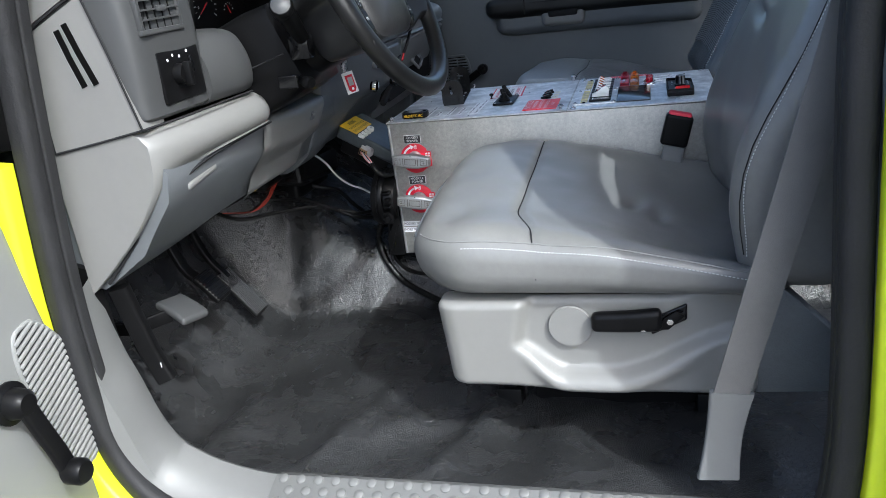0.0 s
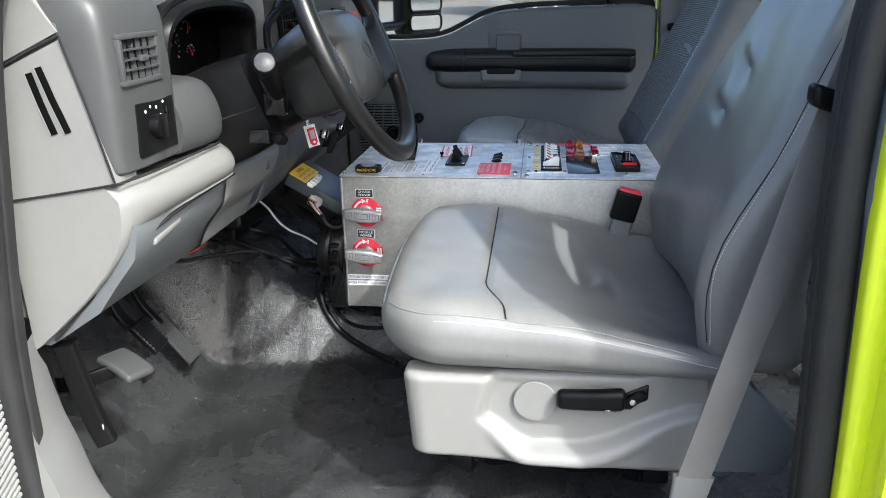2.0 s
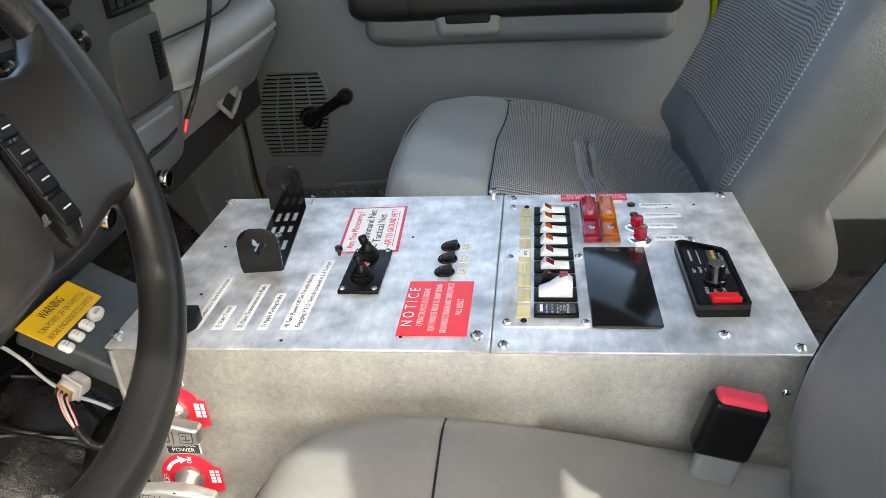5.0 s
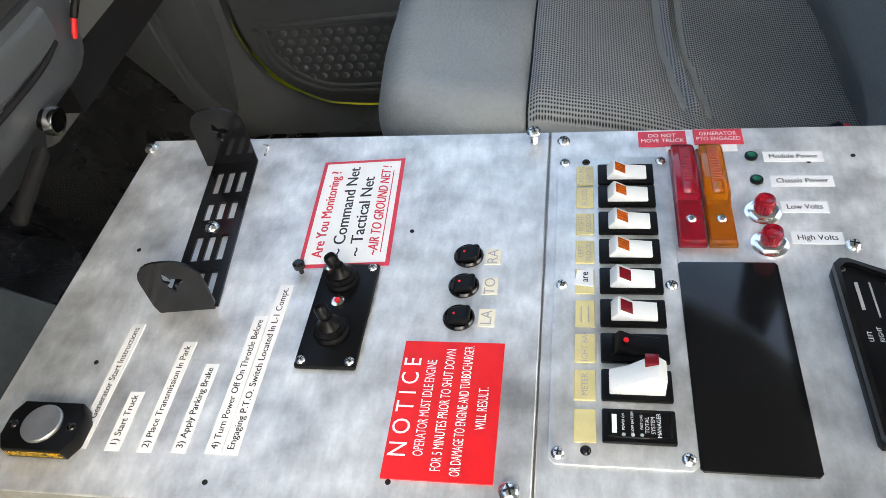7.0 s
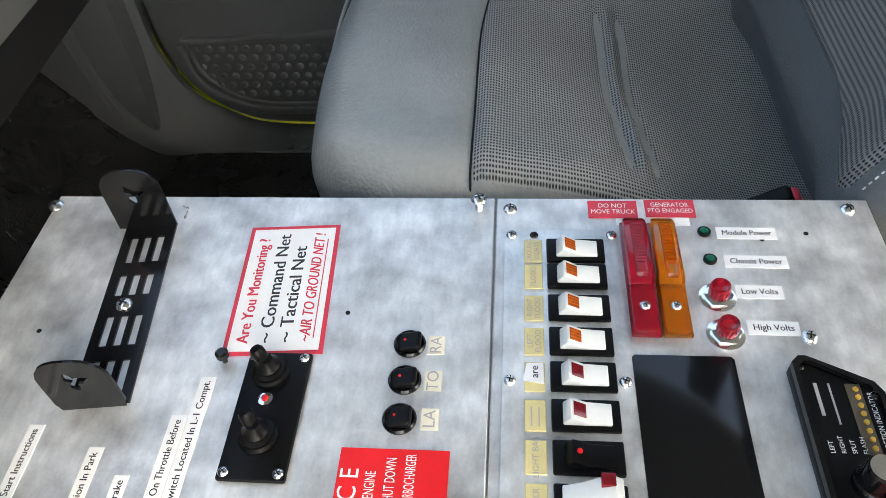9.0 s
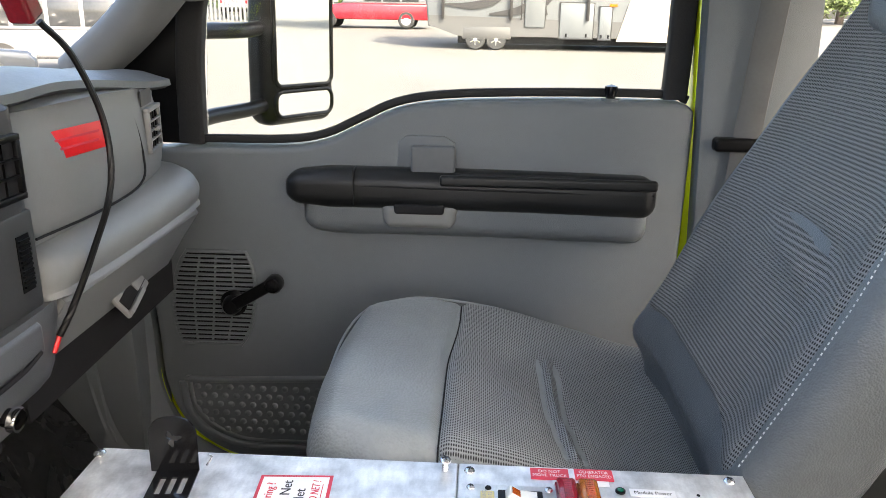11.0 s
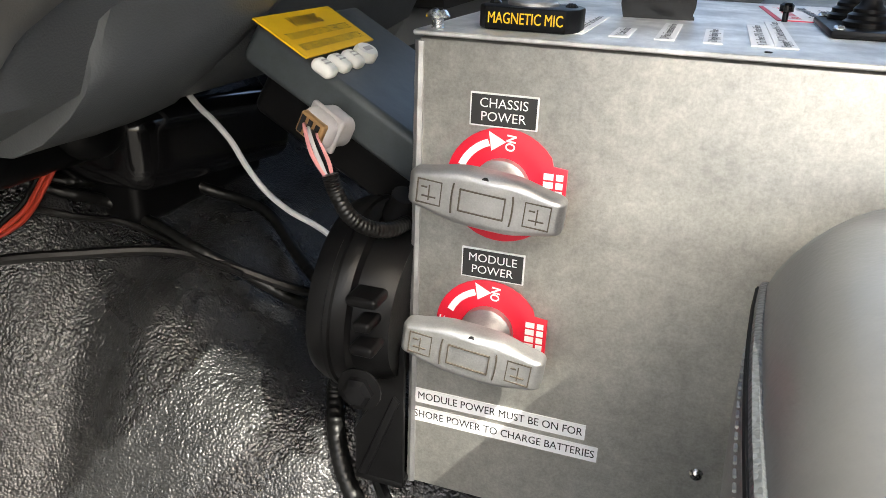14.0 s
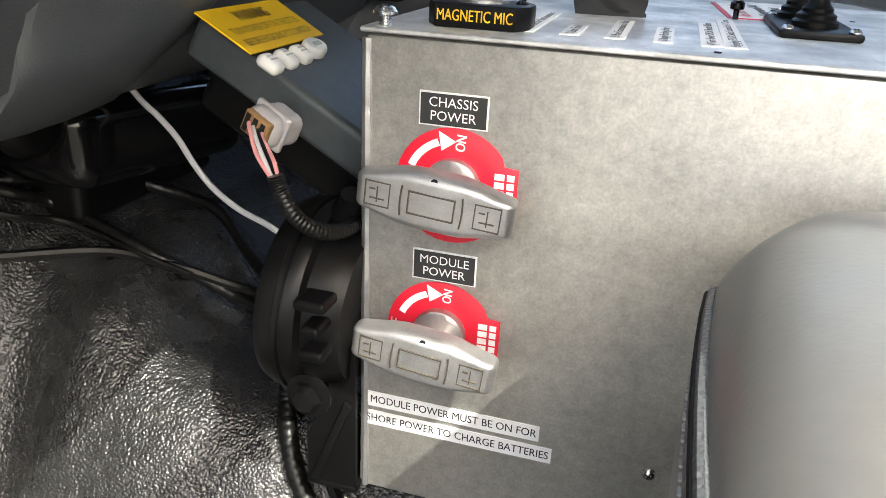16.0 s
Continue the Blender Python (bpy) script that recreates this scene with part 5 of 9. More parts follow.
part("dimmer", boxes(((0.030, -0.002, 0.0), (0.036, 0.022, 0.005)), bevel=0.001, m=m), M_BLACK_G, ls)
for x, y in ((-0.020, 0.022), (-0.006, 0.027), (0.010, 0.024), (0.020, 0.012), (0.020, -0.004), (0.030, 0.029)):
    part("mark", lathe(bmesh.new(), [(0, 0.0001), (0.0022, 0.0001), (0.0022, 0.0005), (0, 0.0005)], m @ Matrix.Translation((x, y, 0.0004)), 8), M_WHITE, ls)

# light grey side panels at the door end
# Near-black colour for the shade inside the slots, which are not cut in.
M_SLOT_SHADE = mat("slot_shade", (0.002, 0.002, 0.002), 0.95, var=0.1, spec=0.05)
sp = part("side_panel", rows_along_y([(-0.676, [(-0.258, 0.679), (-0.108, 0.702), (-0.150, 0.882), (-0.252, 0.838)]), (-0.630, [(-0.258, 0.679), (-0.104, 0.704), (-0.145, 0.884), (-0.252, 0.840)])]), M_KNEE, dash, "light grey dashboard end panel with two slots")
# Each slot is a strip on the panel, its inner shade put into the colour.
for x0, z0, x1, z1 in ((-0.199, 0.842, -0.179, 0.766), (-0.185, 0.849, -0.160, 0.768)):
    part("slot", sweep(bmesh.new(), [Vector((x0, -0.6765, z0)), Vector(((x0 + x1) / 2 - 0.001, -0.6765, (z0 + z1) / 2)), Vector((x1, -0.6765, z1))], rrect(0.0095, 0.002, 0.0008, 2), up=(0, 1, 0)), M_SLOT_SHADE, sp)
    part("slot_lip", sweep(bmesh.new(), [Vector((x0 - 0.0055, -0.6768, z0)), Vector(((x0 + x1) / 2 - 0.0065, -0.6768, (z0 + z1) / 2)), Vector((x1 - 0.0055, -0.6768, z1))], circle(0.0011, 6), up=(0, 1, 0)), M_KNEE, sp)
part("upper_end", rows_along_y([(-0.676, [(-0.262, 0.842), (-0.152, 0.890), (-0.18, 0.932), (-0.34, 0.95)]), (-0.63, [(-0.262, 0.842), (-0.148, 0.892), (-0.17, 0.937), (-0.34, 0.955)])]), M_KNEE, dash)


# knee panel and the roll above it
def knee_section(y):
    low_x = -0.255 + 0.035 * smooth01(-0.66, -0.40, y) - 0.018 * smooth01(-0.25, 0.0, y)
    low_z = 0.462 + 0.030 * smooth01(-0.66, -0.3, y) - 0.018 * smooth01(-0.25, 0.0, y)
    lip = -0.094 - 0.006 * smooth01(-0.37, -0.30, y)
    top = 0.655 - 0.012 * smooth01(-0.37, -0.2, y)
    return [(-0.34, top), (lip - 0.03, top), (lip - 0.010, top - 0.006), (lip - 0.003, top - 0.020), (lip - 0.012, top - 0.06), (lip - 0.045, 0.555), (-0.170 + 0.3 * (low_x + 0.255), 0.515), (low_x + 0.012, low_z + 0.006), (low_x, low_z), (low_x - 0.06, low_z + 0.01)]


# Darker colour than the cover stands in for the shade on this turned-away face.
part("knee_panel", rows_along_y([(-0.664 + 1.064 * i / 40, knee_section(-0.664 + 1.064 * i / 40)) for i in range(41)]), M_DASH_D, dash, "grey plastic knee panel below the column, coloured darker for shade")
part("knee_gap", sweep(bmesh.new(), spline([(-0.078, -0.374, 0.645), (-0.086, -0.46, 0.640), (-0.094, -0.56, 0.632), (-0.104, -0.615, 0.618), (-0.120, -0.645, 0.595), (-0.165, -0.661, 0.550), (-0.240, -0.671, 0.474)], 6), circle(0.0022, 6)), M_SEAM, dash)
part("coin_grip", soft((0.014, 0.085, 0.014), 0.006, (1, 6, 1), lambda p: Vector((p.x, p.y, p.z + 0.12 * p.y)), (-0.108, -0.572, 0.608)), M_KNEE, dash)


def on_knee(f, y, out=0.0):
    """A point of the knee panel's face, f from its lip (0) to its lower edge (1), set out along its normal."""
    sec = [Vector((a, y, b)) for a, b in knee_section(y)[2:8]]
    k = min(int(f * 5), 4)
    p = sec[k].lerp(sec[k + 1], f * 5 - k)
    d = (sec[k + 1] - sec[k]).normalized()
    return p + Vector((-d.z, 0, d.x)) * out


def cover_edge(z):
    """Where the removable cover ends towards the console, at a height."""
    knots = ((0.46, -0.200), (0.515, -0.156), (0.555, -0.131), (0.585, -0.114), (0.610, -0.098), (0.632, -0.082), (0.641, -0.080), (0.652, -0.087))
    line = spline([(0, a, b) for b, a in knots], 6)
    for p, q in zip(line, line[1:]):
        if z <= q.z:
            return p.y + (q.y - p.y) * max(0.0, (z - p.z) / (q.z - p.z))
    return line[-1].y


rows = []
for i in range(25):
    f = i / 24
    ye = cover_edge(on_knee(f, -0.11).z)
    rise = 0.0042 * min(1.0, i / 2)
    row = [on_knee(f, -0.375 + (ye + 0.375) * k / 16, rise) for k in range(17)]
    row += [on_knee(f, ye + 0.0016, rise - 0.0008 * min(1.0, i / 2)), on_knee(f, ye + 0.0026, rise * 0.45), on_knee(f, ye + 0.0034 + 0.004 * smooth01(0.35, 0.8, f), -0.002)]
    rows.append(row)
bm = bmesh.new()
grid = [[bm.verts.new(p) for p in row] for row in rows]
for a, b in zip(grid, grid[1:]):
    for k in range(len(a) - 1):
        bm.faces.new((a[k], b[k], b[k + 1], a[k + 1]))
cover = part("knee_cover", bm, M_KNEE, dash, "grey grained removable cover below the column")
part("cover_gap", sweep(bmesh.new(), [on_knee(f, cover_edge(on_knee(f, -0.11).z) + 0.0034, 0.0002) for f in [0.02 + 0.62 * i / 16 for i in range(17)]], circle(0.0019, 6)), M_SEAM, cover)
lk = on_knee(0.25, -0.152, 0.0036)
part("latch_cup", soft((0.004, 0.015, 0.021), 0.0018, (1, 3, 4), lambda p: Vector((p.x, p.y + 0.28 * p.z, p.z)), lk), M_DASH_D, cover, "recessed turn latch")
part("latch_bar", soft((0.004, 0.013, 0.0035), 0.0014, (1, 3, 1), lambda p: Vector((p.x, p.y, p.z - 0.1 * p.y)), lk + Vector((0.0022, 0, -0.001))), M_KNEE, cover)


part("dash_roll", rows_along_y([(y, [(-0.27, 0.674), (lip - 0.045, 0.696), (lip - 0.020, 0.697), (lip - 0.005, 0.684), (lip, 0.668), (lip - 0.004 + 0.25 * (zb - 0.648) * 0.2, 0.655 - 0.25 * (0.648 - zb)), (lip - 0.010 - 0.34 * (0.648 - zb), 0.650 - 0.62 * (0.648 - zb)), (lip - 0.022 - 0.72 * (0.648 - zb), zb), (-0.27, zb - 0.004)]) for y, lip, zb in
                                 ((-0.676, -0.108, 0.466), (-0.672, -0.104, 0.470), (-0.664, -0.099, 0.500), (-0.655, -0.095, 0.560), (-0.640, -0.090, 0.600), (-0.610, -0.084, 0.622), (-0.56, -0.078, 0.634), (-0.48, -0.071, 0.642), (-0.41, -0.067, 0.647), (-0.384, -0.070, 0.648), (-0.373, -0.086, 0.650))], 2), M_KNEE, dash, "pale grey padded roll and side piece under the fascia")

for ln_ in ([(-0.150, -0.6772, 0.884), (-0.128, -0.6772, 0.795), (-0.108, -0.6772, 0.703)], [(-0.252, -0.6772, 0.840), (-0.200, -0.6772, 0.865), (-0.150, -0.6772, 0.886)],
            [(-0.258, -0.6772, 0.678), (-0.180, -0.6772, 0.690), (-0.112, -0.6768, 0.7015), (-0.101, -0.668, 0.7035), (-0.092, -0.62, 0.7040), (-0.087, -0.56, 0.7045), (-0.083, -0.48, 0.7050), (-0.081, -0.41, 0.7050)]):
    part("panel_gap", sweep(bmesh.new(), spline(ln_, 5), circle(0.0017, 6), up=(0.2, 0.3, 1)), M_SEAM, dash)

# centre stack: vents, radio, heater knobs, switch panel
cs = part("centre_panel", rows_along_y([(y, [(-0.25, 0.690), (-0.25, 0.93), (xf - 0.012, 0.926), (xf, 0.915), (xf + 0.002, 0.82), (xf - 0.004, 0.70), (xf - 0.016, 0.690)]) for y, xf in ((-0.136, -0.115), (-0.125, -0.092), (-0.09, -0.080), (0.15, -0.074), (0.40, -0.078), (0.428, -0.092), (0.434, -0.112))]), M_FASCIA, dash, "dark grey centre panel")
vent(dash, face(-0.0745, -0.036, 0.868), 0.112, 0.068, 2, 5, M_BLACK)
vent(dash, face(-0.0745, 0.345, 0.858), 0.116, 0.068, 2, 4, M_BLACK)
rad = part("radio", boxes(((-0.086, -0.026, -0.01), (0.086, 0.026, 0.006)), bevel=0.003, m=face(-0.074, 0.122, 0.868)), M_BLACK, dash, "black car radio with two round knobs")
m = face(-0.068, 0.122, 0.868)
part("recess", boxes(((-0.076, -0.018, 0.0), (0.076, 0.018, 0.0015)), bevel=0.0006, m=m), M_BLACK_G, rad)
part("screen", boxes(((-0.028, -0.010, 0.001), (0.022, 0.010, 0.003)), bevel=0.0006, m=m), M_GREYBOX, rad, "grey liquid crystal display")
for x in (-0.056, 0.058):
    part("knob", lathe(bmesh.new(), [(0, 0), (0.014, 0), (0.0135, 0.012), (0.011, 0.016), (0, 0.0165)], m @ Matrix.Translation((x, 0, 0.001)), 20), M_BLACK, rad)
for i in range(6):
    part("button", boxes(((-0.028 + 0.0095 * i, -0.0165, 0.001), (-0.0205 + 0.0095 * i, -0.0125, 0.003)), bevel=0.0004, m=m), M_BLACK, rad)
hp = part("heater_panel", boxes(((-0.090, -0.016, -0.01), (0.090, 0.016, 0.004)), bevel=0.003, m=face(-0.0745, 0.140, 0.815)), M_BLACK, dash)
for i in range(5):
    part("knob", lathe(bmesh.new(), [(0, 0), (0.0125, 0), (0.0115, 0.010), (0.008, 0.013), (0, 0.0135)], face(-0.0705, 0.075 + 0.033 * i, 0.815), 16), M_BLACK_G, hp)
part("red_tag", boxes(((-0.030, -0.008, 0), (0.030, 0.008, 0.001)), m=face(-0.0705, 0.045, 0.822)), M_RED, dash, "small red plastic tag")
sp2 = part("control_panel", boxes(((-0.070, -0.055, -0.01), (0.070, 0.055, 0.003)), bevel=0.004, m=face(-0.078, 0.345, 0.755)), M_FASCIA, dash)
bm = boxes(((0.034, -0.030, 0.002), (0.056, 0.032, 0.004)), m=face(-0.078, 0.345, 0.755))
part("slider", bm, M_BLACK, sp2)
for i in range(10):
    part("rib", boxes(((0.036, -0.025 + 0.0055 * i, 0.003), (0.054, -0.0225 + 0.0055 * i, 0.0065)), m=face(-0.078, 0.345, 0.755)), M_BLACK, sp2)

# passenger side: airbag panel, end vent, shelf roll, glovebox
part("passenger_panel", rows_along_y([(y, [(-0.32, 0.72), (-0.32, 0.915), (xf - 0.020, 0.908 - d), (xf - 0.004, 0.898 - d), (xf + 0.004, 0.85 - d), (xf + 0.006, 0.80), (xf, 0.755), (xf - 0.02, 0.74)])
                                            for y, xf, d in ((0.436, -0.108, 0), (0.50, -0.103, 0), (0.65, -0.108, 0.0), (0.76, -0.118, 0.004), (0.80, -0.124, 0.006), (0.92, -0.150, 0.02), (0.975, -0.185, 0.03), (0.99, -0.23, 0.035))], 2), M_DASH, dash, "grey passenger airbag panel")
part("panel_seam", sweep(bmesh.new(), spline([(-0.100, 0.455, 0.762), (-0.096, 0.60, 0.760), (-0.104, 0.74, 0.765), (-0.112, 0.775, 0.80), (-0.118, 0.765, 0.86), (-0.122, 0.74, 0.885)], 6), circle(0.0018, 5)), M_SEAM, dash)
sg = part("warning_sign", boxes(((-0.068, -0.0175, 0), (0.068, 0.0175, 0.0015)), bevel=0.0005, m=face(-0.0995, 0.566, 0.858, -4, -3)), M_RED, dash, "red engraved plastic sign")
for i, w in enumerate((0.05, 0.046)):
    part("line_bar", boxes(((-w, 0.004 - 0.011 * i, 0.0015), (w, 0.007 - 0.011 * i, 0.0019)), m=face(-0.0995, 0.566, 0.858, -4, -3)), M_PRINT_R, sg)
vent(dash, face(-0.1285, 0.855, 0.832, 13), 0.092, 0.072, 3, 3, M_DASH)
part("small_grille", boxes(((-0.040, -0.012, 0), (0.040, 0.012, 0.002)), m=face(-0.135, 0.850, 0.882, 13)), M_FASCIA, dash)
part("shelf_roll", rows_along_y([(y, [(-0.30, 0.752), (xf - 0.06, 0.752), (xf - 0.025, 0.747), (xf - 0.006, 0.735), (xf, 0.718), (xf - 0.006, 0.700), (xf - 0.02, 0.690), (-0.30, 0.690)]) for y, xf in ((0.434, -0.090), (0.46, -0.072), (0.6, -0.066), (0.85, -0.072), (0.93, -0.088), (0.985, -0.125), (1.0, -0.17))], 2), M_DASH, dash)
gb = part("glovebox_door", rows_along_y([(y, [(-0.30, 0.685), (xf - 0.004, 0.685), (xf, 0.680), (xf - 0.034, 0.630), (xf - 0.062, 0.585), (xf - 0.090, 0.540), (xf - 0.138, 0.465), (-0.30, 0.440)]) for y, xf in ((0.470, -0.085), (0.478, -0.080), (0.90, -0.082), (0.915, -0.090))]), M_DASH, dash, "grey glovebox door with a latch")
lm_ = Matrix.Translation((-0.131, 0.715, 0.605)) @ Matrix.Rotation(radians(-34), 4, "Y") @ Matrix.Rotation(radians(14), 4, "X")
lt = part("latch", boxes(((-0.004, -0.050, -0.026), (0.004, 0.050, 0.026)), bevel=0.003, m=lm_), M_DASH, gb, "recessed glovebox latch")
part("recess", boxes(((0.002, -0.044, -0.016), (0.0055, 0.046, 0.004)), bevel=0.001, m=lm_), M_SEAM, lt)
part("lip", boxes(((0.002, -0.046, -0.024), (0.010, 0.020, -0.016)), bevel=0.002, m=lm_), M_DASH, lt)
part("lever", boxes(((0.003, 0.006, -0.014), (0.008, 0.044, 0.018)), bevel=0.002, m=lm_), M_DASH, lt)
part("glovebox_gap", slab([(0.455, 0.688), (0.92, 0.688), (0.915, 0.53), (0.46, 0.52)], "x", -0.20, -0.145), M_SEAM, dash)
part("glovebox_side", rows_along_y([(0.918, [(-0.34, 0.70), (-0.098, 0.70), (-0.112, 0.66), (-0.175, 0.552), (-0.225, 0.462), (-0.34, 0.44)]), (0.985, [(-0.36, 0.70), (-0.17, 0.70), (-0.18, 0.66), (-0.23, 0.56), (-0.27, 0.47), (-0.36, 0.44)])]), M_DASH, dash)

# black duct box under the dash
duct = thing("heater_duct", "black glossy plastic duct box under the dash", "duct")
part("box", soft((0.15, 0.24, 0.075), 0.022, (6, 8, 4), lambda p: Vector((p.x, p.y, p.z - 0.10 * p.y)), (-0.337, 0.195, 0.418)), M_BLACK_G, duct)
part("flange", soft((0.13, 0.20, 0.05), 0.012, (3, 4, 2), None, (-0.36, 0.20, 0.375)), M_BLACK, duct)

# lower centre: dark panel with two sockets and hollows
lc = part("lower_centre", rows_along_y([(y, [(-0.30, 0.70), (xf - 0.02, 0.695), (xf, 0.68), (xf - 0.008, 0.63), (xf - 0.016, 0.595), (xf - 0.04, 0.580 - 0.03 * k), (-0.18 + 0.02 * k, 0.575 - 0.06 * k), (-0.22, 0.572 - 0.10 * k), (-0.30, 0.570 - 0.09 * k)]) for y, xf, k in ((-0.079, -0.125, 1.0), (-0.076, -0.104, 1.0), (-0.04, -0.098, 1.0), (0.0, -0.090, 1.0), (0.06, -0.088, 0.9), (0.12, -0.085, 0.2), (0.16, -0.083, 0.0), (0.25, -0.080, 0.0), (0.42, -0.082, 0.0), (0.468, -0.095, 0.0))], 3), M_DASH_D, dash, "dark grey lower centre panel")
for y, z in ((0.190, 0.606), (0.346, 0.594)):
    k = part("power_socket", lathe(bmesh.new(), [(0.0105, 0.003), (0.0105, -0.012), (0, -0.012)], face(-0.083, y, z, 0, 10), 20), M_BLACK_G, lc)
    part("ring", lathe(bmesh.new(), [(0.0105, 0.001), (0.0108, 0.004), (0.0135, 0.0045), (0.0145, 0.001), (0.0145, -0.004)], face(-0.083, y, z, 0, 10), 20), M_CHROME, k, "chrome socket ring")
part("ash_tray", soft((0.022, 0.215, 0.040), 0.008, (2, 8, 2), None, (-0.0865, 0.300, 0.664)), M_DASH_D, lc, "dark drawer front")
part("tray_lip", sweep(bmesh.new(), spline([(-0.0765, 0.205, 0.650), (-0.074, 0.25, 0.644), (-0.074, 0.35, 0.644), (-0.0765, 0.395, 0.650)], 4), circle(0.003, 6), up=(0, 0, 1)), M_SEAM, lc)
# The hollow is a dark block on the panel, its shade put into the colour.
part("hollow", soft((0.016, 0.075, 0.014), 0.006, (1, 6, 1), lambda p: Vector((p.x, p.y, p.z + 0.35 * p.y)), (-0.092, 0.285, 0.565)), M_SEAM, lc)

# aerial lead with a dash-mounted receiver
ae = thing("receiver_cable", "black cable with a small dark red receiver at the windscreen", "cable")
part("lead", cable([(-0.10, 0.52, 1.0), (-0.085, 0.555, 0.96), (-0.068, 0.578, 0.88), (-0.062, 0.565, 0.80), (-0.062, 0.50, 0.73), (-0.068, 0.455, 0.68), (-0.080, 0.44, 0.65)], 0.0042), M_LOOM, ae)
q = soft((0.030, 0.030, 0.075), 0.006, (2, 2, 4), None)
bmesh.ops.transform(q, matrix=Matrix.Translation((-0.11, 0.497, 1.035)) @ Matrix.Rotation(radians(28), 4, "X"), verts=q.verts)
part("receiver", q, M_ROCK_R, ae, "dark red translucent receiver")
part("tip", lathe(bmesh.new(), [(0, 0), (0.003, 0), (0.003, 0.02), (0, 0.022)], axes((-0.080, 0.44, 0.65), (-0.2, -0.5, -1)), 8), M_RED, ae)

# ---- steering column ----
col = thing("steering_column", "black plastic steering column shroud with stalk and gear lever", "steering column")
CA, CB = Vector((-0.22, -0.288, 0.690)), Vector((0.052, -0.278, 0.800))
cd = (CB - CA).normalized()


def col_ring(t, w, h, k=0.3):
    p = CA.lerp(CB, t)
    up = Vector((0, 0, 1)) - cd * cd.z
    up.normalize()
    sd = cd.cross(up)
    return [p + sd * x + up * y for x, y in rrect(w, h, min(w, h) * k, 4)]


part("shroud", loft([col_ring(0.0, 0.20, 0.165, 0.12), col_ring(0.55, 0.195, 0.160, 0.12), col_ring(0.70, 0.185, 0.150, 0.2), col_ring(0.74, 0.15, 0.13, 0.35), col_ring(0.98, 0.135, 0.125, 0.4), col_ring(1.0, 0.12, 0.11, 0.4)]), M_BLACK, col, "black plastic shroud")
part("shroud_joint", sweep(bmesh.new(), [Vector((-0.16, -0.4025, 0.715)), Vector((-0.06, -0.4005, 0.745)), Vector((-0.02, -0.396, 0.757))], rrect(0.003, 0.003, 0.001, 1), up=(0, 1, 0)), M_SEAM, col)
st = part("indicator_stalk", sweep(bmesh.new(), spline([(0.015, -0.375, 0.765), (0.022, -0.42, 0.795), (0.027, -0.462, 0.826)], 5), circle(0.013, 12), up=(0, 0, 1), scale=lambda t: 0.85 + 0.35 * t), M_BLACK, col, "black indicator stalk")
part("stalk_cap", lathe(bmesh.new(), [(0.0165, -0.014), (0.0178, -0.004), (0.0178, 0.003), (0.0160, 0.006)], axes((0.028, -0.470, 0.832), (0.25, -0.75, 0.45)), 24), M_BLACK, st, "black stalk end")
part("stalk_button", lathe(bmesh.new(), [(0.0160, 0.002), (0.0150, 0.007), (0.009, 0.0105), (0, 0.0115)], axes((0.028, -0.470, 0.832), (0.25, -0.75, 0.45)), 24), M_FASCIA, st, "grey push button end")
part("stalk_boot", boxes(((-0.005, -0.405, 0.745), (0.03, -0.375, 0.785)), bevel=0.006), M_BLACK_G, col)
gl = part("gear_lever", cable([(-0.050, -0.215, 0.77), (-0.060, -0.205, 0.83), (-0.070, -0.170, 0.873), (-0.064, -0.120, 0.898)], 0.0075, 8, 12), M_BLACK, col, "black column gear lever")
part("lever_knob", lathe(bmesh.new(), [(0.008, 0), (0.013, 0.012), (0.0175, 0.03), (0.0185, 0.06), (0.0175, 0.078), (0.013, 0.083), (0, 0.084)], axes((-0.066, -0.128, 0.8955), (0.23, 0.92, 0.32)), 20), M_BLACK, gl, "black gear lever knob")
kd = Vector((0.23, 0.92, 0.32)).normalized()
kn = (Vector((0.55, -0.45, 0.65)) - kd * Vector((0.55, -0.45, 0.65)).dot(kd)).normalized()
ko = Vector((-0.066, -0.128, 0.8955)) + kd * 0.045 + kn * 0.0187
kM = Matrix.Translation(ko) @ Matrix((kd, kn.cross(kd), kn)).transposed().to_4x4()
words("OVERDRIVE", 0.0062, kM, M_WHITE, gl, align="CENTER")
part("tilt_lever", lathe(bmesh.new(), [(0, 0), (0.006, 0), (0.006, 0.03), (0.009, 0.034), (0.0105, 0.046), (0.008, 0.052), (0, 0.053)], axes((-0.02, -0.375, 0.715), (0.55, -0.35, -0.1)), 14), M_BLACK, col, "black tilt lever")
part("tilt_hole", soft((0.035, 0.006, 0.022), 0.003, (2, 1, 2), None, (-0.018, -0.4005, 0.712)), M_BLACK_G, col)
part("ignition_lock", lathe(bmesh.new(), [(0.019, -0.02), (0.019, 0.012), (0.016, 0.016), (0, 0.016)], axes((-0.016, -0.19, 0.735), (0.8, 0.5, -0.1)), 18), M_BLACK, col)
key = thing("key_tag", "red plastic key tag with a white card hanging from the ignition", "key tag")
km = axes((-0.005, -0.164, 0.668), (0.75, -0.62, 0.2), (0, 0, 1)) @ Matrix.Rotation(radians(-84), 4, "Z") @ Matrix.Scale(0.74, 4)
part("card", slab([(-0.017, -0.026), (0.017, -0.026), (0.017, 0.030), (-0.017, 0.030)], "z", -0.0006, 0.0006), M_WHITE, key, "white paper card")
part("tag", slab([(-0.011, -0.016), (-0.005, -0.023), (0.005, -0.023), (0.011, -0.016), (0.011, 0.022), (-0.011, 0.022)], "z", 0.001, 0.005, 0.0015), M_RED_P, key, "red plastic fob")
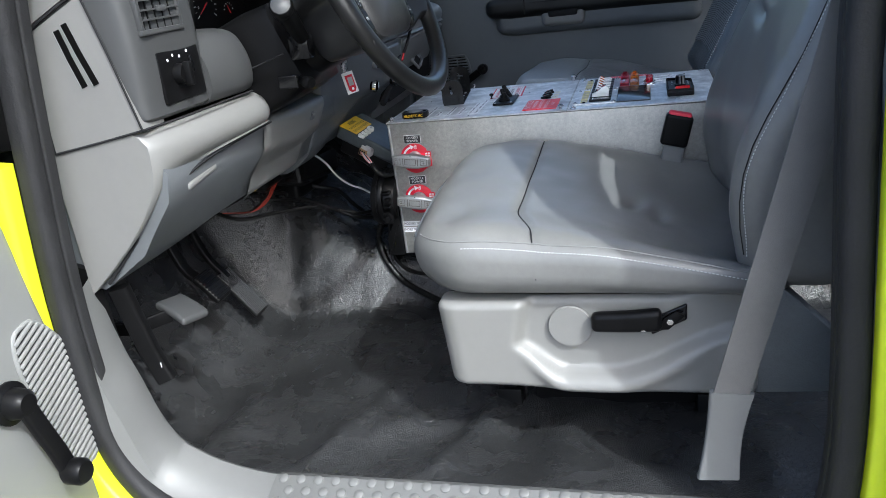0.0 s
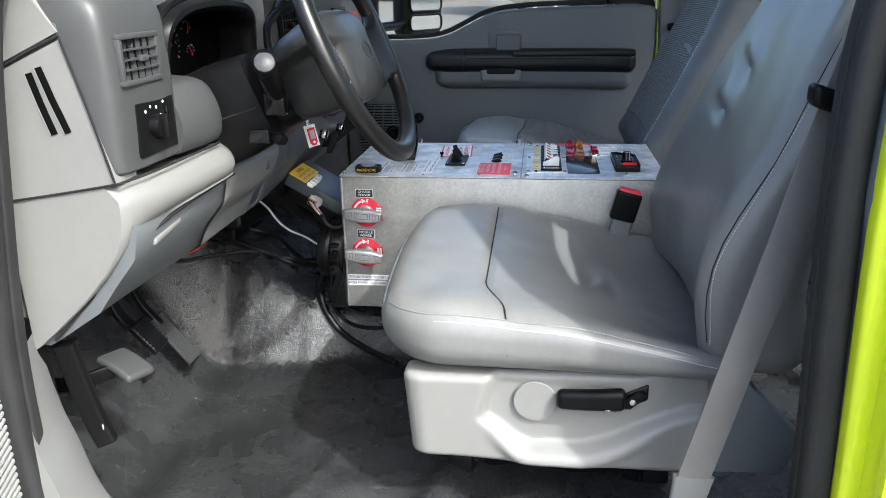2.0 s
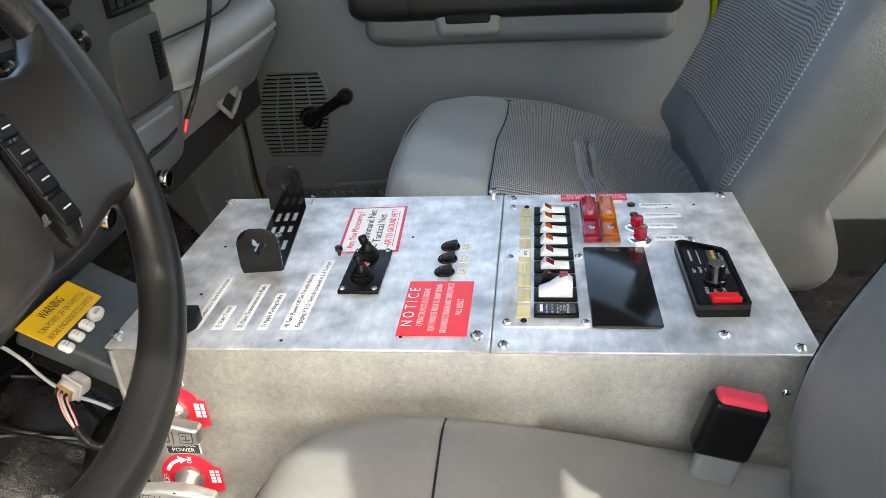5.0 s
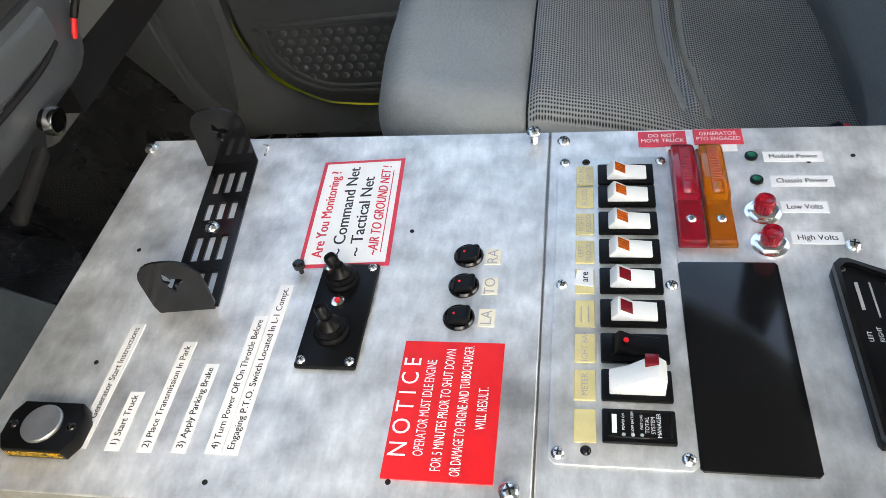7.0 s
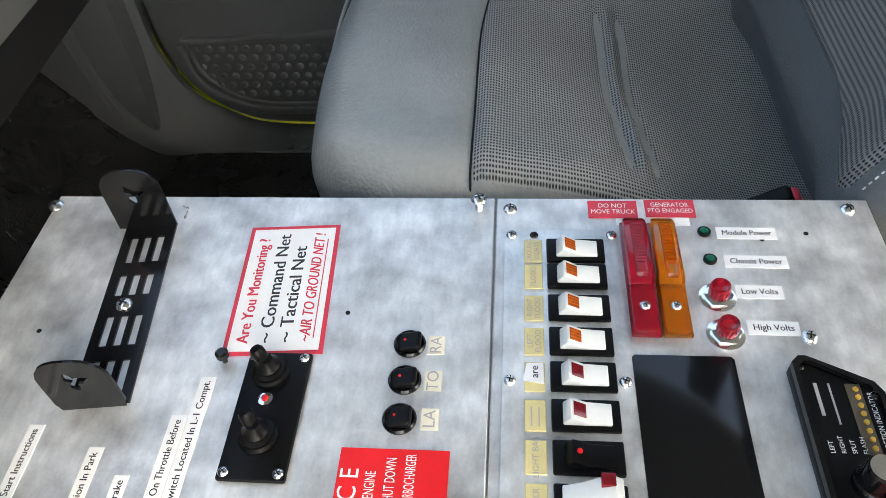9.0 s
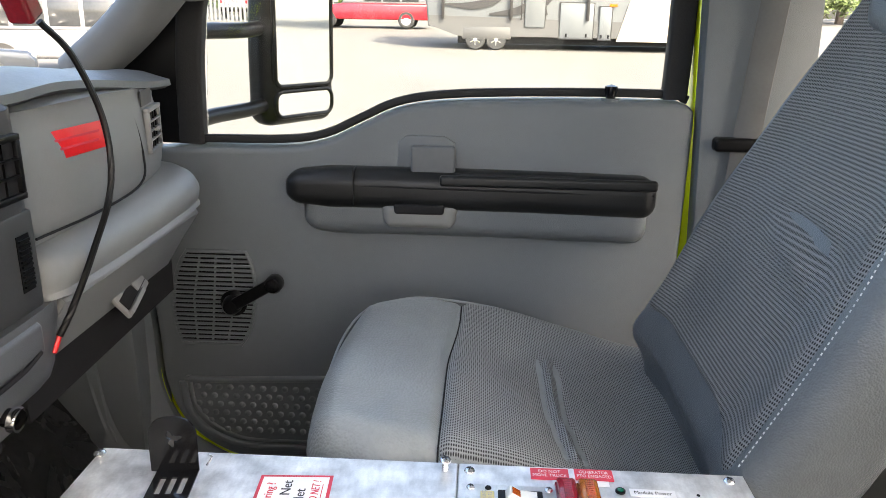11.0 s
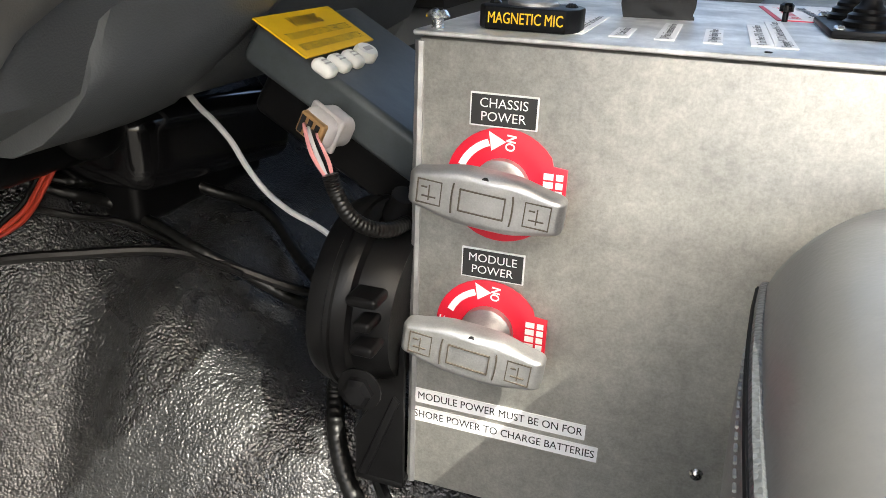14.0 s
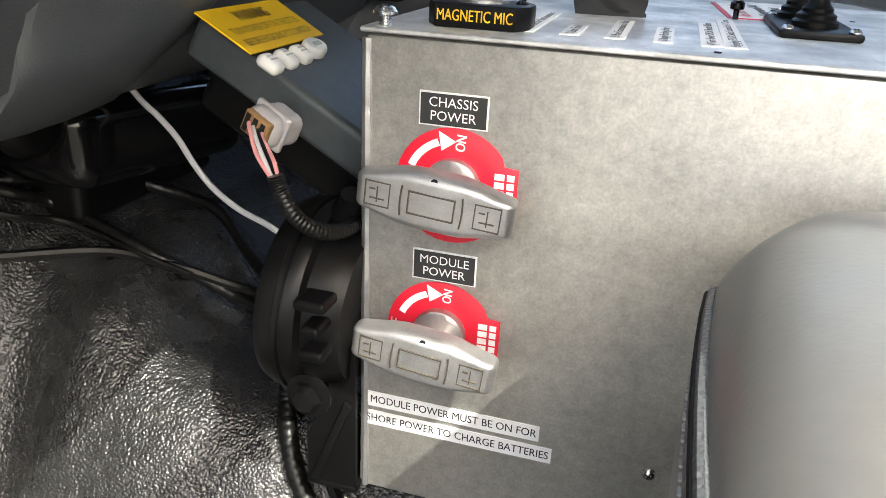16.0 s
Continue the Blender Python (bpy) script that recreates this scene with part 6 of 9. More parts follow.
part("tag_window", slab([(-0.007, -0.006), (0.007, -0.006), (0.007, 0.016), (-0.007, 0.016)], "z", 0.0051, 0.0056), M_CONN, key)
part("tag_hole", lathe(bmesh.new(), [(0, 0.005), (0.0035, 0.005), (0.0035, 0.0056), (0, 0.0056)], Matrix.Translation((0, -0.0145, 0)), 12), M_WHITE, key)
for o in key.children:
    o.matrix_local = km
part("key", boxes(((-0.008, -0.188, 0.692), (-0.004, -0.166, 0.735)), bevel=0.001), M_STEEL, key)

# ---- steering wheel ----
sw = thing("steering_wheel", "worn black leather steering wheel with airbag cover and buttons", "steering wheel")
WM = axes((0.122, -0.298, 0.849), (math.cos(radians(23.4)), 0.0, math.sin(radians(23.4))), (0, 1, 0))
WN = WM.to_3x3() @ Vector((0, 0, 1))
part("rim", sweep(bmesh.new(), [WM @ Vector((0.192 * math.cos(a), 0.192 * math.sin(a), 0)) for a in [2 * math.pi * i / 84 for i in range(84)]], circle(0.0165, 14, 0.0148), up=WN, closed=True), M_WHEEL, sw, "worn black leather rim")


def in_wheel(bm_):
    bmesh.ops.transform(bm_, matrix=WM, verts=bm_.verts)
    return bm_


half = [(0.0, 0.064), (0.05, 0.064), (0.095, 0.056), (0.124, 0.042), (0.130, 0.026), (0.114, 0.014), (0.1015, 0.002), (0.099, -0.030), (0.094, -0.064), (0.080, -0.086), (0.045, -0.092), (0.0, -0.093)]
loop = spline([(x, y, 0) for x, y in half] + [(-x, y, 0) for x, y in half[-2:0:-1]] + [(0.0, 0.064, 0)], 5)[:-1]


def hub_ring(k, z, low=0.0, deep=0.0):
    """The outline of the airbag cover, shrunk by k and bent over at the shoulders."""
    ring = []
    for p in loop:
        x, y = p.x * k, p.y * k - low
        ring.append(Vector((x, y, z - 0.55 * max(0.0, abs(x) - 0.05) ** 1.6 - 1.6 * max(0.0, y) ** 2 - deep * smooth01(0.0, -0.09, y))))
    return ring


hub = part("airbag_cover", in_wheel(loft([hub_ring(*q) for q in ((0.55, -0.135, 0.006), (0.78, -0.118, 0.006), (0.90, -0.085, 0.003), (0.96, -0.050), (0.99, -0.030), (1.0, -0.018), (0.995, -0.012), (0.975, -0.0075), (0.955, -0.0068), (0.93, -0.003), (0.86, 0.003), (0.70, 0.0085), (0.45, 0.0118), (0.2, 0.0130), (0.04, 0.0132))])), M_HUB, sw, "black grained airbag cover with an oval badge")


def spoke_ring(sd, u, v0, v1, z, th):
    return [Vector((sd * u, (v0 + v1) / 2 + (y if sd > 0 else -y), z + x)) for x, y in rrect(th, v1 - v0, min(th, v1 - v0) * 0.42, 4)]


for sd in (-1, 1):
    part("spoke", in_wheel(loft([spoke_ring(sd, *q) for q in ((0.070, -0.088, 0.030, -0.040, 0.024), (0.096, -0.092, 0.034, -0.030, 0.024), (0.116, -0.090, 0.032, -0.0225, 0.024), (0.132, -0.084, 0.026, -0.0165, 0.024), (0.146, -0.078, 0.022, -0.010, 0.025), (0.160, -0.080, 0.026, -0.005, 0.026), (0.172, -0.090, 0.040, -0.001, 0.026), (0.181, -0.100, 0.060, 0.0, 0.024), (0.186, -0.085, 0.068, 0.0, 0.018))])), M_WHEEL, sw)
    sx = 0.1125
    zs = -0.0115
    bp = part("button_strip", in_wheel(loft([spoke_ring(sd, u, v0, v1, zs - dz, 0.010) for u, v0, v1, dz in ((sx - 0.0115, -0.078, 0.000, 0.0), (sx - 0.009, -0.084, 0.006, 0.0), (sx, -0.080, 0.010, 0.0), (sx + 0.009, -0.068, 0.006, 0.001), (sx + 0.0125, -0.054, -0.004, 0.003))])), M_BLACK_G, sw, "black cruise control button strip")
    part("strip_border", in_wheel(sweep(bmesh.new(), spline([(sd * (sx - 0.008), 0.008, zs + 0.004), (sd * (sx + 0.003), 0.012, zs + 0.003), (sd * (sx + 0.012), 0.004, zs + 0.002), (sd * (sx + 0.0145), -0.025, zs + 0.001), (sd * (sx + 0.0115), -0.060, zs + 0.002), (sd * (sx + 0.003), -0.076, zs + 0.003)], 6), circle(0.0009, 6), up=(0, 0, 1))), M_DASH, bp, "worn pale edge of the button strip")
    for k, (v0, v1) in enumerate(((-0.013, 0.006), (-0.036, -0.015), (-0.072, -0.039)) if sd < 0 else ((-0.010, 0.005), (-0.028, -0.012), (-0.048, -0.030), (-0.070, -0.050))):
        part("button", in_wheel(soft((0.0185, v1 - v0, 0.005), 0.002, (2, 3, 1), None, (sd * (sx - 0.001), (v0 + v1) / 2, zs + 0.0042))), M_BLACK, bp)
        if sd < 0 and k < 2:
            for p in range(5):
                part("mark", in_wheel(lathe(bmesh.new(), [(0, 0), (0.0009, 0), (0.0009, 0.0004), (0, 0.0004)], Matrix.Translation((sd * sx + 0.005 * math.cos(p * 1.26), (v0 + v1) / 2 + 0.006 * math.sin(p * 1.26), zs + 0.0066)), 6)), M_WHITE, bp)
        elif sd > 0:
            part("mark", in_wheel(boxes(((sd * sx - 0.004, (v0 + v1) / 2 - 0.0005, zs + 0.0066), (sd * sx + 0.004, (v0 + v1) / 2 + 0.0005, zs + 0.0070)))), M_GREY_INK, bp)
    if sd < 0:
        words("OFF", 0.0050, WM @ Matrix.Translation((sd * sx, -0.054, zs + 0.0069)), M_WHITE, bp, align="CENTER")
bd = part("badge", in_wheel(lathe(bmesh.new(), [(0, 0.0006), (0.0180, 0.0006), (0.0190, 0.0018), (0.0205, 0.0024), (0.0225, 0.0016), (0.0230, -0.002)], Matrix.Translation((0.002, -0.016, 0.0118)) @ Matrix.Diagonal((1, 0.62, 1, 1)), 36)), M_HUB, hub, "plain oval badge, worn")
part("badge_relief", in_wheel(soft((0.022, 0.008, 0.002), 0.0008, (6, 3, 1), lambda p: Vector((p.x, p.y + 0.002 * math.sin(p.x * 500), p.z)), (0.002, -0.016, 0.0126))), M_FASCIA, bd)
part("cover_back", in_wheel(soft((0.15, 0.12, 0.06), 0.025, (6, 6, 2), None, (0, -0.015, -0.075))), M_BLACK, sw)
for x, y, z in ((-0.040, -0.034, 0.0098), (-0.022, 0.026, 0.0098), (0.052, -0.004, 0.0088), (0.082, -0.058, 0.0030)):
    part("scuff", in_wheel(slab([(x - 0.0040, y - 0.003), (x + 0.003, y - 0.0022), (x + 0.0005, y - 0.0012), (x + 0.002, y + 0.003), (x + 0.0008, y + 0.003), (x - 0.0015, y - 0.0012)], "z", z - 0.002, z + 0.0006)), M_FASCIA, hub)

# ---- pedals ----
bp = thing("brake_pedal", "worn black brake pedal on a steel arm", "pedal")
q = soft((0.075, 0.055, 0.014), 0.006, (4, 3, 1), lambda p: Vector((p.x, p.y, p.z - 2.2 * p.x * p.x)))
bmesh.ops.transform(q, matrix=Matrix.Translation((-0.222, -0.545, 0.372)) @ Matrix.Rotation(radians(18), 4, "Y") @ Matrix.Rotation(radians(-20), 4, "Z"), verts=q.verts)
part("pad", q, M_FASCIA, bp, "worn grey pad")
part("arm", sweep(bmesh.new(), spline([(-0.235, -0.56, 0.367), (-0.30, -0.60, 0.36), (-0.38, -0.615, 0.39), (-0.44, -0.62, 0.5)], 5), rrect(0.010, 0.024, 0.003), up=(0, 0, 1)), M_BLACK, bp)
pk = thing("parking_brake_pedal", "black ribbed rubber pedal under the dash", "pedal")
q = soft((0.07, 0.05, 0.014), 0.005, (6, 4, 1), None)
bmesh.ops.transform(q, matrix=Matrix.Translation((-0.305, -0.33, 0.315)) @ Matrix.Rotation(radians(48), 4, "Y"), verts=q.verts)
part("pad", q, M_BLACK, pk)
for i in range(8):
    q = boxes(((-0.030 + 0.008 * i, -0.024, 0.006), (-0.026 + 0.008 * i, 0.024, 0.010)))
    bmesh.ops.transform(q, matrix=Matrix.Translation((-0.305, -0.33, 0.315)) @ Matrix.Rotation(radians(48), 4, "Y"), verts=q.verts)
    part("rib", q, M_BLACK, pk)
part("arm", sweep(bmesh.new(), spline([(-0.31, -0.33, 0.32), (-0.36, -0.33, 0.36), (-0.40, -0.33, 0.5)], 4), rrect(0.012, 0.025, 0.003), up=(0, 1, 0)), M_BLACK, pk)
ac = thing("accelerator_pedal", "black ribbed accelerator pedal", "pedal")
AM = Matrix.Translation((-0.335, -0.185, 0.235)) @ Matrix.Rotation(radians(52), 4, "Y")
q = soft((0.13, 0.05, 0.012), 0.005, (6, 3, 1), None)
bmesh.ops.transform(q, matrix=AM, verts=q.verts)
part("pad", q, M_BLACK, ac)
for i in range(10):
    q = boxes(((-0.060, -0.023 + 0.0048 * i, 0.005), (0.060, -0.0208 + 0.0048 * i, 0.0078)))
    bmesh.ops.transform(q, matrix=AM, verts=q.verts)
    part("rib", q, M_FASCIA, ac)
part("arm", sweep(bmesh.new(), spline([(-0.36, -0.185, 0.27), (-0.40, -0.19, 0.33), (-0.43, -0.2, 0.45)], 4), rrect(0.012, 0.018, 0.003), up=(0, 1, 0)), M_BLACK, ac)
hr = thing("hood_release", "black plastic release handle on the kick panel", "release handle")
part("handle", sweep(bmesh.new(), spline([(-0.242, -0.652, 0.46), (-0.236, -0.646, 0.40), (-0.225, -0.642, 0.335), (-0.212, -0.64, 0.29)], 5), rrect(0.022, 0.030, 0.006), up=(1, 0.3, 0)), M_BLACK, hr)
part("mark", boxes(((-0.209, -0.650, 0.318), (-0.2085, -0.636, 0.326))), M_WHITE, hr)

# ---- console box ----
ZT, CX1, CY1 = 0.553, 0.690, 0.362
con = thing("console_box", "welded bare aluminium console box between the front seats", "console")
part("body", boxes(((0, 0, 0.245), (CX1, CY1, ZT - 0.004)), bevel=0.003), M_ALU, con, "dull mill-finish aluminium sides")
part("top_plate", boxes(((-0.002, -0.002, ZT - 0.003), (0.3890, CY1 + 0.002, ZT)), bevel=0.0008, segs=1), M_ALU_TOP, con, "sanded aluminium plate")
part("top_plate", boxes(((0.3905, -0.002, ZT - 0.003), (CX1 + 0.002, CY1 + 0.002, ZT)), bevel=0.0008, segs=1), M_ALU_TOP, con, "sanded aluminium plate")
bm = sweep(bmesh.new(), [Vector((0.0015, 0.0015, 0.246 + 0.0010 * i)) for i in range(302)], circle(0.0034, 8), up=(0, 1, 0), scale=lambda t: 0.97 + 0.05 * abs(math.sin(t * 301 * 0.31)) + 0.07 * math.sin(t * 47) * math.sin(t * 31))
part("weld_bead", bm, M_CAST, con, "rippled weld bead")
part("foot", boxes(((0.05, 0.04, FLOOR - 0.02), (0.64, 0.32, 0.247))), M_BLACK, con)


def screw(x, y, z=ZT, r=0.0062, lift=0.0, m=None, material=None, parent=None):
    """Pan-head screw with a cross slot; lifted ones show the thread."""
    m = m or Matrix.Translation((x, y, z))
    p = parent or con
    s = part("screw", lathe(bmesh.new(), [(r * 0.45, -0.001), (r * 0.45, lift), (r, lift), (r * 1.02, lift + r * 0.18), (r * 0.75, lift + r * 0.55), (r * 0.3, lift + r * 0.68), (0, lift + r * 0.7)], m, 16), material or M_STEEL, p)
    a = 0.6 + x * 37
    sl = Matrix.Rotation(a, 4, "Z")
    bm_ = boxes(((-r * 0.55, -r * 0.10, lift + r * 0.5), (r * 0.55, r * 0.10, lift + r * 0.72)), ((-r * 0.10, -r * 0.55, lift + r * 0.505), (r * 0.10, r * 0.55, lift + r * 0.715)), m=m @ sl)
    part("slot", bm_, M_SEAM, s)
    if lift > 0.004:
        part("thread", sweep(bmesh.new(), [m @ Vector((0, 0, lift * i / 16)) for i in range(17)], circle(r * 0.5, 8), up=(1, 0, 0), scale=lambda t: 1.0 + 0.14 * math.sin(t * 25)), M_STEEL, s)
    return s


for x, y, lift in ((0.008, 0.010, 0.006), (0.003, 0.347, 0.003), (0.376, 0.350, 0.011), (0.376, 0.016, 0.005), (0.402, 0.350, 0), (0.402, 0.008, 0), (0.673, 0.008, 0), (0.674, 0.352, 0), (0.610, 0.028, 0), (0.613, 0.224, 0)):
    screw(x, y, lift=lift, r=0.0066 if lift else 0.0058)
for x, z in ((0.665, 0.509), (0.185, 0.307)):
    screw(x, z, r=0.0042, m=axes((x, -0.0005, z), (0, -1, 0)))
for x, y in ((0.281, 0.238), (0.045, 0.215), (0.06, 0.10), (0.18, 0.012), (0.635, 0.325), (0.60, 0.318), (0.30, 0.02)):
    part("drill_hole", lathe(bmesh.new(), [(0, 0.0003), (0.0015, 0.0003), (0.0019, 0.0005), (0.0019, -0.001)], Matrix.Translation((x, y, ZT)), 10), M_SEAM, con)


def along_y(x, y, z=ZT):
    """Lettering that reads from the driver's side across the box."""
    return Matrix.Translation((x, y, z)) @ Matrix.Rotation(radians(90), 4, "Z")


def along_x(x, y, z=ZT):
    return Matrix.Translation((x, y, z))


def sticker(name, label, x0, x1, y0, y1, material, t=0.0006, z=ZT, turn=0.0):
    s = thing(name, label, "label", group="console labels")
    bm_ = boxes(((x0, y0, z), (x1, y1, z + t)))
    if turn:
        c = Vector(((x0 + x1) / 2, (y0 + y1) / 2, 0))
        bmesh.ops.transform(bm_, matrix=Matrix.Translation(c) @ Matrix.Rotation(radians(turn), 4, "Z") @ Matrix.Translation(-c), verts=bm_.verts)
    part("backing", bm_, material, s)
    return s


# printed strips
for x0, x1, y0, y1, txt in ((0.0745, 0.0855, 0.030, 0.136, "P.T.O. Generator Start Instructions"), (0.0995, 0.110, 0.030, 0.076, "1) Start Truck"), (0.1235, 0.134, 0.030, 0.121, "2) Place Transmission In Park"),
                            (0.1485, 0.1585, 0.031, 0.102, "3) Apply Parking Brake"), (0.1725, 0.1840, 0.032, 0.147, "4) Turn Power Off On Throttle Before"), (0.1845, 0.1955, 0.032, 0.178, "Engaging P.T.O. Switch Located In L-1 Compt.")):
    s = sticker("instruction_label", "narrow white label with black printed instructions", x0, x1, y0, y1, M_WHITE)
    words(txt, 0.0052, along_y((x0 + x1) / 2, y0 + 0.003, ZT + 0.0008), M_INK, s, width=(y1 - y0 - 0.007), bold=0.0001)
# monitoring sign
s = sticker("monitoring_label", "white label with red border and red and black lettering", 0.1895, 0.2645, 0.198, 0.328, M_PRINT_R)
part("field", boxes(((0.1930, 0.2015, ZT + 0.0005), (0.2610, 0.3245, ZT + 0.0009))), M_WHITE, s)
words("Are You Monitoring ?", 0.0092, along_y(0.2035, 0.208, ZT + 0.0011), M_PRINT_R, s, width=0.106, bold=0.00035)
words("~ Command Net", 0.0105, along_y(0.2200, 0.208, ZT + 0.0011), M_INK, s, width=0.110, bold=0.0003)
words("~ Tactical Net", 0.0105, along_y(0.2350, 0.208, ZT + 0.0011), M_INK, s, width=0.096, bold=0.0003)
words("~AIR TO GROUND NET !", 0.0088, along_y(0.2495, 0.208, ZT + 0.0011), M_PRINT_R, s, width=0.110, bold=0.00035, shear=0.25)
part("underline", boxes(((0.2555, 0.212, ZT + 0.0009), (0.2563, 0.312, ZT + 0.0011))), M_PRINT_R, s)
for o in s.children:
    o.data.transform(Matrix.Translation((0.227, 0.263, 0)) @ Matrix.Rotation(radians(3.4), 4, "Z") @ Matrix.Translation((-0.227, -0.263, 0)))
# notice
s = sticker("notice_sign", "red plastic sign with engraved white notice", 0.2945, 0.3655, 0.022, 0.127, M_RED, t=0.0014)
for i, (t, h, w) in enumerate((("N O T I C E", 0.0125, 0.075), ("OPERATOR MUST IDLE ENGINE", 0.0070, 0.073), ("FOR 5 MINUTES PRIOR TO SHUT DOWN", 0.0070, 0.092), ("OR DAMAGE TO ENGINE AND TURBOCHARGER", 0.0070, 0.098), ("WILL RESULT.", 0.0070, 0.032))):
    words(t, h, along_y((0.3030, 0.3165, 0.3290, 0.3415, 0.3545)[i], 0.0745, ZT + 0.0017), M_WHITE, s, align="CENTER", width=w)


def bent_plate(y, h, x0, x1, sgn):
    """Upright bracket ear with rounded top corners and a ragged hole."""
    n_ = 28
    cx, w = (x0 + x1) / 2, (x1 - x0)
    outer, inner = [], []
    for i in range(n_):
        a = 2 * math.pi * i / n_
        c, s_ = math.cos(a), math.sin(a)
        k = min(w / 2 / max(abs(c), 1e-6), h / 2 / max(abs(s_), 1e-6))
        ox, oz = c * k, s_ * k
        if oz > h / 2 - 0.02 and abs(ox) > w / 2 - 0.02:
            q = Vector((abs(ox) - (w / 2 - 0.02), oz - (h / 2 - 0.02)))
            q = q.normalized() * min(q.length, 0.02)
            ox, oz = math.copysign(w / 2 - 0.02 + q.x, ox), h / 2 - 0.02 + q.y
        outer.append((cx + ox, ZT + h / 2 + oz))
        rr = 0.0060 + 0.0030 * math.sin(3 * a + 1) + 0.0012 * math.sin(7 * a)
        inner.append((cx + c * rr, ZT + h * 0.60 + s_ * rr * 1.2))
    rings = [[Vector((x, yy, z)) for x, z in ring] for ring, yy in ((outer, y), (inner, y), (inner, y + 0.002), (outer, y + 0.002))]
    bm_ = loft(rings + [rings[0]], caps=False)
    bmesh.ops.remove_doubles(bm_, verts=bm_.verts, dist=1e-6)
    return bm_


br = thing("radio_bracket", "empty black slotted steel radio bracket screwed to the console", "bracket")
part("ear", bent_plate(0.150, 0.056, 0.080, 0.129, -1), M_BLACK_G, br)
part("ear", bent_plate(0.326, 0.064, 0.080, 0.129, 1), M_BLACK_G, br)
xs_ = [0.086, 0.0935, 0.0995, 0.1045, 0.1105, 0.1155, 0.1215, 0.129]
bars = [((xs_[i], 0.152, ZT), (xs_[i + 1], 0.328, ZT + 0.002)) for i in range(0, 8, 2)]
for k in range(5):
    yy = 0.152 + 0.0415 * k
    bars += [((xs_[i], yy - (0 if k == 0 else 0.005), ZT + 0.00001), (xs_[i + 1], min(0.328, yy + 0.008), ZT + 0.00201)) for i in range(1, 6, 2)]
bars.append(((0.0935, 0.230, ZT + 0.00002), (0.1215, 0.250, ZT + 0.00202)))
part("slotted_base", boxes(*bars), M_BLACK_G, br)
screw(0.1045, 0.240, ZT + 0.002, 0.0062, parent=br)
part("flange_clip", cable([(0.136, 0.330, ZT + 0.004), (0.141, 0.333, ZT + 0.012), (0.137, 0.335, ZT + 0.014)], 0.0012, 4, 5), M_STEEL, br)

for o in br.children:
    o.data.transform(Matrix.Translation((0.1045, 0.240, 0)) @ Matrix.Rotation(radians(6.8), 4, "Z") @ Matrix.Translation((-0.1045, -0.240, 0)))

# magnetic holder for the hand microphone
mg = thing("mic_holder", "black magnetic microphone holder with a round steel face", "microphone holder")
part("base", slab([(0.032, 0.021), (0.077, 0.021), (0.083, 0.031), (0.083, 0.048), (0.077, 0.058), (0.032, 0.058), (0.026, 0.048), (0.026, 0.031)], "z", ZT, ZT + 0.013, 0.0015), M_BLACK, mg)
part("magnet", lathe(bmesh.new(), [(0, 0.0155), (0.0135, 0.0155), (0.0145, 0.0145), (0.0145, 0.012)], Matrix.Translation((0.0545, 0.0400, ZT)), 28), M_CAST, mg, "dull round magnet")
for x in (0.0325, 0.0765):
    screw(x, 0.0395, ZT + 0.0125, 0.0036, material=M_BLACK_G, parent=mg)
words("MAGNETIC MIC", 0.0062, Matrix.Translation((0.0545, 0.0206, ZT + 0.0065)) @ Matrix.Rotation(radians(90), 4, "X"), M_YLABEL, mg, align="CENTER", width=0.042, bold=0.0001)

# toggle switch plate
tp = thing("toggle_switch_plate", "black plate with two rubber-booted toggle switches and a lamp", "switch plate")
part("plate", boxes(((0.2165, 0.100, ZT), (0.2625, 0.198, ZT + 0.005)), bevel=0.002), M_BLACK, tp)
for x, y in ((0.2215, 0.105), (0.2575, 0.105), (0.2215, 0.193), (0.2575, 0.193)):
    screw(x, y, ZT + 0.005, 0.0036, parent=tp)
for x, y, d in ((0.239, 0.130, (-0.25, 0.25, 1)), (0.236, 0.180, (-0.35, 0.15, 1))):
    sw_ = part("toggle", lathe(bmesh.new(), [(0.0135, 0), (0.0135, 0.003), (0.0115, 0.0045), (0.0115, 0.007), (0.009, 0.0085), (0.009, 0.0105), (0.0065, 0.013), (0.0045, 0.018), (0.0, 0.019)], Matrix.Translation((x, y, ZT + 0.005)), 22), M_BLACK, tp)
    part("lever", lathe(bmesh.new(), [(0.0040, 0), (0.0040, 0.006), (0.0052, 0.009), (0.0052, 0.016), (0.004, 0.018), (0, 0.0185)], axes((x, y, ZT + 0.014), d), 14), M_BLACK, sw_)
lp = part("lamp", lathe(bmesh.new(), [(0.0052, 0), (0.0052, 0.0015), (0.0032, 0.002), (0.0, 0.002)], Matrix.Translation((0.237, 0.1585, ZT + 0.005)), 16), M_CHROME, tp)
part("lens", lathe(bmesh.new(), [(0.0026, 0.0015), (0.0022, 0.0035), (0, 0.0042)], Matrix.Translation((0.237, 0.1585, ZT + 0.005)), 12), M_RED, lp)
kb = thing("knurled_stud", "small black knurled stud standing on the console", "stud")
part("head", lathe(bmesh.new(), [(0.002, 0), (0.002, 0.006), (0.0048, 0.007), (0.0048, 0.011), (0.003, 0.0125), (0, 0.0125)], Matrix.Translation((0.198, 0.192, ZT)), 14), M_BLACK_G, kb)

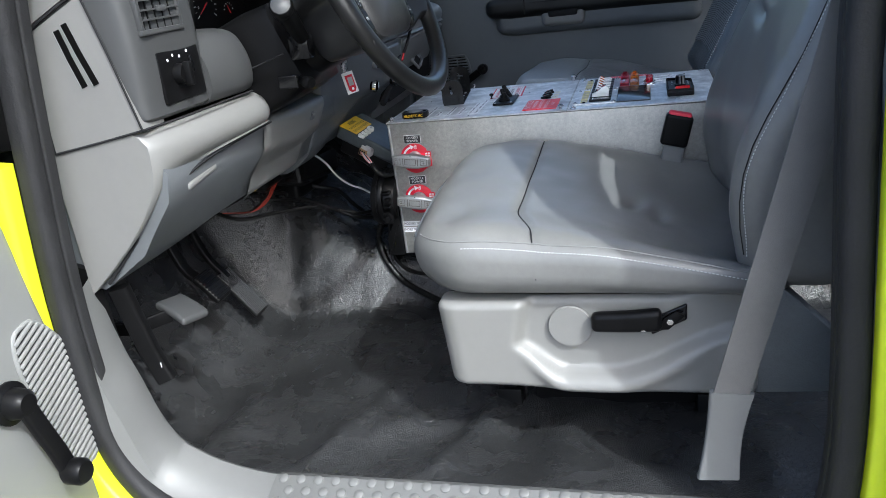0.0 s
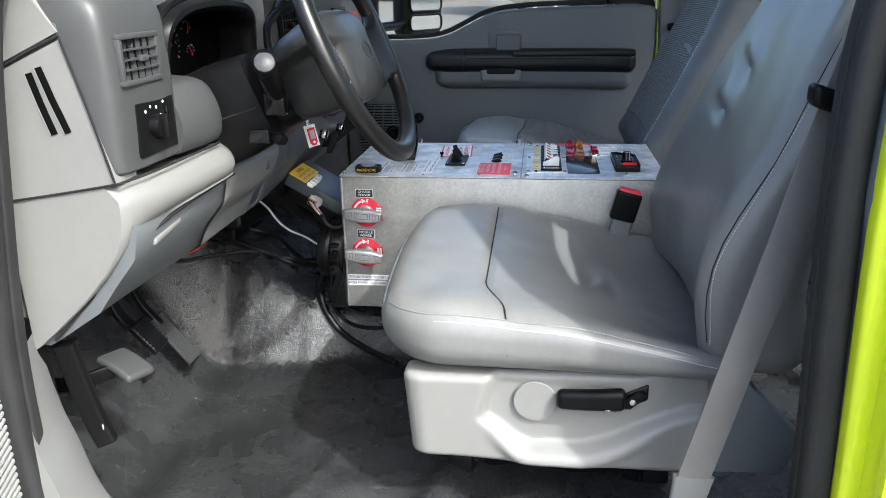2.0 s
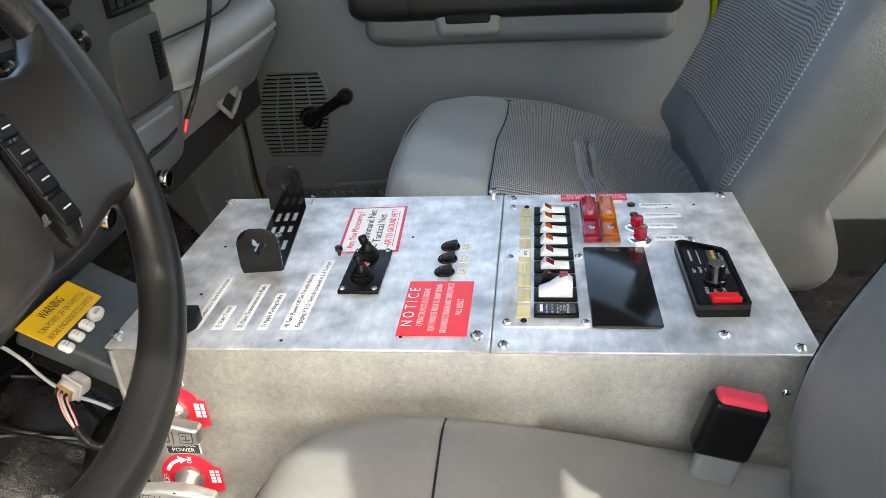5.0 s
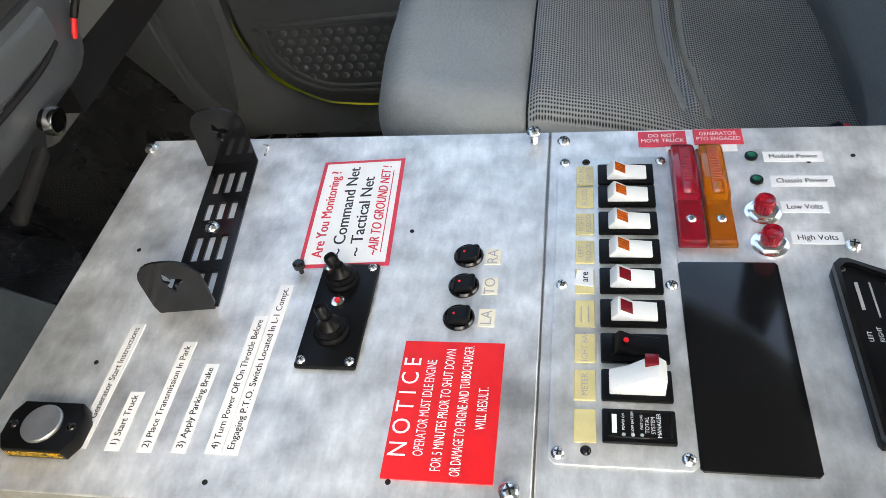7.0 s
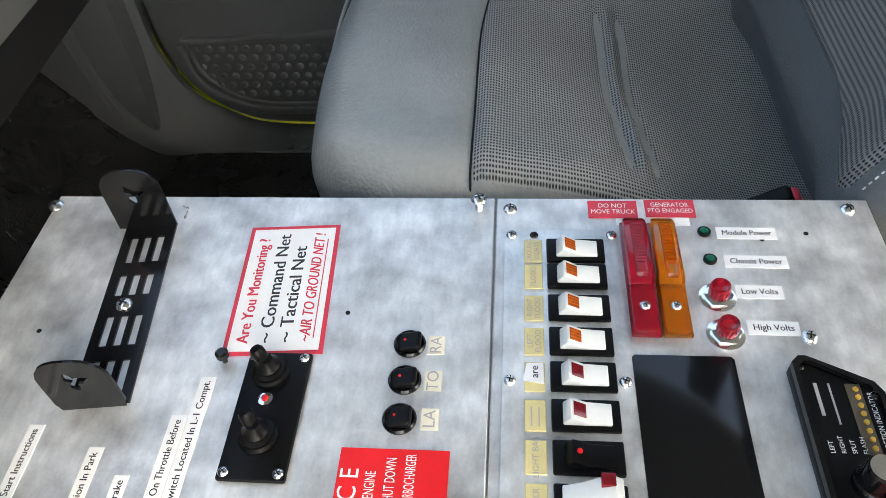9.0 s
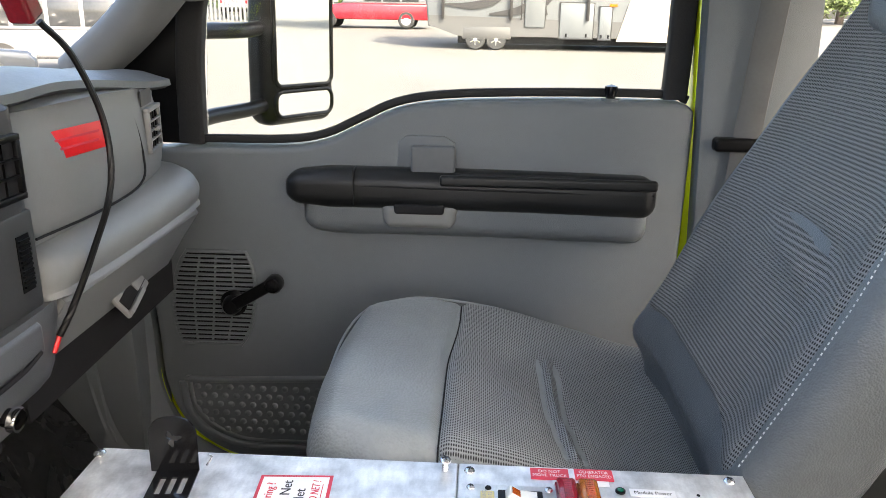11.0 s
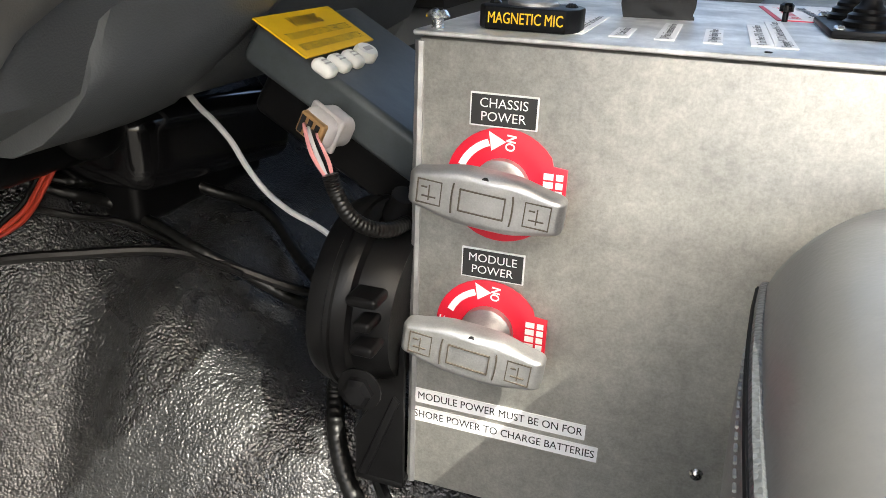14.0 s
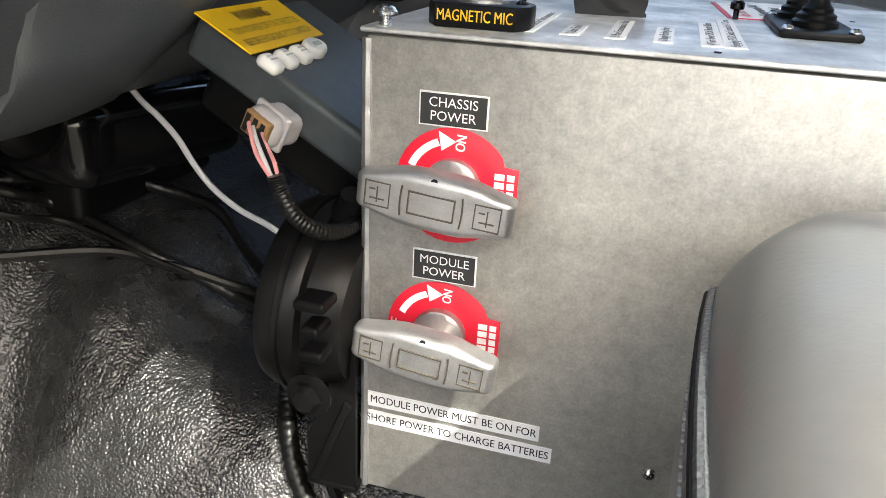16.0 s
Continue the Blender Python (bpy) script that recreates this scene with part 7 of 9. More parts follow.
# three small round rockers
for x, y in ((0.331, 0.2105), (0.3305, 0.1800), (0.330, 0.1495)):
    r_ = thing("round_switch", "small round black rocker switch with a tiny red dot", "switch", group="round rocker switches")
    part("bezel", lathe(bmesh.new(), [(0.0118, 0), (0.0118, 0.0015), (0.0105, 0.003), (0.0092, 0.0022), (0.0, 0.0022)], Matrix.Translation((x, y, ZT)), 26), M_BLACK_G, r_)
    q = soft((0.0175, 0.0155, 0.007), 0.003, (3, 3, 1), lambda p: Vector((p.x, p.y, p.z + 0.25 * p.x)), (x, y, ZT + 0.003))
    part("rocker", q, M_BLACK, r_)
    part("dot", lathe(bmesh.new(), [(0.001, 0), (0.001, 0.0006), (0, 0.0006)], Matrix.Translation((x - 0.003, y, ZT + 0.0058)), 8), M_RED, r_)
for y0, y1, t in ((0.2020, 0.2180, "RA"), (0.1720, 0.1880, "TO"), (0.1420, 0.1580, "LA")):
    s = sticker("tape_label", "cream tape label with faint lettering beside a switch", 0.3445, 0.3565, y0, y1, M_CREAM_L)
    words(t, 0.0085, along_y(0.3505, (y0 + y1) / 2, ZT + 0.0008), M_CONN, s, align="CENTER")

# ---- rocker switch panel ----
rp = thing("switch_plate", "aluminium switch panel with nine yellowed labels", "switch panel")
part("plate", slab([(0.398 + a, 0.038 + b) for a, b in ((0.004, 0), (0.086, 0), (0.090, 0.004), (0.090, 0.283), (0.086, 0.287), (0.004, 0.287), (0, 0.283), (0, 0.004))], "z", ZT, ZT + 0.002, 0.0005), M_ALU_TOP, rp)
for x, y in ((0.4035, 0.3185), (0.483, 0.319), (0.404, 0.045), (0.482, 0.045), (0.4035, 0.181), (0.482, 0.182)):
    screw(x, y, ZT + 0.002, 0.0044, parent=rp)
for x, y in ((0.4215, 0.3185), (0.421, 0.0475)):
    screw(x, y, ZT + 0.002, 0.0034, material=M_BLACK_G, parent=rp)
RY = (0.3005, 0.2740, 0.2435, 0.2135, 0.1840, 0.1540, 0.1240, 0.0945, 0.0645)
LBL = ("GROUND\nLIGHTS", "FLOOD", "RIGHT\nFLOOD", "LEFT\nFLOOD", "", "", "LIGHT BAR", "METER", "")
for i, y in enumerate(RY):
    lab = part("switch_label", boxes(((0.4135, y - 0.0118, ZT + 0.002), (0.4275, y + 0.0118, ZT + 0.0034)), bevel=0.0004, segs=1), M_CREAM, rp, "yellowed engraved label")
    if LBL[i]:
        words(LBL[i], 0.0042, along_y(0.4205, y, ZT + 0.0037), M_CONN, lab, align="CENTER")
    elif i == 5:
        for k in range(2):
            part("bar", boxes(((0.4175 + 0.005 * k, y - 0.008, ZT + 0.0034), (0.4185 + 0.005 * k, y + 0.006, ZT + 0.0036))), M_CONN, lab)
    if i == 4:
        t_ = part("torn_label", slab([(0.4125, y - 0.004), (0.4265, y - 0.006), (0.4265, y + 0.011), (0.4150, y + 0.010)], "z", ZT + 0.0036, ZT + 0.0042), M_WHITE, rp, "torn white paper label")
        words("are", 0.0055, along_y(0.4205, y + 0.003, ZT + 0.0045), M_INK, t_, align="CENTER", bold=0.0001)

ROCK = [(-0.0150, 0.003), (-0.0150, 0.0060), (-0.0105, 0.0118), (-0.0085, 0.0116), (0.0000, 0.0068), (0.0165, 0.0052), (0.0165, 0.003)]


def rocker(y, kind):
    r_ = thing("rocker_switch", {"orange": "white rocker switch with an orange lens in a black bezel", "red": "white rocker switch with a dark red lens in a black bezel",
                                 "black": "black rocker switch with a small red lens", "tall": "raised white rocker switch leaning out of its bezel",
                                 "meter": "black battery monitor panel with lettering and lamps"}[kind], "switch", group="rocker switches")
    x = 0.4535
    z = ZT + 0.002
    part("bezel", boxes(((x - 0.0225, y - 0.0118, z), (x + 0.0225, y + 0.0118, z + 0.0038)), bevel=0.0012), M_BLACK, r_)
    if kind == "meter":
        part("screen", boxes(((x - 0.0195, y - 0.009, z + 0.0035), (x + 0.0195, y + 0.009, z + 0.0044)), bevel=0.0003, segs=1), M_BLACK_G, r_)
        words("TOTAL\nSYSTEM\nMANAGER", 0.0026, along_y(x + 0.0085, y, z + 0.0047), M_WHITE, r_, align="CENTER")
        part("bar", boxes(((x - 0.0165, y - 0.006, z + 0.0044), (x - 0.0135, y + 0.007, z + 0.0047))), M_WHITE, r_)
        for k, t in enumerate(("POWER ON", "LOW BATTERY", "FAST CHG")):
            words(t, 0.0016, along_y(x - 0.0095 + 0.0055 * k, y + 0.002, z + 0.0047), M_WHITE, r_, align="CENTER")
            part("lamp", lathe(bmesh.new(), [(0.0012, 0), (0.0012, 0.0004), (0, 0.0004)], Matrix.Translation((x - 0.0095 + 0.0055 * k, y - 0.007, z + 0.0044)), 8), M_CONN, r_)
        return
    prof = ROCK if kind != "tall" else [(-0.0175, 0.003), (-0.0175, 0.009), (-0.006, 0.014), (0.004, 0.022), (0.012, 0.025), (0.0175, 0.020), (0.0175, 0.003)]
    q = slab([(x + a, z + b) for a, b in prof], "y", y - 0.0080, y + 0.0080, 0.0008)
    part("paddle", q, M_BLACK if kind == "black" else M_WHITE_PL, r_, "" if kind == "black" else "white plastic paddle")
    if kind == "tall":
        part("lens", boxes(((x + 0.004, y + 0.001, z + 0.0205), (x + 0.0125, y + 0.0088, z + 0.0262)), bevel=0.0005), M_ROCK_R, r_, "dark red lens")
    elif kind == "black":
        part("lens", lathe(bmesh.new(), [(0.0018, 0), (0.0018, 0.001), (0, 0.0012)], Matrix.Translation((x - 0.006, y, z + 0.0112)), 10), M_RED, r_)
    else:
        a, b = (-0.0086, 0.0116), (-0.0003, 0.0069)
        q = slab([(x + a[0], z + a[1] - 0.001), (x + a[0], z + a[1] + 0.0007), (x + b[0], z + b[1] + 0.0007), (x + b[0], z + b[1] - 0.001)], "y", y - 0.0046, y + 0.0056, 0.0003)
        ln = part("lens", q, M_ROCK_O if kind == "orange" else M_ROCK_R, r_, "orange lens" if kind == "orange" else "dark red lens")
        if kind == "orange":
            for k in range(4):
                yy = y - 0.0036 + 0.0026 * k
                part("ridge", slab([(x + a[0], z + a[1]), (x + a[0], z + a[1] + 0.0012), (x + b[0], z + b[1] + 0.0012), (x + b[0], z + b[1])], "y", yy - 0.0004, yy + 0.0004), M_LENS_A, ln)


for y, k in zip(RY, ("orange", "orange", "orange", "orange", "red", "red", "black", "tall", "meter")):
    rocker(y, k)


# ---- marker lights ----
def marker(x0, x1, lens, colour):
    k = thing("marker_light", colour + " ribbed plastic marker light lying on the console", "marker light", group="marker lights")
    part("base", boxes(((x0 - 0.0005, 0.2205, ZT), (x1 + 0.0005, 0.3325, ZT + 0.004)), bevel=0.0012), lens, k)
    part("lens", slab([(0.262, ZT + 0.0035), (0.262, ZT + 0.013), (0.267, ZT + 0.0155), (0.322, ZT + 0.0145), (0.331, ZT + 0.010), (0.331, ZT + 0.0035)], "x", x0 + 0.0008, x1 - 0.0008, 0.0022), lens, k)
    part("foot", slab([(0.222, ZT + 0.0035), (0.222, ZT + 0.0075), (0.226, ZT + 0.009), (0.257, ZT + 0.009), (0.262, ZT + 0.011), (0.262, ZT + 0.0035)], "x", x0 + 0.0008, x1 - 0.0008, 0.0012), lens, k)
    for i in range(13):
        y = 0.279 + 0.0032 * i
        zt = ZT + 0.0178 - (y - 0.276) * 0.02
        part("rib", boxes(((x0 + 0.0060, y - 0.0008, zt - 0.001), (x1 - 0.0060, y + 0.0008, zt + 0.0006))), lens, k)
    screw((x0 + x1) / 2, 0.243, ZT + 0.009, 0.0040, parent=k)
    part("reflector", boxes(((x0 + 0.003, 0.266, ZT + 0.0042), (x1 - 0.003, 0.328, ZT + 0.0065)), bevel=0.001), M_WHITE_PL, k, "pale bulb tray under the lens")
    part("mark_bar", boxes((((x0 + x1) / 2 - 0.0022, 0.269, ZT + 0.0158), ((x0 + x1) / 2 + 0.0022, 0.277, ZT + 0.0162))), M_CREAM_L, k, "worn pale moulded mark")
    part("lens_step", slab([(0.2655, ZT + 0.014), (0.2675, ZT + 0.0172), (0.2760, ZT + 0.0174), (0.3200, ZT + 0.0164), (0.3230, ZT + 0.0140)], "x", x0 + 0.0055, x1 - 0.0055, 0.0008), lens, k)


marker(0.4905, 0.5105, M_LENS_R, "red")
marker(0.5125, 0.5325, M_LENS_A, "amber")
for x0, x1, t, dy in ((0.4665, 0.5065, "DO NOT\nMOVE TRUCK", 0.0), (0.5130, 0.5530, "GENERATOR\nPTO ENGAGED", 0.0015)):
    s = sticker("warning_label", "small red label with engraved white capitals", x0, x1, 0.3405 + dy, 0.3600 + dy, M_PRINT_R, t=0.0012)
    words(t, 0.0050, along_x((x0 + x1) / 2, 0.3503 + dy, ZT + 0.0015), M_WHITE, s, align="CENTER", width=0.036)
    part("tape", boxes(((x1 - 0.018, 0.3325, ZT + 0.0002), (x1 - 0.006, 0.3400 + dy, ZT + 0.0006))), M_WHITE, s)

# ---- indicator lamps ----
for y in (0.3255, 0.2960):
    k = thing("indicator_lamp", "small dark green indicator lamp in a black ring", "indicator lamp", group="indicator lamps")
    part("ring", lathe(bmesh.new(), [(0.0052, 0), (0.0052, 0.002), (0.004, 0.0028), (0.0036, 0.002)], Matrix.Translation((0.5565, y, ZT)), 16), M_BLACK, k)
    part("lens", lathe(bmesh.new(), [(0.0037, 0.001), (0.0033, 0.0028), (0, 0.0036)], Matrix.Translation((0.5565, y, ZT)), 14), M_LAMP_G, k, "green lens")
for y in (0.2580, 0.2245):
    k = thing("indicator_lamp", "red domed indicator lamp on a chromed nut", "indicator lamp", group="indicator lamps")
    part("washer", lathe(bmesh.new(), [(0.0135, 0), (0.0135, 0.0015), (0.009, 0.002)], Matrix.Translation((0.5555, y, ZT)), 24), M_CHROME, k)
    part("nut", lathe(bmesh.new(), [(0.0112, 0.0015), (0.0112, 0.0045), (0.0095, 0.0055), (0, 0.0055)], Matrix.Translation((0.5555, y, ZT)), 6), M_CHROME, k, "hexagonal chromed nut")
    ln = part("lens", lathe(bmesh.new(), [(0.0072, 0.005), (0.0072, 0.0150), (0.0068, 0.0158), (0.0058, 0.0156), (0.0040, 0.0146), (0, 0.0142)], Matrix.Translation((0.5555, y, ZT)), 24), M_LENS_R, k, "red plastic lens")
    part("lens_core", lathe(bmesh.new(), [(0.0, 0.0055), (0.0052, 0.0055), (0.0048, 0.0120), (0, 0.0125)], Matrix.Translation((0.5555, y, ZT)), 16), M_RED_P, ln)
    for q_ in range(18):
        a_ = q_ * math.pi / 9
        part("rib", lathe(bmesh.new(), [(0.0006, 0.006), (0.0006, 0.0135), (0, 0.0138)], Matrix.Translation((0.5555 + 0.0072 * math.cos(a_), y + 0.0072 * math.sin(a_), ZT)), 5), M_LENS_R, ln)
for x0, x1, yc, t in ((0.5660, 0.6120, 0.3245, "Module Power"), (0.5670, 0.6140, 0.2945, "Chassis Power"), (0.5700, 0.6040, 0.2645, "Low Volts"), (0.5720, 0.6080, 0.2315, "High Volts")):
    s = sticker("lamp_label", "white label with black lettering beside an indicator lamp", x0, x1, yc - 0.0062, yc + 0.0062, M_WHITE, turn=-1)
    words(t, 0.0055, along_x((x0 + x1) / 2, yc, ZT + 0.0008), M_INK, s, align="CENTER", width=(x1 - x0) - 0.008, bold=0.0001)

# black blank plate
bl = thing("blank_plate", "scuffed gloss black blanking plate on the console", "plate")
part("plate", slab([(0.490, 0.038), (0.554, 0.038), (0.5565, 0.0405), (0.5575, 0.2025), (0.5555, 0.205), (0.490, 0.205), (0.488, 0.203), (0.488, 0.040)], "z", ZT, ZT + 0.0025, 0.0006), M_BLACK_G, bl)

# ---- directional light controller ----
ct = thing("light_controller", "black light bar controller with a silver-topped knob and red rocker", "controller")
out = [(0.592, 0.058), (0.641, 0.060), (0.6425, 0.064), (0.6425, 0.172), (0.638, 0.180), (0.600, 0.199), (0.595, 0.199), (0.590, 0.194), (0.590, 0.061)]
part("tray", slab(out, "z", ZT, ZT + 0.009, 0.001), M_BLACK, ct)
cxm = sum(p[0] for p in out) / len(out)
inner = [(cxm + (x - cxm) * 0.86, 0.128 + (y - 0.128) * 0.94) for x, y in out]
o3 = [Vector((x, y, ZT + 0.009)) for x, y in out]
o4 = [Vector((x, y, ZT + 0.0145)) for x, y in out]
i4 = [Vector((x, y, ZT + 0.0145)) for x, y in inner]
i3 = [Vector((x, y, ZT + 0.0095)) for x, y in inner]
part("rim", loft([o3, o4, i4, i3], caps=False), M_BLACK_G, ct, "raised glossy rim")
part("face", slab([(cxm + (x - cxm) * 0.85, 0.128 + (y - 0.128) * 0.93) for x, y in out], "z", ZT + 0.0085, ZT + 0.010), M_BLACK, ct)
zf = ZT + 0.0102
kn_ = part("knob", lathe(bmesh.new(), [(0.0115, 0), (0.0115, 0.005), (0.0098, 0.007), (0.0094, 0.021), (0.0085, 0.0225), (0.0, 0.0225)], Matrix.Translation((0.617, 0.110, zf)), 30), M_BLACK_G, ct)
part("cap", lathe(bmesh.new(), [(0.0082, 0.0224), (0.0082, 0.0232), (0, 0.0234)], Matrix.Translation((0.617, 0.110, zf)), 28), M_CHROME, kn_, "brushed silver cap")
part("rocker", slab([(0.066, zf), (0.066, zf + 0.009), (0.074, zf + 0.006), (0.084, zf + 0.004), (0.084, zf)], "x", 0.606, 0.634, 0.0008), M_RED, ct, "red rocker switch")
words("DIRECTION INDICATOR", 0.0036, along_y(0.6345, 0.1510, zf + 0.0003), M_WHITE, ct, align="CENTER", width=0.046)
for i, t in enumerate(("LEFT", "RIGHT", "SPLIT", "FLASH")):
    words(t, 0.0030, along_y(0.6010 + 0.0065 * i, 0.130, zf + 0.0003), M_WHITE, ct)
for i, t in enumerate(("HIGH", "OFF", "LOW")):
    words(t, 0.0040, along_y(0.6065 + 0.0085 * i, 0.086, zf + 0.0003), M_WHITE, ct)
part("name_bar", boxes(((0.6010, 0.156, zf), (0.6032, 0.180, zf + 0.0003))), M_CONN, ct)
part("name_bar", boxes(((0.6100, 0.150, zf), (0.6112, 0.180, zf + 0.0003))), M_CONN, ct)
part("lamp_field", boxes(((0.6205, 0.130, zf), (0.6300, 0.180, zf + 0.0003))), M_GRIME, ct)
for i in range(8):
    part("lamp", lathe(bmesh.new(), [(0.0019, 0), (0.0016, 0.0014), (0, 0.0018)], Matrix.Translation((0.6265, 0.134 + 0.0060 * i, zf + 0.0002)), 10), M_GOLD, ct)
for x, y in ((0.596, 0.192), (0.6375, 0.171)):
    screw(x, y, zf, 0.0026, material=M_BLACK_G, parent=ct)

# ---- battery switches on the front face ----
FRONT = lambda x, z, y=0.0: Matrix.Translation((x, y, z)) @ Matrix.Rotation(radians(90), 4, "X")


def battery_switch(x, z, tilt):
    k = thing("battery_switch", "red round switch plate with a cast metal turning handle", "battery switch", group="battery switches")
    disc = [(0.0335 * math.cos(radians(a)), 0.0335 * math.sin(radians(a))) for a in range(36, 326, 10)]
    poly = disc + [(0.0335, -0.0190), (0.0365, -0.0190), (0.0365, 0.0140), (0.0285, 0.0150)]
    q = slab(poly, "z", 0.0003, 0.0016, 0.0003)
    bmesh.ops.transform(q, matrix=FRONT(x, z), verts=q.verts)
    pl = part("plate", q, M_RED_P, k, "red printed plate")
    # printed arrow and words
    arc = [FRONT(x, z, -0.0019) @ Vector((0.0262 * math.cos(radians(a)), 0.0262 * math.sin(radians(a)), 0)) for a in range(158, 104, -6)]
    part("arrow", sweep(bmesh.new(), arc, rrect(0.0042, 0.0003, 0.0001, 1), up=(0, 1, 0)), M_WHITE, pl)
    tip, rad_ = FRONT(x, z, -0.0019) @ Vector((0.0262 * math.cos(radians(92)), 0.0262 * math.sin(radians(92)), 0)), 0.006
    q = slab([(0.0262 * math.cos(radians(106)) - 0.002, 0.0310), (0.0262 * math.cos(radians(106)) - 0.000, 0.0200), (0.0010, 0.0258)], "z", 0.0017, 0.0020)
    bmesh.ops.transform(q, matrix=FRONT(x, z), verts=q.verts)
    part("arrow_head", q, M_WHITE, pl)
    words("ON", 0.0058, FRONT(x + 0.0035, z + 0.0205, -0.0020) @ Matrix.Rotation(radians(84), 4, "Z"), M_WHITE, pl, align="LEFT", width=0.0092, bold=0.0003)
    words("OFF", 0.0070, FRONT(x - 0.0285, z - 0.0020, -0.0020) @ Matrix.Rotation(radians(80), 4, "Z"), M_WHITE, pl, align="CENTER", width=0.0130, bold=0.0002)
    for u0, u1, n_ in ((0.0235, 0.0290, 4), (0.0305, 0.0345, 4)):
        for i in range(n_):
            v0 = -0.007 + 0.0048 * i
            q = slab([(u0, v0), (u1, v0), (u1, v0 + 0.0036), (u0, v0 + 0.0036)], "z", 0.0017, 0.0020)
            bmesh.ops.transform(q, matrix=FRONT(x, z), verts=q.verts)
            part("name_bar", q, M_WHITE, pl)
    part("collar", lathe(bmesh.new(), [(0.0165, 0.001), (0.0165, 0.007), (0.0135, 0.010), (0.0115, 0.030), (0, 0.030)], FRONT(x, z), 26), M_CAST, k)
    hm = FRONT(x, z + 0.002, -0.031) @ Matrix.Rotation(radians(tilt), 4, "Z")

    def hs(p):
        u = abs(p.x) / 0.0445
        return Vector((p.x, p.y * (1.0 - 0.34 * smooth01(0.25, 0.95, u)), p.z * (1.0 + 0.25 * (1 - u)) + 0.002))
    q = soft((0.085, 0.031, 0.015), 0.005, (20, 6, 2), hs)
    bmesh.ops.transform(q, matrix=hm, verts=q.verts)
    h_ = part("handle", q, M_CAST, k, "cast metal handle with raised mouldings")
    for u0, u1, hh in ((-0.0365, -0.0225, 0.0068), (0.0225, 0.0365, 0.0068), (-0.0125, 0.0125, 0.0062)):
        zz = 0.0108 if abs(u0 + u1) > 0.01 else 0.0122
        bm_ = boxes(((u0, -hh, zz - 0.002), (u1, -hh + 0.0006, zz)), ((u0, hh - 0.0006, zz - 0.002), (u1, hh, zz)), ((u0, -hh, zz - 0.002), (u0 + 0.0006, hh, zz - 0.0001)), ((u1 - 0.0006, -hh, zz - 0.002), (u1, hh, zz - 0.0001)), m=hm)
        part("moulding", bm_, M_GRIME, h_, "grimy raised outline")
    for sd in (-1, 1):
        u = sd * 0.0295
        part("moulding", boxes(((u - 0.0040, -0.0028, 0.0098), (u + 0.0040, -0.0022, 0.0110)), ((u - 0.0003, -0.0045, 0.0098), (u + 0.0003, 0.0040, 0.0109)), ((u - 0.0045, 0.0022, 0.0098), (u - 0.0012, 0.0028, 0.0110)), m=hm), M_GRIME, h_, "grimy raised outline")
        part("moulding", sweep(bmesh.new(), [hm @ Vector((sd * (0.0150 + 0.0016 * math.cos(a)), 0.0105 * math.sin(a), 0.0115)) for a in (-0.9, -0.45, 0.0, 0.45, 0.9)], rrect(0.0008, 0.0012, 0.0002, 1), up=hm.to_3x3() @ Vector((0, 0, 1))), M_GRIME, h_, "grimy raised outline")
    part("grub_screw", lathe(bmesh.new(), [(0.002, 0), (0.002, 0.001), (0, 0.001)], hm @ Matrix.Translation((0.0, 0.0125, 0.0095)), 10), M_SEAM, h_)


battery_switch(0.0535, 0.4705, -5)
battery_switch(0.0505, 0.3770, -6)
for x0, x1, z0, z1, t in ((0.0325, 0.0710, 0.5038, 0.5223, "CHASSIS\nPOWER"), (0.0318, 0.0703, 0.4110, 0.4300, "MODULE\nPOWER")):
    s = thing("switch_label", "black engraved label with white capitals above a battery switch", "label", group="console labels")
    part("border", boxes(((x0, -0.0012, z0), (x1, 0, z1))), M_WHITE, s)
    part("field", boxes(((x0 + 0.0008, -0.0016, z0 + 0.0008), (x1 - 0.0008, -0.0011, z1 - 0.0008))), M_INK, s)
    words(t, 0.0054, FRONT((x0 + x1) / 2, (z0 + z1) / 2, -0.0018), M_WHITE, s, align="CENTER")
for x0, x1, z, t, tw in ((0.0035, 0.1170, 0.3180, "MODULE POWER MUST BE ON FOR", 0.5), (0.0010, 0.1260, 0.3035, "SHORE POWER TO CHARGE BATTERIES", 0.5)):
    s = thing("printed_strip", "white printed strip with black capitals on the console front", "label", group="console labels")
    part("backing", boxes(((x0, -0.0006, z - 0.0055), (x1, 0, z + 0.0055)), m=Matrix.Rotation(radians(0), 4, "Y")), M_WHITE, s)
    words(t, 0.0058, FRONT(x0 + 0.002, z, -0.0009), M_INK, s, width=x1 - x0 - 0.004, bold=0.00005)

# ---- gear under the dash, beside the console ----
gm = Matrix.Translation((-0.085, 0.083, 0.517)) @ Matrix.Rotation(radians(30), 4, "Y")
gx = thing("control_module", "grey metal control box under the dash with white push buttons", "control box")


def in_gm(q):
    bmesh.ops.transform(q, matrix=gm, verts=q.verts)
    return q


part("case", in_gm(soft((0.190, 0.150, 0.030), 0.006, (4, 4, 1), None, (0.040, 0.040, -0.015))), M_GREYBOX, gx, "slate grey metal case")
part("lower_case", in_gm(soft((0.170, 0.130, 0.036), 0.008, (4, 4, 1), None, (0.045, 0.044, -0.046))), M_BLACK, gx)
lb = part("warning_label", in_gm(boxes(((-0.052, -0.047, 0.004), (-0.008, 0.057, 0.0052)))), M_YLABEL, gx, "yellow warning label with black lettering")
words("WARNING", 0.0105, gm @ Matrix.Translation((-0.041, 0.005, 0.0055)) @ Matrix.Rotation(radians(90), 4, "Z"), M_INK, lb, align="CENTER", width=0.042, bold=0.0003)
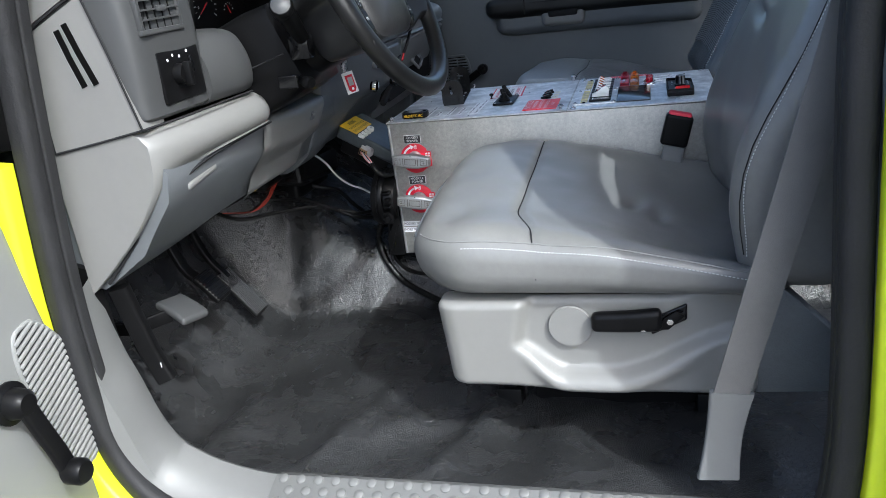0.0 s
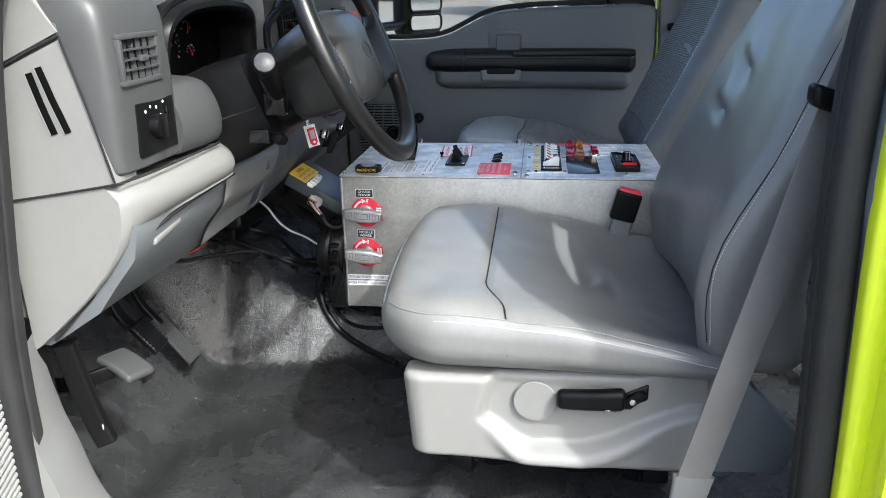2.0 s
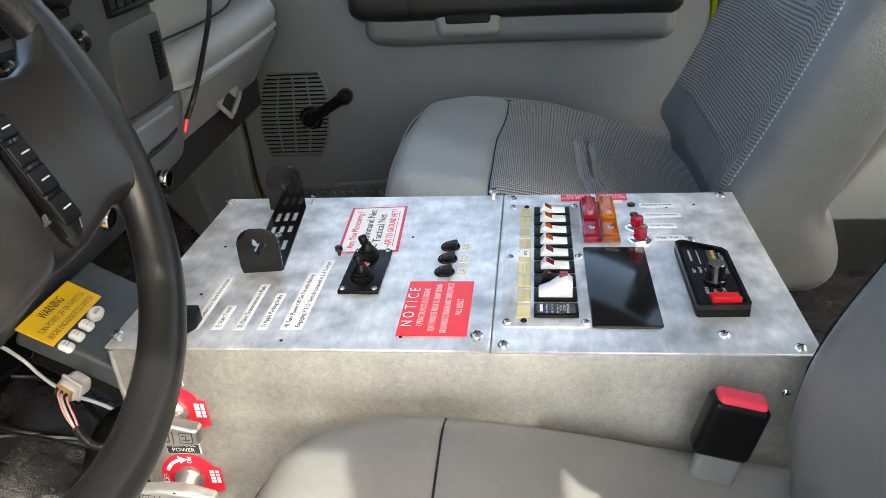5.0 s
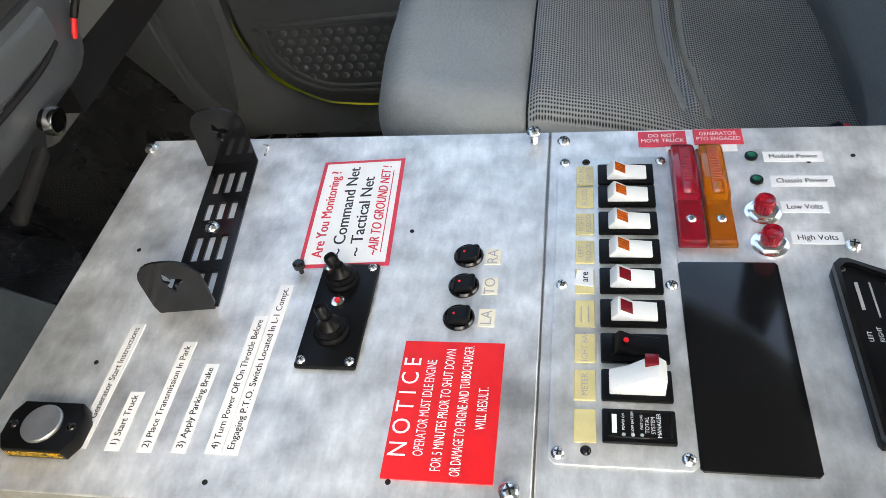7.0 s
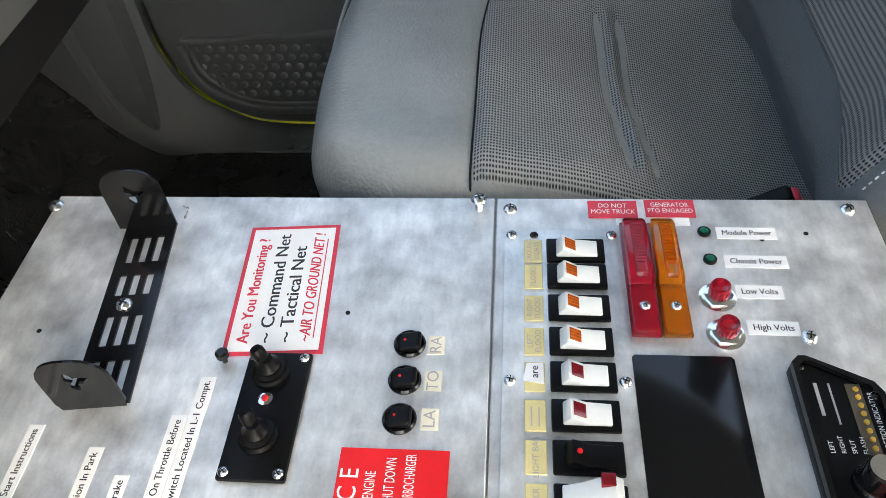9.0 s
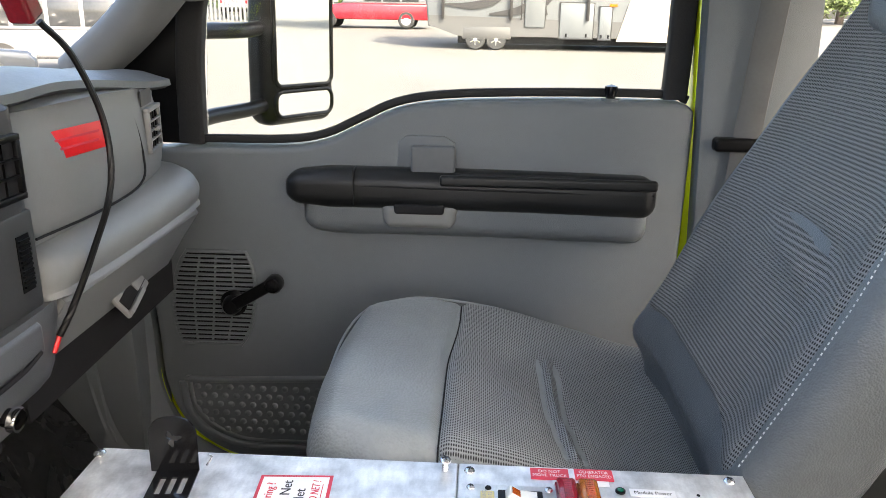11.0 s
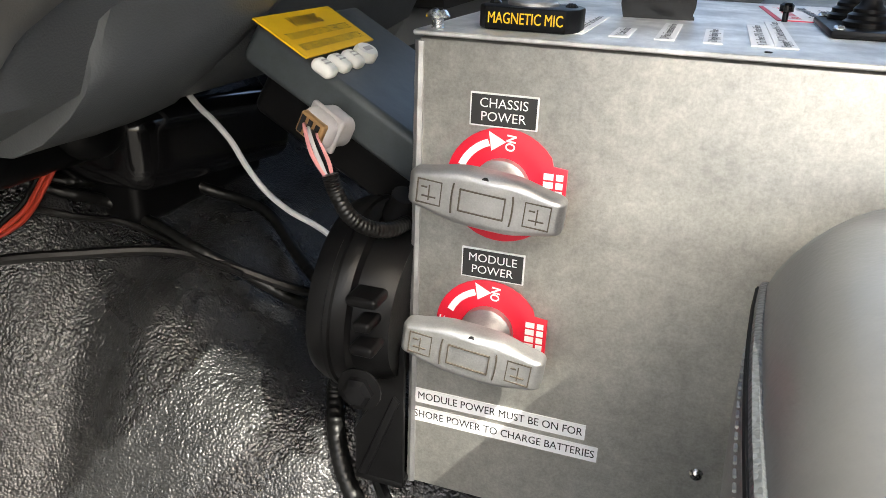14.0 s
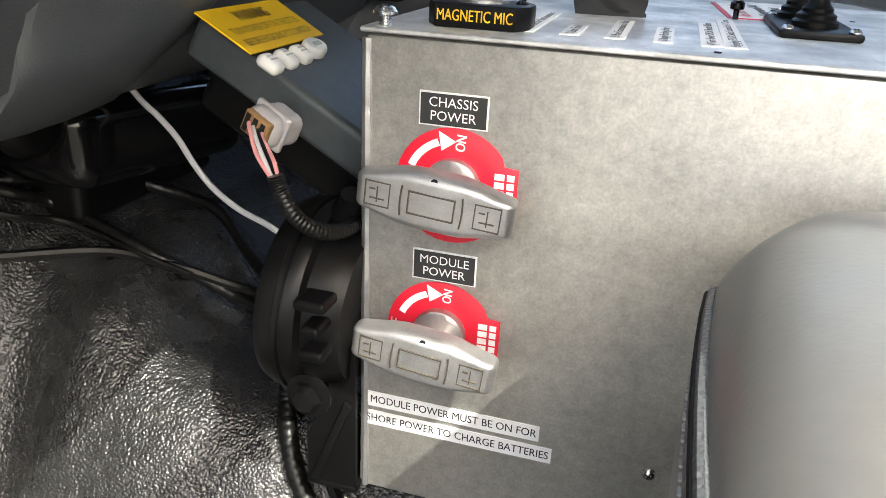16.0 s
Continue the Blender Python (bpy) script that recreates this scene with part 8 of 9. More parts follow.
words("TURN POWER OFF ON THROTTLE", 0.0068, gm @ Matrix.Translation((-0.028, 0.005, 0.0055)) @ Matrix.Rotation(radians(90), 4, "Z"), M_INK, lb, align="CENTER", width=0.088)
words("BEFORE ENGAGING P.T.O. SWITCH", 0.0068, gm @ Matrix.Translation((-0.0165, 0.005, 0.0055)) @ Matrix.Rotation(radians(90), 4, "Z"), M_INK, lb, align="CENTER", width=0.088)
for i in range(3):
    yb_ = -0.037 + 0.021 * i
    b_ = part("push_button", in_gm(soft((0.0165, 0.0135, 0.009), 0.0042, (3, 2, 1), None, (0.002, yb_, 0.0025))), M_WHITE_PL, gx, "white push button")
    part("mark", in_gm(boxes(((-0.0015, yb_ - 0.0035, 0.0068), (-0.0002, yb_ + 0.0035, 0.0071)), ((0.002, yb_ - 0.0042, 0.0068), (0.0033, yb_ + 0.0042, 0.0071)))), M_GREY_INK, b_)
b_ = part("oval_button", in_gm(lathe(bmesh.new(), [(0.0115, -0.002), (0.0115, 0.004), (0.0095, 0.0062), (0, 0.0066)], Matrix.Translation((0.0005, 0.028, 0.001)) @ Matrix.Diagonal((0.74, 1.1, 1, 1)), 24)), M_WHITE_PL, gx, "oval white push button")
part("mark", in_gm(soft((0.004, 0.011, 0.0006), 0.0002, (2, 4, 1), None, (0.0005, 0.028, 0.0076))), M_GREY_INK, b_)

cn = thing("connector_plug", "grey multi-pin connector with bundled wires", "connector")
cm = Matrix.Translation((-0.065, 0.016, 0.488)) @ Matrix.Rotation(radians(25), 4, "Y") @ Matrix.Rotation(radians(-15), 4, "Z")
q = soft((0.025, 0.030, 0.021), 0.007, (3, 3, 2), None)
bmesh.ops.transform(q, matrix=cm, verts=q.verts)
part("housing", q, M_CONN, cn, "grey plastic housing")
q = soft((0.020, 0.006, 0.015), 0.002, (3, 1, 2), None, (0, -0.0145, 0))
bmesh.ops.transform(q, matrix=cm, verts=q.verts)
seal = part("seal", q, M_CONN_Y, cn, "tan rubber wire seal")
for x in (-0.006, 0.0, 0.006):
    part("slot", boxes(((x - 0.0016, -0.0182, -0.0055), (x + 0.0016, -0.0172, 0.0055)), m=cm), M_SEAM, seal)
q = soft((0.0275, 0.0045, 0.0235), 0.002, (3, 1, 3), None, (0, -0.004, 0))
bmesh.ops.transform(q, matrix=cm, verts=q.verts)
part("ridge", q, M_CONN, cn)
for i, (mt, off) in enumerate(((M_WIRE_P, -0.007), (M_WIRE_W, -0.002), (M_BLACK, 0.003), (M_WIRE_P, 0.007))):
    ws = cm @ Vector((off * 0.8, -0.016, 0))
    part("wire", cable([ws, ws + Vector((0.006, -0.010, -0.001)), ws.lerp(Vector((-0.036, -0.036, 0.470)), 0.6) + Vector((off * 0.5, -0.003, 0.002)), Vector((-0.036 + off * 0.15, -0.036, 0.470))], 0.0013, 6, 6), mt, cn)
part("sleeve", corrugated([(-0.037, -0.036, 0.475), (-0.034, -0.036, 0.466), (-0.026, -0.035, 0.452), (-0.016, -0.028, 0.443), (-0.008, -0.014, 0.439), (-0.006, 0.006, 0.437)], 0.0048), M_LOOM, cn, "black braided sleeve")

hn = thing("siren_speaker", "round black plastic speaker housing on a steel foot", "speaker")
hn.location = (0.004, 0.0, -0.012)
hm_ = axes((-0.008, 0.016, 0.390), (-1, 0.0, 0.06))
part("cup", lathe(bmesh.new(), [(0, -0.002), (0.050, -0.002), (0.054, 0.006), (0.056, 0.020), (0.061, 0.022), (0.063, 0.026), (0.063, 0.042), (0.060, 0.048), (0.050, 0.052), (0.030, 0.053), (0, 0.053)], hm_, 48), M_BLACK, hn)
part("ridge", lathe(bmesh.new(), [(0.062, 0.030), (0.0650, 0.0315), (0.0650, 0.0345), (0.062, 0.036)], hm_, 48), M_BLACK, hn)
part("bracket", slab([(-0.040, 0.262), (-0.004, 0.262), (-0.004, 0.372), (-0.022, 0.372), (-0.024, 0.330), (-0.040, 0.300)], "y", -0.012, -0.007, 0.002), M_BLACK, hn, "black steel foot bracket")
part("bracket_foot", boxes(((-0.040, -0.012, 0.258), (-0.004, 0.06, 0.263)), bevel=0.001), M_BLACK, hn)
part("strut", slab([(-0.036, 0.266), (-0.030, 0.266), (-0.006, 0.330), (-0.010, 0.334)], "y", -0.016, -0.0125, 0.001), M_BLACK, hn)
part("clamp_bolt", lathe(bmesh.new(), [(0.010, 0), (0.010, 0.005), (0.007, 0.008), (0, 0.008)], axes((-0.016, -0.053, 0.362), (0, -1, 0)), 6), M_BLACK_G, hn)
part("washer", lathe(bmesh.new(), [(0.014, 0), (0.014, 0.0015), (0.009, 0.002)], axes((-0.016, -0.0525, 0.362), (0, -1, 0)), 20), M_BLACK, hn)
for z, w in ((0.418, 0.020), (0.402, 0.012), (0.386, 0.016)):
    part("lug", soft((w, 0.020, 0.007), 0.003, (2, 2, 1), None, (-0.016, -0.042, z)), M_BLACK, hn)
part("cable_gland", lathe(bmesh.new(), [(0.0, 0), (0.010, 0), (0.010, 0.008), (0.008, 0.012), (0.008, 0.02), (0, 0.02)], axes((-0.020, 0.012, 0.448), (0.4, -0.3, 1)), 14), M_BLACK, hn)


def bundle(name, label, pts, r, material, ribbed=False):
    t = thing(name, label, "cable", group="cables")
    part("sheath", (corrugated if ribbed else cable)(pts, r), material, t)


bundle("cable", "black round cable lying across the tunnel", [(-0.46, -0.05, 0.385), (-0.40, -0.02, 0.350), (-0.335, 0.035, 0.345), (-0.270, 0.093, 0.338), (-0.214, 0.113, 0.324), (-0.150, 0.130, 0.305), (-0.06, 0.10, 0.33)], 0.0046, M_LOOM)
bundle("cable", "black corrugated loom lying across the tunnel", [(-0.45, 0.01, 0.43), (-0.352, 0.070, 0.389), (-0.322, 0.107, 0.367), (-0.243, 0.109, 0.337), (-0.204, 0.121, 0.316), (-0.150, 0.125, 0.295), (-0.06, 0.09, 0.31)], 0.0056, M_LOOM, True)
bundle("cable", "black braided sleeve crossing behind the loom", [(-0.46, 0.05, 0.43), (-0.357, 0.078, 0.395), (-0.330, 0.150, 0.385), (-0.288, 0.195, 0.360), (-0.232, 0.200, 0.345), (-0.185, 0.180, 0.312), (-0.12, 0.14, 0.285)], 0.0058, M_LOOM, True)
bundle("cable", "thin black wire joining the loom", [(-0.45, 0.0, 0.41), (-0.343, 0.057, 0.374), (-0.309, 0.096, 0.357), (-0.240, 0.104, 0.334), (-0.20, 0.108, 0.322)], 0.0030, M_LOOM)
bundle("cable", "white wire hanging down from under the dash", [(-0.285, 0.132, 0.5), (-0.25, 0.132, 0.462), (-0.235, 0.132, 0.45), (-0.218, 0.132, 0.433), (-0.204, 0.132, 0.412), (-0.187, 0.132, 0.393), (-0.164, 0.132, 0.378), (-0.132, 0.132, 0.365), (-0.085, 0.132, 0.335)], 0.0026, M_WIRE_W)
bundle("cable", "black corrugated loom dropping beside the console", [(-0.050, 0.045, 0.345), (-0.075, 0.050, 0.29), (-0.083, 0.052, 0.268), (-0.070, 0.027, 0.245), (-0.053, 0.012, 0.215), (-0.020, 0.000, 0.178), (0.04, -0.03, 0.155), (0.12, -0.07, 0.140)], 0.0072, M_LOOM, True)
bundle("cable", "black cable dropping beside the console", [(-0.035, 0.045, 0.34), (-0.050, 0.045, 0.28), (-0.040, 0.025, 0.235), (-0.005, 0.000, 0.205), (0.06, -0.020, 0.200), (0.15, -0.02, 0.215)], 0.0048, M_LOOM)
for i, mt in enumerate((M_WIRE_R, M_WIRE_R, M_BLACK)):
    d = 0.006 * i
    bundle("cable", "red wire looping under the dash" if mt is M_WIRE_R else "black wire looping under the dash", [(-0.262 - d, 0.03 + d, 0.51), (-0.295, 0.035, 0.455 + d), (-0.318 - d, 0.030, 0.412), (-0.345, 0.020, 0.376 + d), (-0.380, -0.002, 0.362), (-0.432, -0.037, 0.372)], 0.0022, mt)
bl_ = thing("blower_housing", "black plastic heater housing under the dash", "heater housing")
part("case", soft((0.20, 0.28, 0.075), 0.024, (6, 8, 2), lambda p: Vector((p.x, p.y, p.z - 0.02 * smooth01(0.0, 0.14, p.y))), (-0.40, 0.10, 0.455)), M_BLACK, bl_, "moulded black case")
part("lid", soft((0.19, 0.27, 0.020), 0.008, (6, 8, 1), None, (-0.40, 0.10, 0.498)), M_BLACK, bl_)
part("flange", soft((0.21, 0.29, 0.006), 0.0025, (4, 6, 1), None, (-0.40, 0.10, 0.487)), M_BLACK, bl_)
for y in (0.0, 0.08, 0.16, 0.22):
    part("clip", boxes(((-0.300, y, 0.474), (-0.291, y + 0.014, 0.498)), bevel=0.002), M_BLACK_G, bl_)
part("dome", lathe(bmesh.new(), [(0.035, 0), (0.034, 0.010), (0.028, 0.020), (0.014, 0.026), (0, 0.027)], axes((-0.302, 0.06, 0.46), (1, 0, 0.2)), 24), M_BLACK, bl_)
tb = thing("fuse_block", "small wire terminals with yellow and blue clips", "terminal")
part("clip", boxes(((-0.215, -0.275, 0.492), (-0.195, -0.262, 0.503)), bevel=0.002), M_YLABEL, tb)
part("clip", boxes(((-0.21, -0.255, 0.495), (-0.195, -0.245, 0.505)), bevel=0.002), M_GREYBOX, tb)

# ---- outside: the lot ----
LOT = ((-400, -0.8), (2, -0.80), (10, -0.70), (18, -0.40), (26, -0.08), (34, 0.42), (60, 1.0), (90, 1.4), (400, 1.4))


def lot(x, y):
    for (a, za), (b, zb) in zip(LOT, LOT[1:]):
        if a <= y <= b:
            return za + (zb - za) * (y - a) / (b - a)
    return 1.4


M_ASPHALT = mat("lot_surface", (0.082, 0.077, 0.069), 0.9, var=0.16, vscale=0.35, bump=0.4, bscale=40)
M_RV = mat("trailer_white", (0.105, 0.110, 0.114), 0.35, var=0.04, vscale=1.0)
M_RV_G = mat("trailer_grey", (0.065, 0.063, 0.061), 0.45, var=0.06, vscale=2.0)
M_RV_D = mat("trailer_stripe", (0.022, 0.02, 0.02), 0.4, var=0.1, vscale=3.0)
M_WIN_D = mat("dark_window", (0.03, 0.032, 0.034), 0.08, var=0.2, vscale=1.0)
M_TRUCK_R = mat("red_car_paint", (0.34, 0.008, 0.017), 0.25, var=0.05, vscale=1.0, coat=0.5)
M_CAR_D = mat("dark_car_paint", (0.018, 0.022, 0.028), 0.2, var=0.1, vscale=1.0, coat=0.5)
M_CAR_W = mat("white_car_paint", (0.15, 0.15, 0.157), 0.25, var=0.03, vscale=1.0, coat=0.5)
M_TYRE = mat("tyre", (0.02, 0.02, 0.02), 0.8, var=0.2, vscale=6)
M_LEAF = mat("leaf_green", (0.145, 0.185, 0.035), 0.6, var=0.4, vscale=0.8)
M_LEAF_D = mat("leaf_dark", (0.07, 0.10, 0.025), 0.6, var=0.4, vscale=0.8)
M_BARK = mat("bark", (0.13, 0.10, 0.075), 0.9, var=0.3, vscale=8, bump=0.6, bscale=30)
M_TAIL = mat("tail_lamp", (0.55, 0.01, 0.012), 0.2, var=0.1)

bm = bmesh.new()
xs = [-400, -120, -60, -30, -15, -6, 0, 6, 15, 30, 60, 120, 400]
ys = [y for y, z in LOT]
gv = [[bm.verts.new((x, y, lot(x, y))) for y in ys] for x in xs]
for i in range(len(xs) - 1):
    for j in range(len(ys) - 1):
        bm.faces.new((gv[i][j], gv[i + 1][j], gv[i + 1][j + 1], gv[i][j + 1]))
tagged(part("ground", bm, M_ASPHALT), "pale worn asphalt of a vehicle lot", "ground", kind="structure")


def wheel(parent, x, y, z, r, w=0.22):
    m = axes((x, y, z), (0, -1, 0))
    t = part("wheel", lathe(bmesh.new(), [(r * 0.62, 0.0), (r * 0.9, 0.0), (r, w * 0.18), (r, w * 0.82), (r * 0.9, w), (r * 0.5, w), (0, w)], m @ Matrix.Translation((0, 0, -w)), 28), M_TYRE, parent, "black tyre")
    part("rim", lathe(bmesh.new(), [(r * 0.62, -0.002), (r * 0.58, -0.03), (r * 0.3, -0.02), (r * 0.14, 0.01), (0, 0.012)], m, 20), M_CONN, t, "grey alloy rim")
    for i in range(6):
        part("spoke", boxes(((-r * 0.05, r * 0.1, -0.02), (r * 0.05, r * 0.56, 0.006)), m=m @ Matrix.Rotation(i * math.pi / 3, 4, "Z")), M_CHROME, t)


# ---- travel trailer ----
TY = 26.0
tr = thing("travel_trailer", "white and grey travel trailer with dark swooping stripes and windows", "trailer")
gz = lot(0, TY)
X0, X1 = -1.45, 9.0
side = [(X0, gz + 0.75), (X0 - 0.15, gz + 2.2), (X0 + 0.05, gz + 3.3), (X0 + 0.45, gz + 3.55), (X1, gz + 3.7), (X1, gz + 0.55), (X0 + 1.0, gz + 0.55)]
part("body", slab(side, "y", TY, TY + 2.4, 0.08, 3), M_RV, tr, "white ribbed side walls")
part("skirt", slab([(X0 + 0.02, gz + 0.78), (X0 + 0.02, gz + 1.10), (4.6, gz + 0.98), (X1, gz + 0.98), (X1, gz + 0.45), (X0 + 1.0, gz + 0.45)], "y", TY - 0.03, TY + 0.05), M_RV_G, tr, "grey lower skirt")


def rv_window(x0, x1, z0, z1, fr=0.06):
    w = part("window", boxes(((x0 - fr, TY - 0.05, gz + z0 - fr), (x1 + fr, TY - 0.005, gz + z1 + fr)), bevel=0.02), M_RV_D, tr)
    part("pane", boxes(((x0, TY - 0.058, gz + z0), (x1, TY - 0.048, gz + z1)), bevel=0.003), M_WIN_D, w, "dark tinted glass")


for a, b in ((-0.85, 0.05), (0.15, 1.15)):
    rv_window(a, b, 2.05, 3.05)
rv_window(4.75, 5.65, 2.45, 3.5)
for x in (-0.95, 1.32, 3.85):
    part("awning_arm", boxes(((x - 0.05, TY - 0.14, gz + 1.0), (x + 0.05, TY - 0.04, gz + 3.5)), bevel=0.01), M_RV_D, tr)
dr = part("door", boxes(((1.78, TY - 0.07, gz + 0.75), (2.45, TY - 0.02, gz + 3.05)), bevel=0.04), M_RV, tr, "white entry door")
part("door_gap", boxes(((1.75, TY - 0.03, gz + 0.72), (2.48, TY - 0.01, gz + 3.08)), bevel=0.02), M_RV_D, dr)
part("pane", boxes(((1.95, TY - 0.082, gz + 2.0), (2.28, TY - 0.068, gz + 2.8)), bevel=0.02), M_WIN_D, dr)
part("grab_handle", sweep(bmesh.new(), spline([(1.66, TY - 0.03, gz + 1.75), (1.66, TY - 0.14, gz + 1.6), (1.66, TY - 0.14, gz + 1.15), (1.66, TY - 0.03, gz + 1.0)], 4), circle(0.02, 6)), M_RV_D, dr)
for x0, x1, z0, z1 in ((2.95, 4.05, 0.42, 1.55), (4.25, 4.65, 0.40, 1.45)):
    h = part("hatch", boxes(((x0, TY - 0.06, gz + z0), (x1, TY - 0.02, gz + z1)), bevel=0.03), M_RV, tr, "white storage hatch")
    part("hatch_gap", boxes(((x0 - 0.03, TY - 0.035, gz + z0 - 0.03), (x1 + 0.03, TY - 0.015, gz + z1 + 0.03))), M_RV_D, h)
    for k in (0.2, 0.8):
        part("latch", boxes(((x0 + (x1 - x0) * k - 0.03, TY - 0.075, gz + z0 + 0.05), (x0 + (x1 - x0) * k + 0.03, TY - 0.055, gz + z0 + 0.16))), M_BLACK, h)
part("nose_arch", slab([(4.85, gz + 0.35), (5.2, gz + 1.6), (5.4, gz + 1.9), (7.0, gz + 1.9), (7.0, gz + 0.35)], "y", TY - 0.05, TY - 0.01, 0.02), mat("tan_panel", (0.42, 0.36, 0.29), 0.5, var=0.06, vscale=1.0), tr, "tan wheel arch panel")


def swoosh(pts, w):
    q = spline([(x, TY - 0.035, gz + z) for x, z in pts], 6)
    n_ = len(q) - 1
    part("stripe", sweep(bmesh.new(), q, [(-0.006, -w), (0.006, -w), (0.006, w), (-0.006, w)], up=(0, 0, 1), scale=lambda t: 0.08 + math.sin(math.pi * min(1, t * 0.9 + 0.08)) ** 1.5), M_RV_D, tr)


swoosh([(-0.9, 1.45), (0.0, 1.42), (0.8, 1.6), (1.2, 1.9)], 0.12)
swoosh([(0.6, 1.15), (1.6, 1.3), (2.6, 1.8), (3.6, 2.5), (4.6, 3.0)], 0.16)
swoosh([(2.4, 2.0), (3.2, 2.5), (4.2, 2.85), (4.7, 2.95)], 0.14)
swoosh([(2.5, 1.15), (2.35, 1.5), (2.7, 1.95), (3.4, 2.25), (3.9, 2.3)], 0.20)
swoosh([(4.2, 2.4), (5.0, 2.65), (6.0, 2.6), (7.0, 2.2)], 0.10)
swoosh([(-1.45, 2.6), (-1.35, 2.0), (-0.9, 1.7)], 0.08)
part("name_bar", boxes(((2.85, TY - 0.01, gz + 3.22), (3.95, TY - 0.004, gz + 3.40))), M_RV_G, tr)
part("marker_lamp", boxes(((4.55, TY - 0.08, gz + 1.46), (4.80, TY - 0.05, gz + 1.54))), M_LENS_A, tr)
for x in (0.15, 0.85):
    wheel(tr, x, TY - 0.02, lot(0, TY) + 0.34, 0.34)
part("wheel_well", boxes(((-0.30, TY - 0.035, gz + 0.35), (1.35, TY + 0.3, gz + 0.78)), bevel=0.05), M_RV_G, tr)
part("chassis", boxes(((X0 + 1.0, TY + 0.3, gz + 0.2), (X1, TY + 2.0, gz + 0.6))), M_BLACK, tr)


# ---- vehicles ----
def vehicle(name, label, m, paint, top, L=4.8, W=1.85, H=1.75, pickup=False, upper=None):
    """A parked car along the x axis of m: shaped body, glasshouse with panes, wheels, lamps."""
    v = thing(name, label, "vehicle", group="parked vehicles")
    made = []
    hb = 0.95 if not pickup else 1.0
    low = [(-L / 2, 0.35), (-L / 2 - 0.03, 0.62), (-L / 2 + 0.05, hb), (L * 0.16, hb + 0.02), (L * 0.20, hb), (L / 2 - 0.15, hb - 0.12), (L / 2, 0.68), (L / 2, 0.35)]
    made.append(part("body", slab(low, "y", -W / 2, W / 2, 0.09, 3), paint, v))
    if pickup:
        gh = [(-L / 2 + 0.08, hb), (-L / 2 + 0.22, H), (L * 0.02, H + 0.02), (L * 0.10, H - 0.05), (L * 0.22, hb)]
    else:
        gh = [(-L / 2 + 0.05, hb), (-L / 2 + 0.35, H), (L * 0.10, H + 0.02), (L * 0.17, H - 0.05), (L * 0.29, hb)]
    made.append(part("cab", slab(gh, "y", -W / 2 + 0.10, W / 2 - 0.10, 0.09, 3), upper or paint, v))
    n_ = 4
    for i in range(n_):
        a = gh[0][0] + 0.42 + i * (L * 0.60 / n_)
        b = a + L * 0.60 / n_ - 0.09
        if b < gh[-1][0] - 0.25:
            for sd in (-1, 1):
                y0 = sd * (W / 2 - 0.10)
                made.append(part("window", boxes(((a, min(y0, y0 + sd * 0.008), hb + 0.10), (b, max(y0, y0 + sd * 0.008), H - 0.12)), bevel=0.002), M_WIN_D, v, "dark glass"))
    made.append(part("rear_window", slab([(-W / 2 + 0.25, hb + 0.12), (W / 2 - 0.25, hb + 0.12), (W / 2 - 0.35, H - 0.12), (-W / 2 + 0.35, H - 0.12)], "x", gh[0][0] + 0.06, gh[0][0] + 0.16), M_WIN_D, v, "dark glass"))
    for sd in (-1, 1):
        made.append(part("tail_lamp", soft((0.12, 0.30, 0.20), 0.04, (1, 2, 2), None, (-L / 2 + 0.04, sd * (W / 2 - 0.18), 0.88)), M_TAIL, v, "red tail lamp"))
        made.append(part("headlamp", soft((0.12, 0.30, 0.16), 0.04, (1, 2, 2), None, (L / 2 - 0.06, sd * (W / 2 - 0.20), 0.70)), M_CHROME, v, "clear headlamp"))
    made.append(part("bumper", soft((0.16, W - 0.05, 0.24), 0.06, (1, 4, 1), None, (-L / 2 + 0.0, 0, 0.46)), M_BLACK, v))
    for x in (-L * 0.31, L * 0.32):
        for sd in (-1, 1):
            r = 0.36
            wm = axes((x, sd * W / 2, r), (0, sd, 0))
            t = part("wheel", lathe(bmesh.new(), [(0, -0.2), (r * 0.9, -0.2), (r, -0.16), (r, -0.03), (r * 0.9, 0.01), (r * 0.62, 0.01)], wm, 24), M_TYRE, v)
            part("rim", lathe(bmesh.new(), [(r * 0.64, 0.012), (r * 0.58, -0.03), (r * 0.2, 0.0), (0, 0.0)], wm, 16), M_CONN, t)
    v.matrix_world = m
    return v


vehicle("pickup_truck", "red pickup truck with a white cab and canopy", Matrix.Translation((-4.6, 34.5, lot(0, 34.5))) @ Matrix.Rotation(radians(180), 4, "Z"), M_TRUCK_R, None, L=5.4, W=1.95, H=1.85, pickup=True, upper=M_CAR_W)
for x, y, turn, pt in ((-11.2, 8.6, 48, M_CAR_D), (-10.3, 12.8, 48, M_CAR_D), (-9.0, 17.5, 20, M_CAR_W), (-14.5, 33.0, 10, M_CAR_W), (-21.0, 36.0, 0, M_CAR_D), (-27.0, 30.0, 15, M_CAR_W), (-13.0, 44.0, 90, M_CAR_W), (-18.0, 46.0, 90, M_CAR_W),
                       (-23.0, 47.0, 90, M_CAR_W), (14.0, 16.0, 80, M_CAR_D), (17.5, 18.0, 80, M_CAR_D), (-30.0, 44.0, 90, M_CAR_D)):
    vehicle("parked_car", {M_CAR_D: "dark parked sport utility vehicle with red tail lamps", M_CAR_W: "white parked car on the lot"}[pt], Matrix.Translation((x, y, lot(x, y))) @ Matrix.Rotation(radians(turn), 4, "Z"), pt, None)

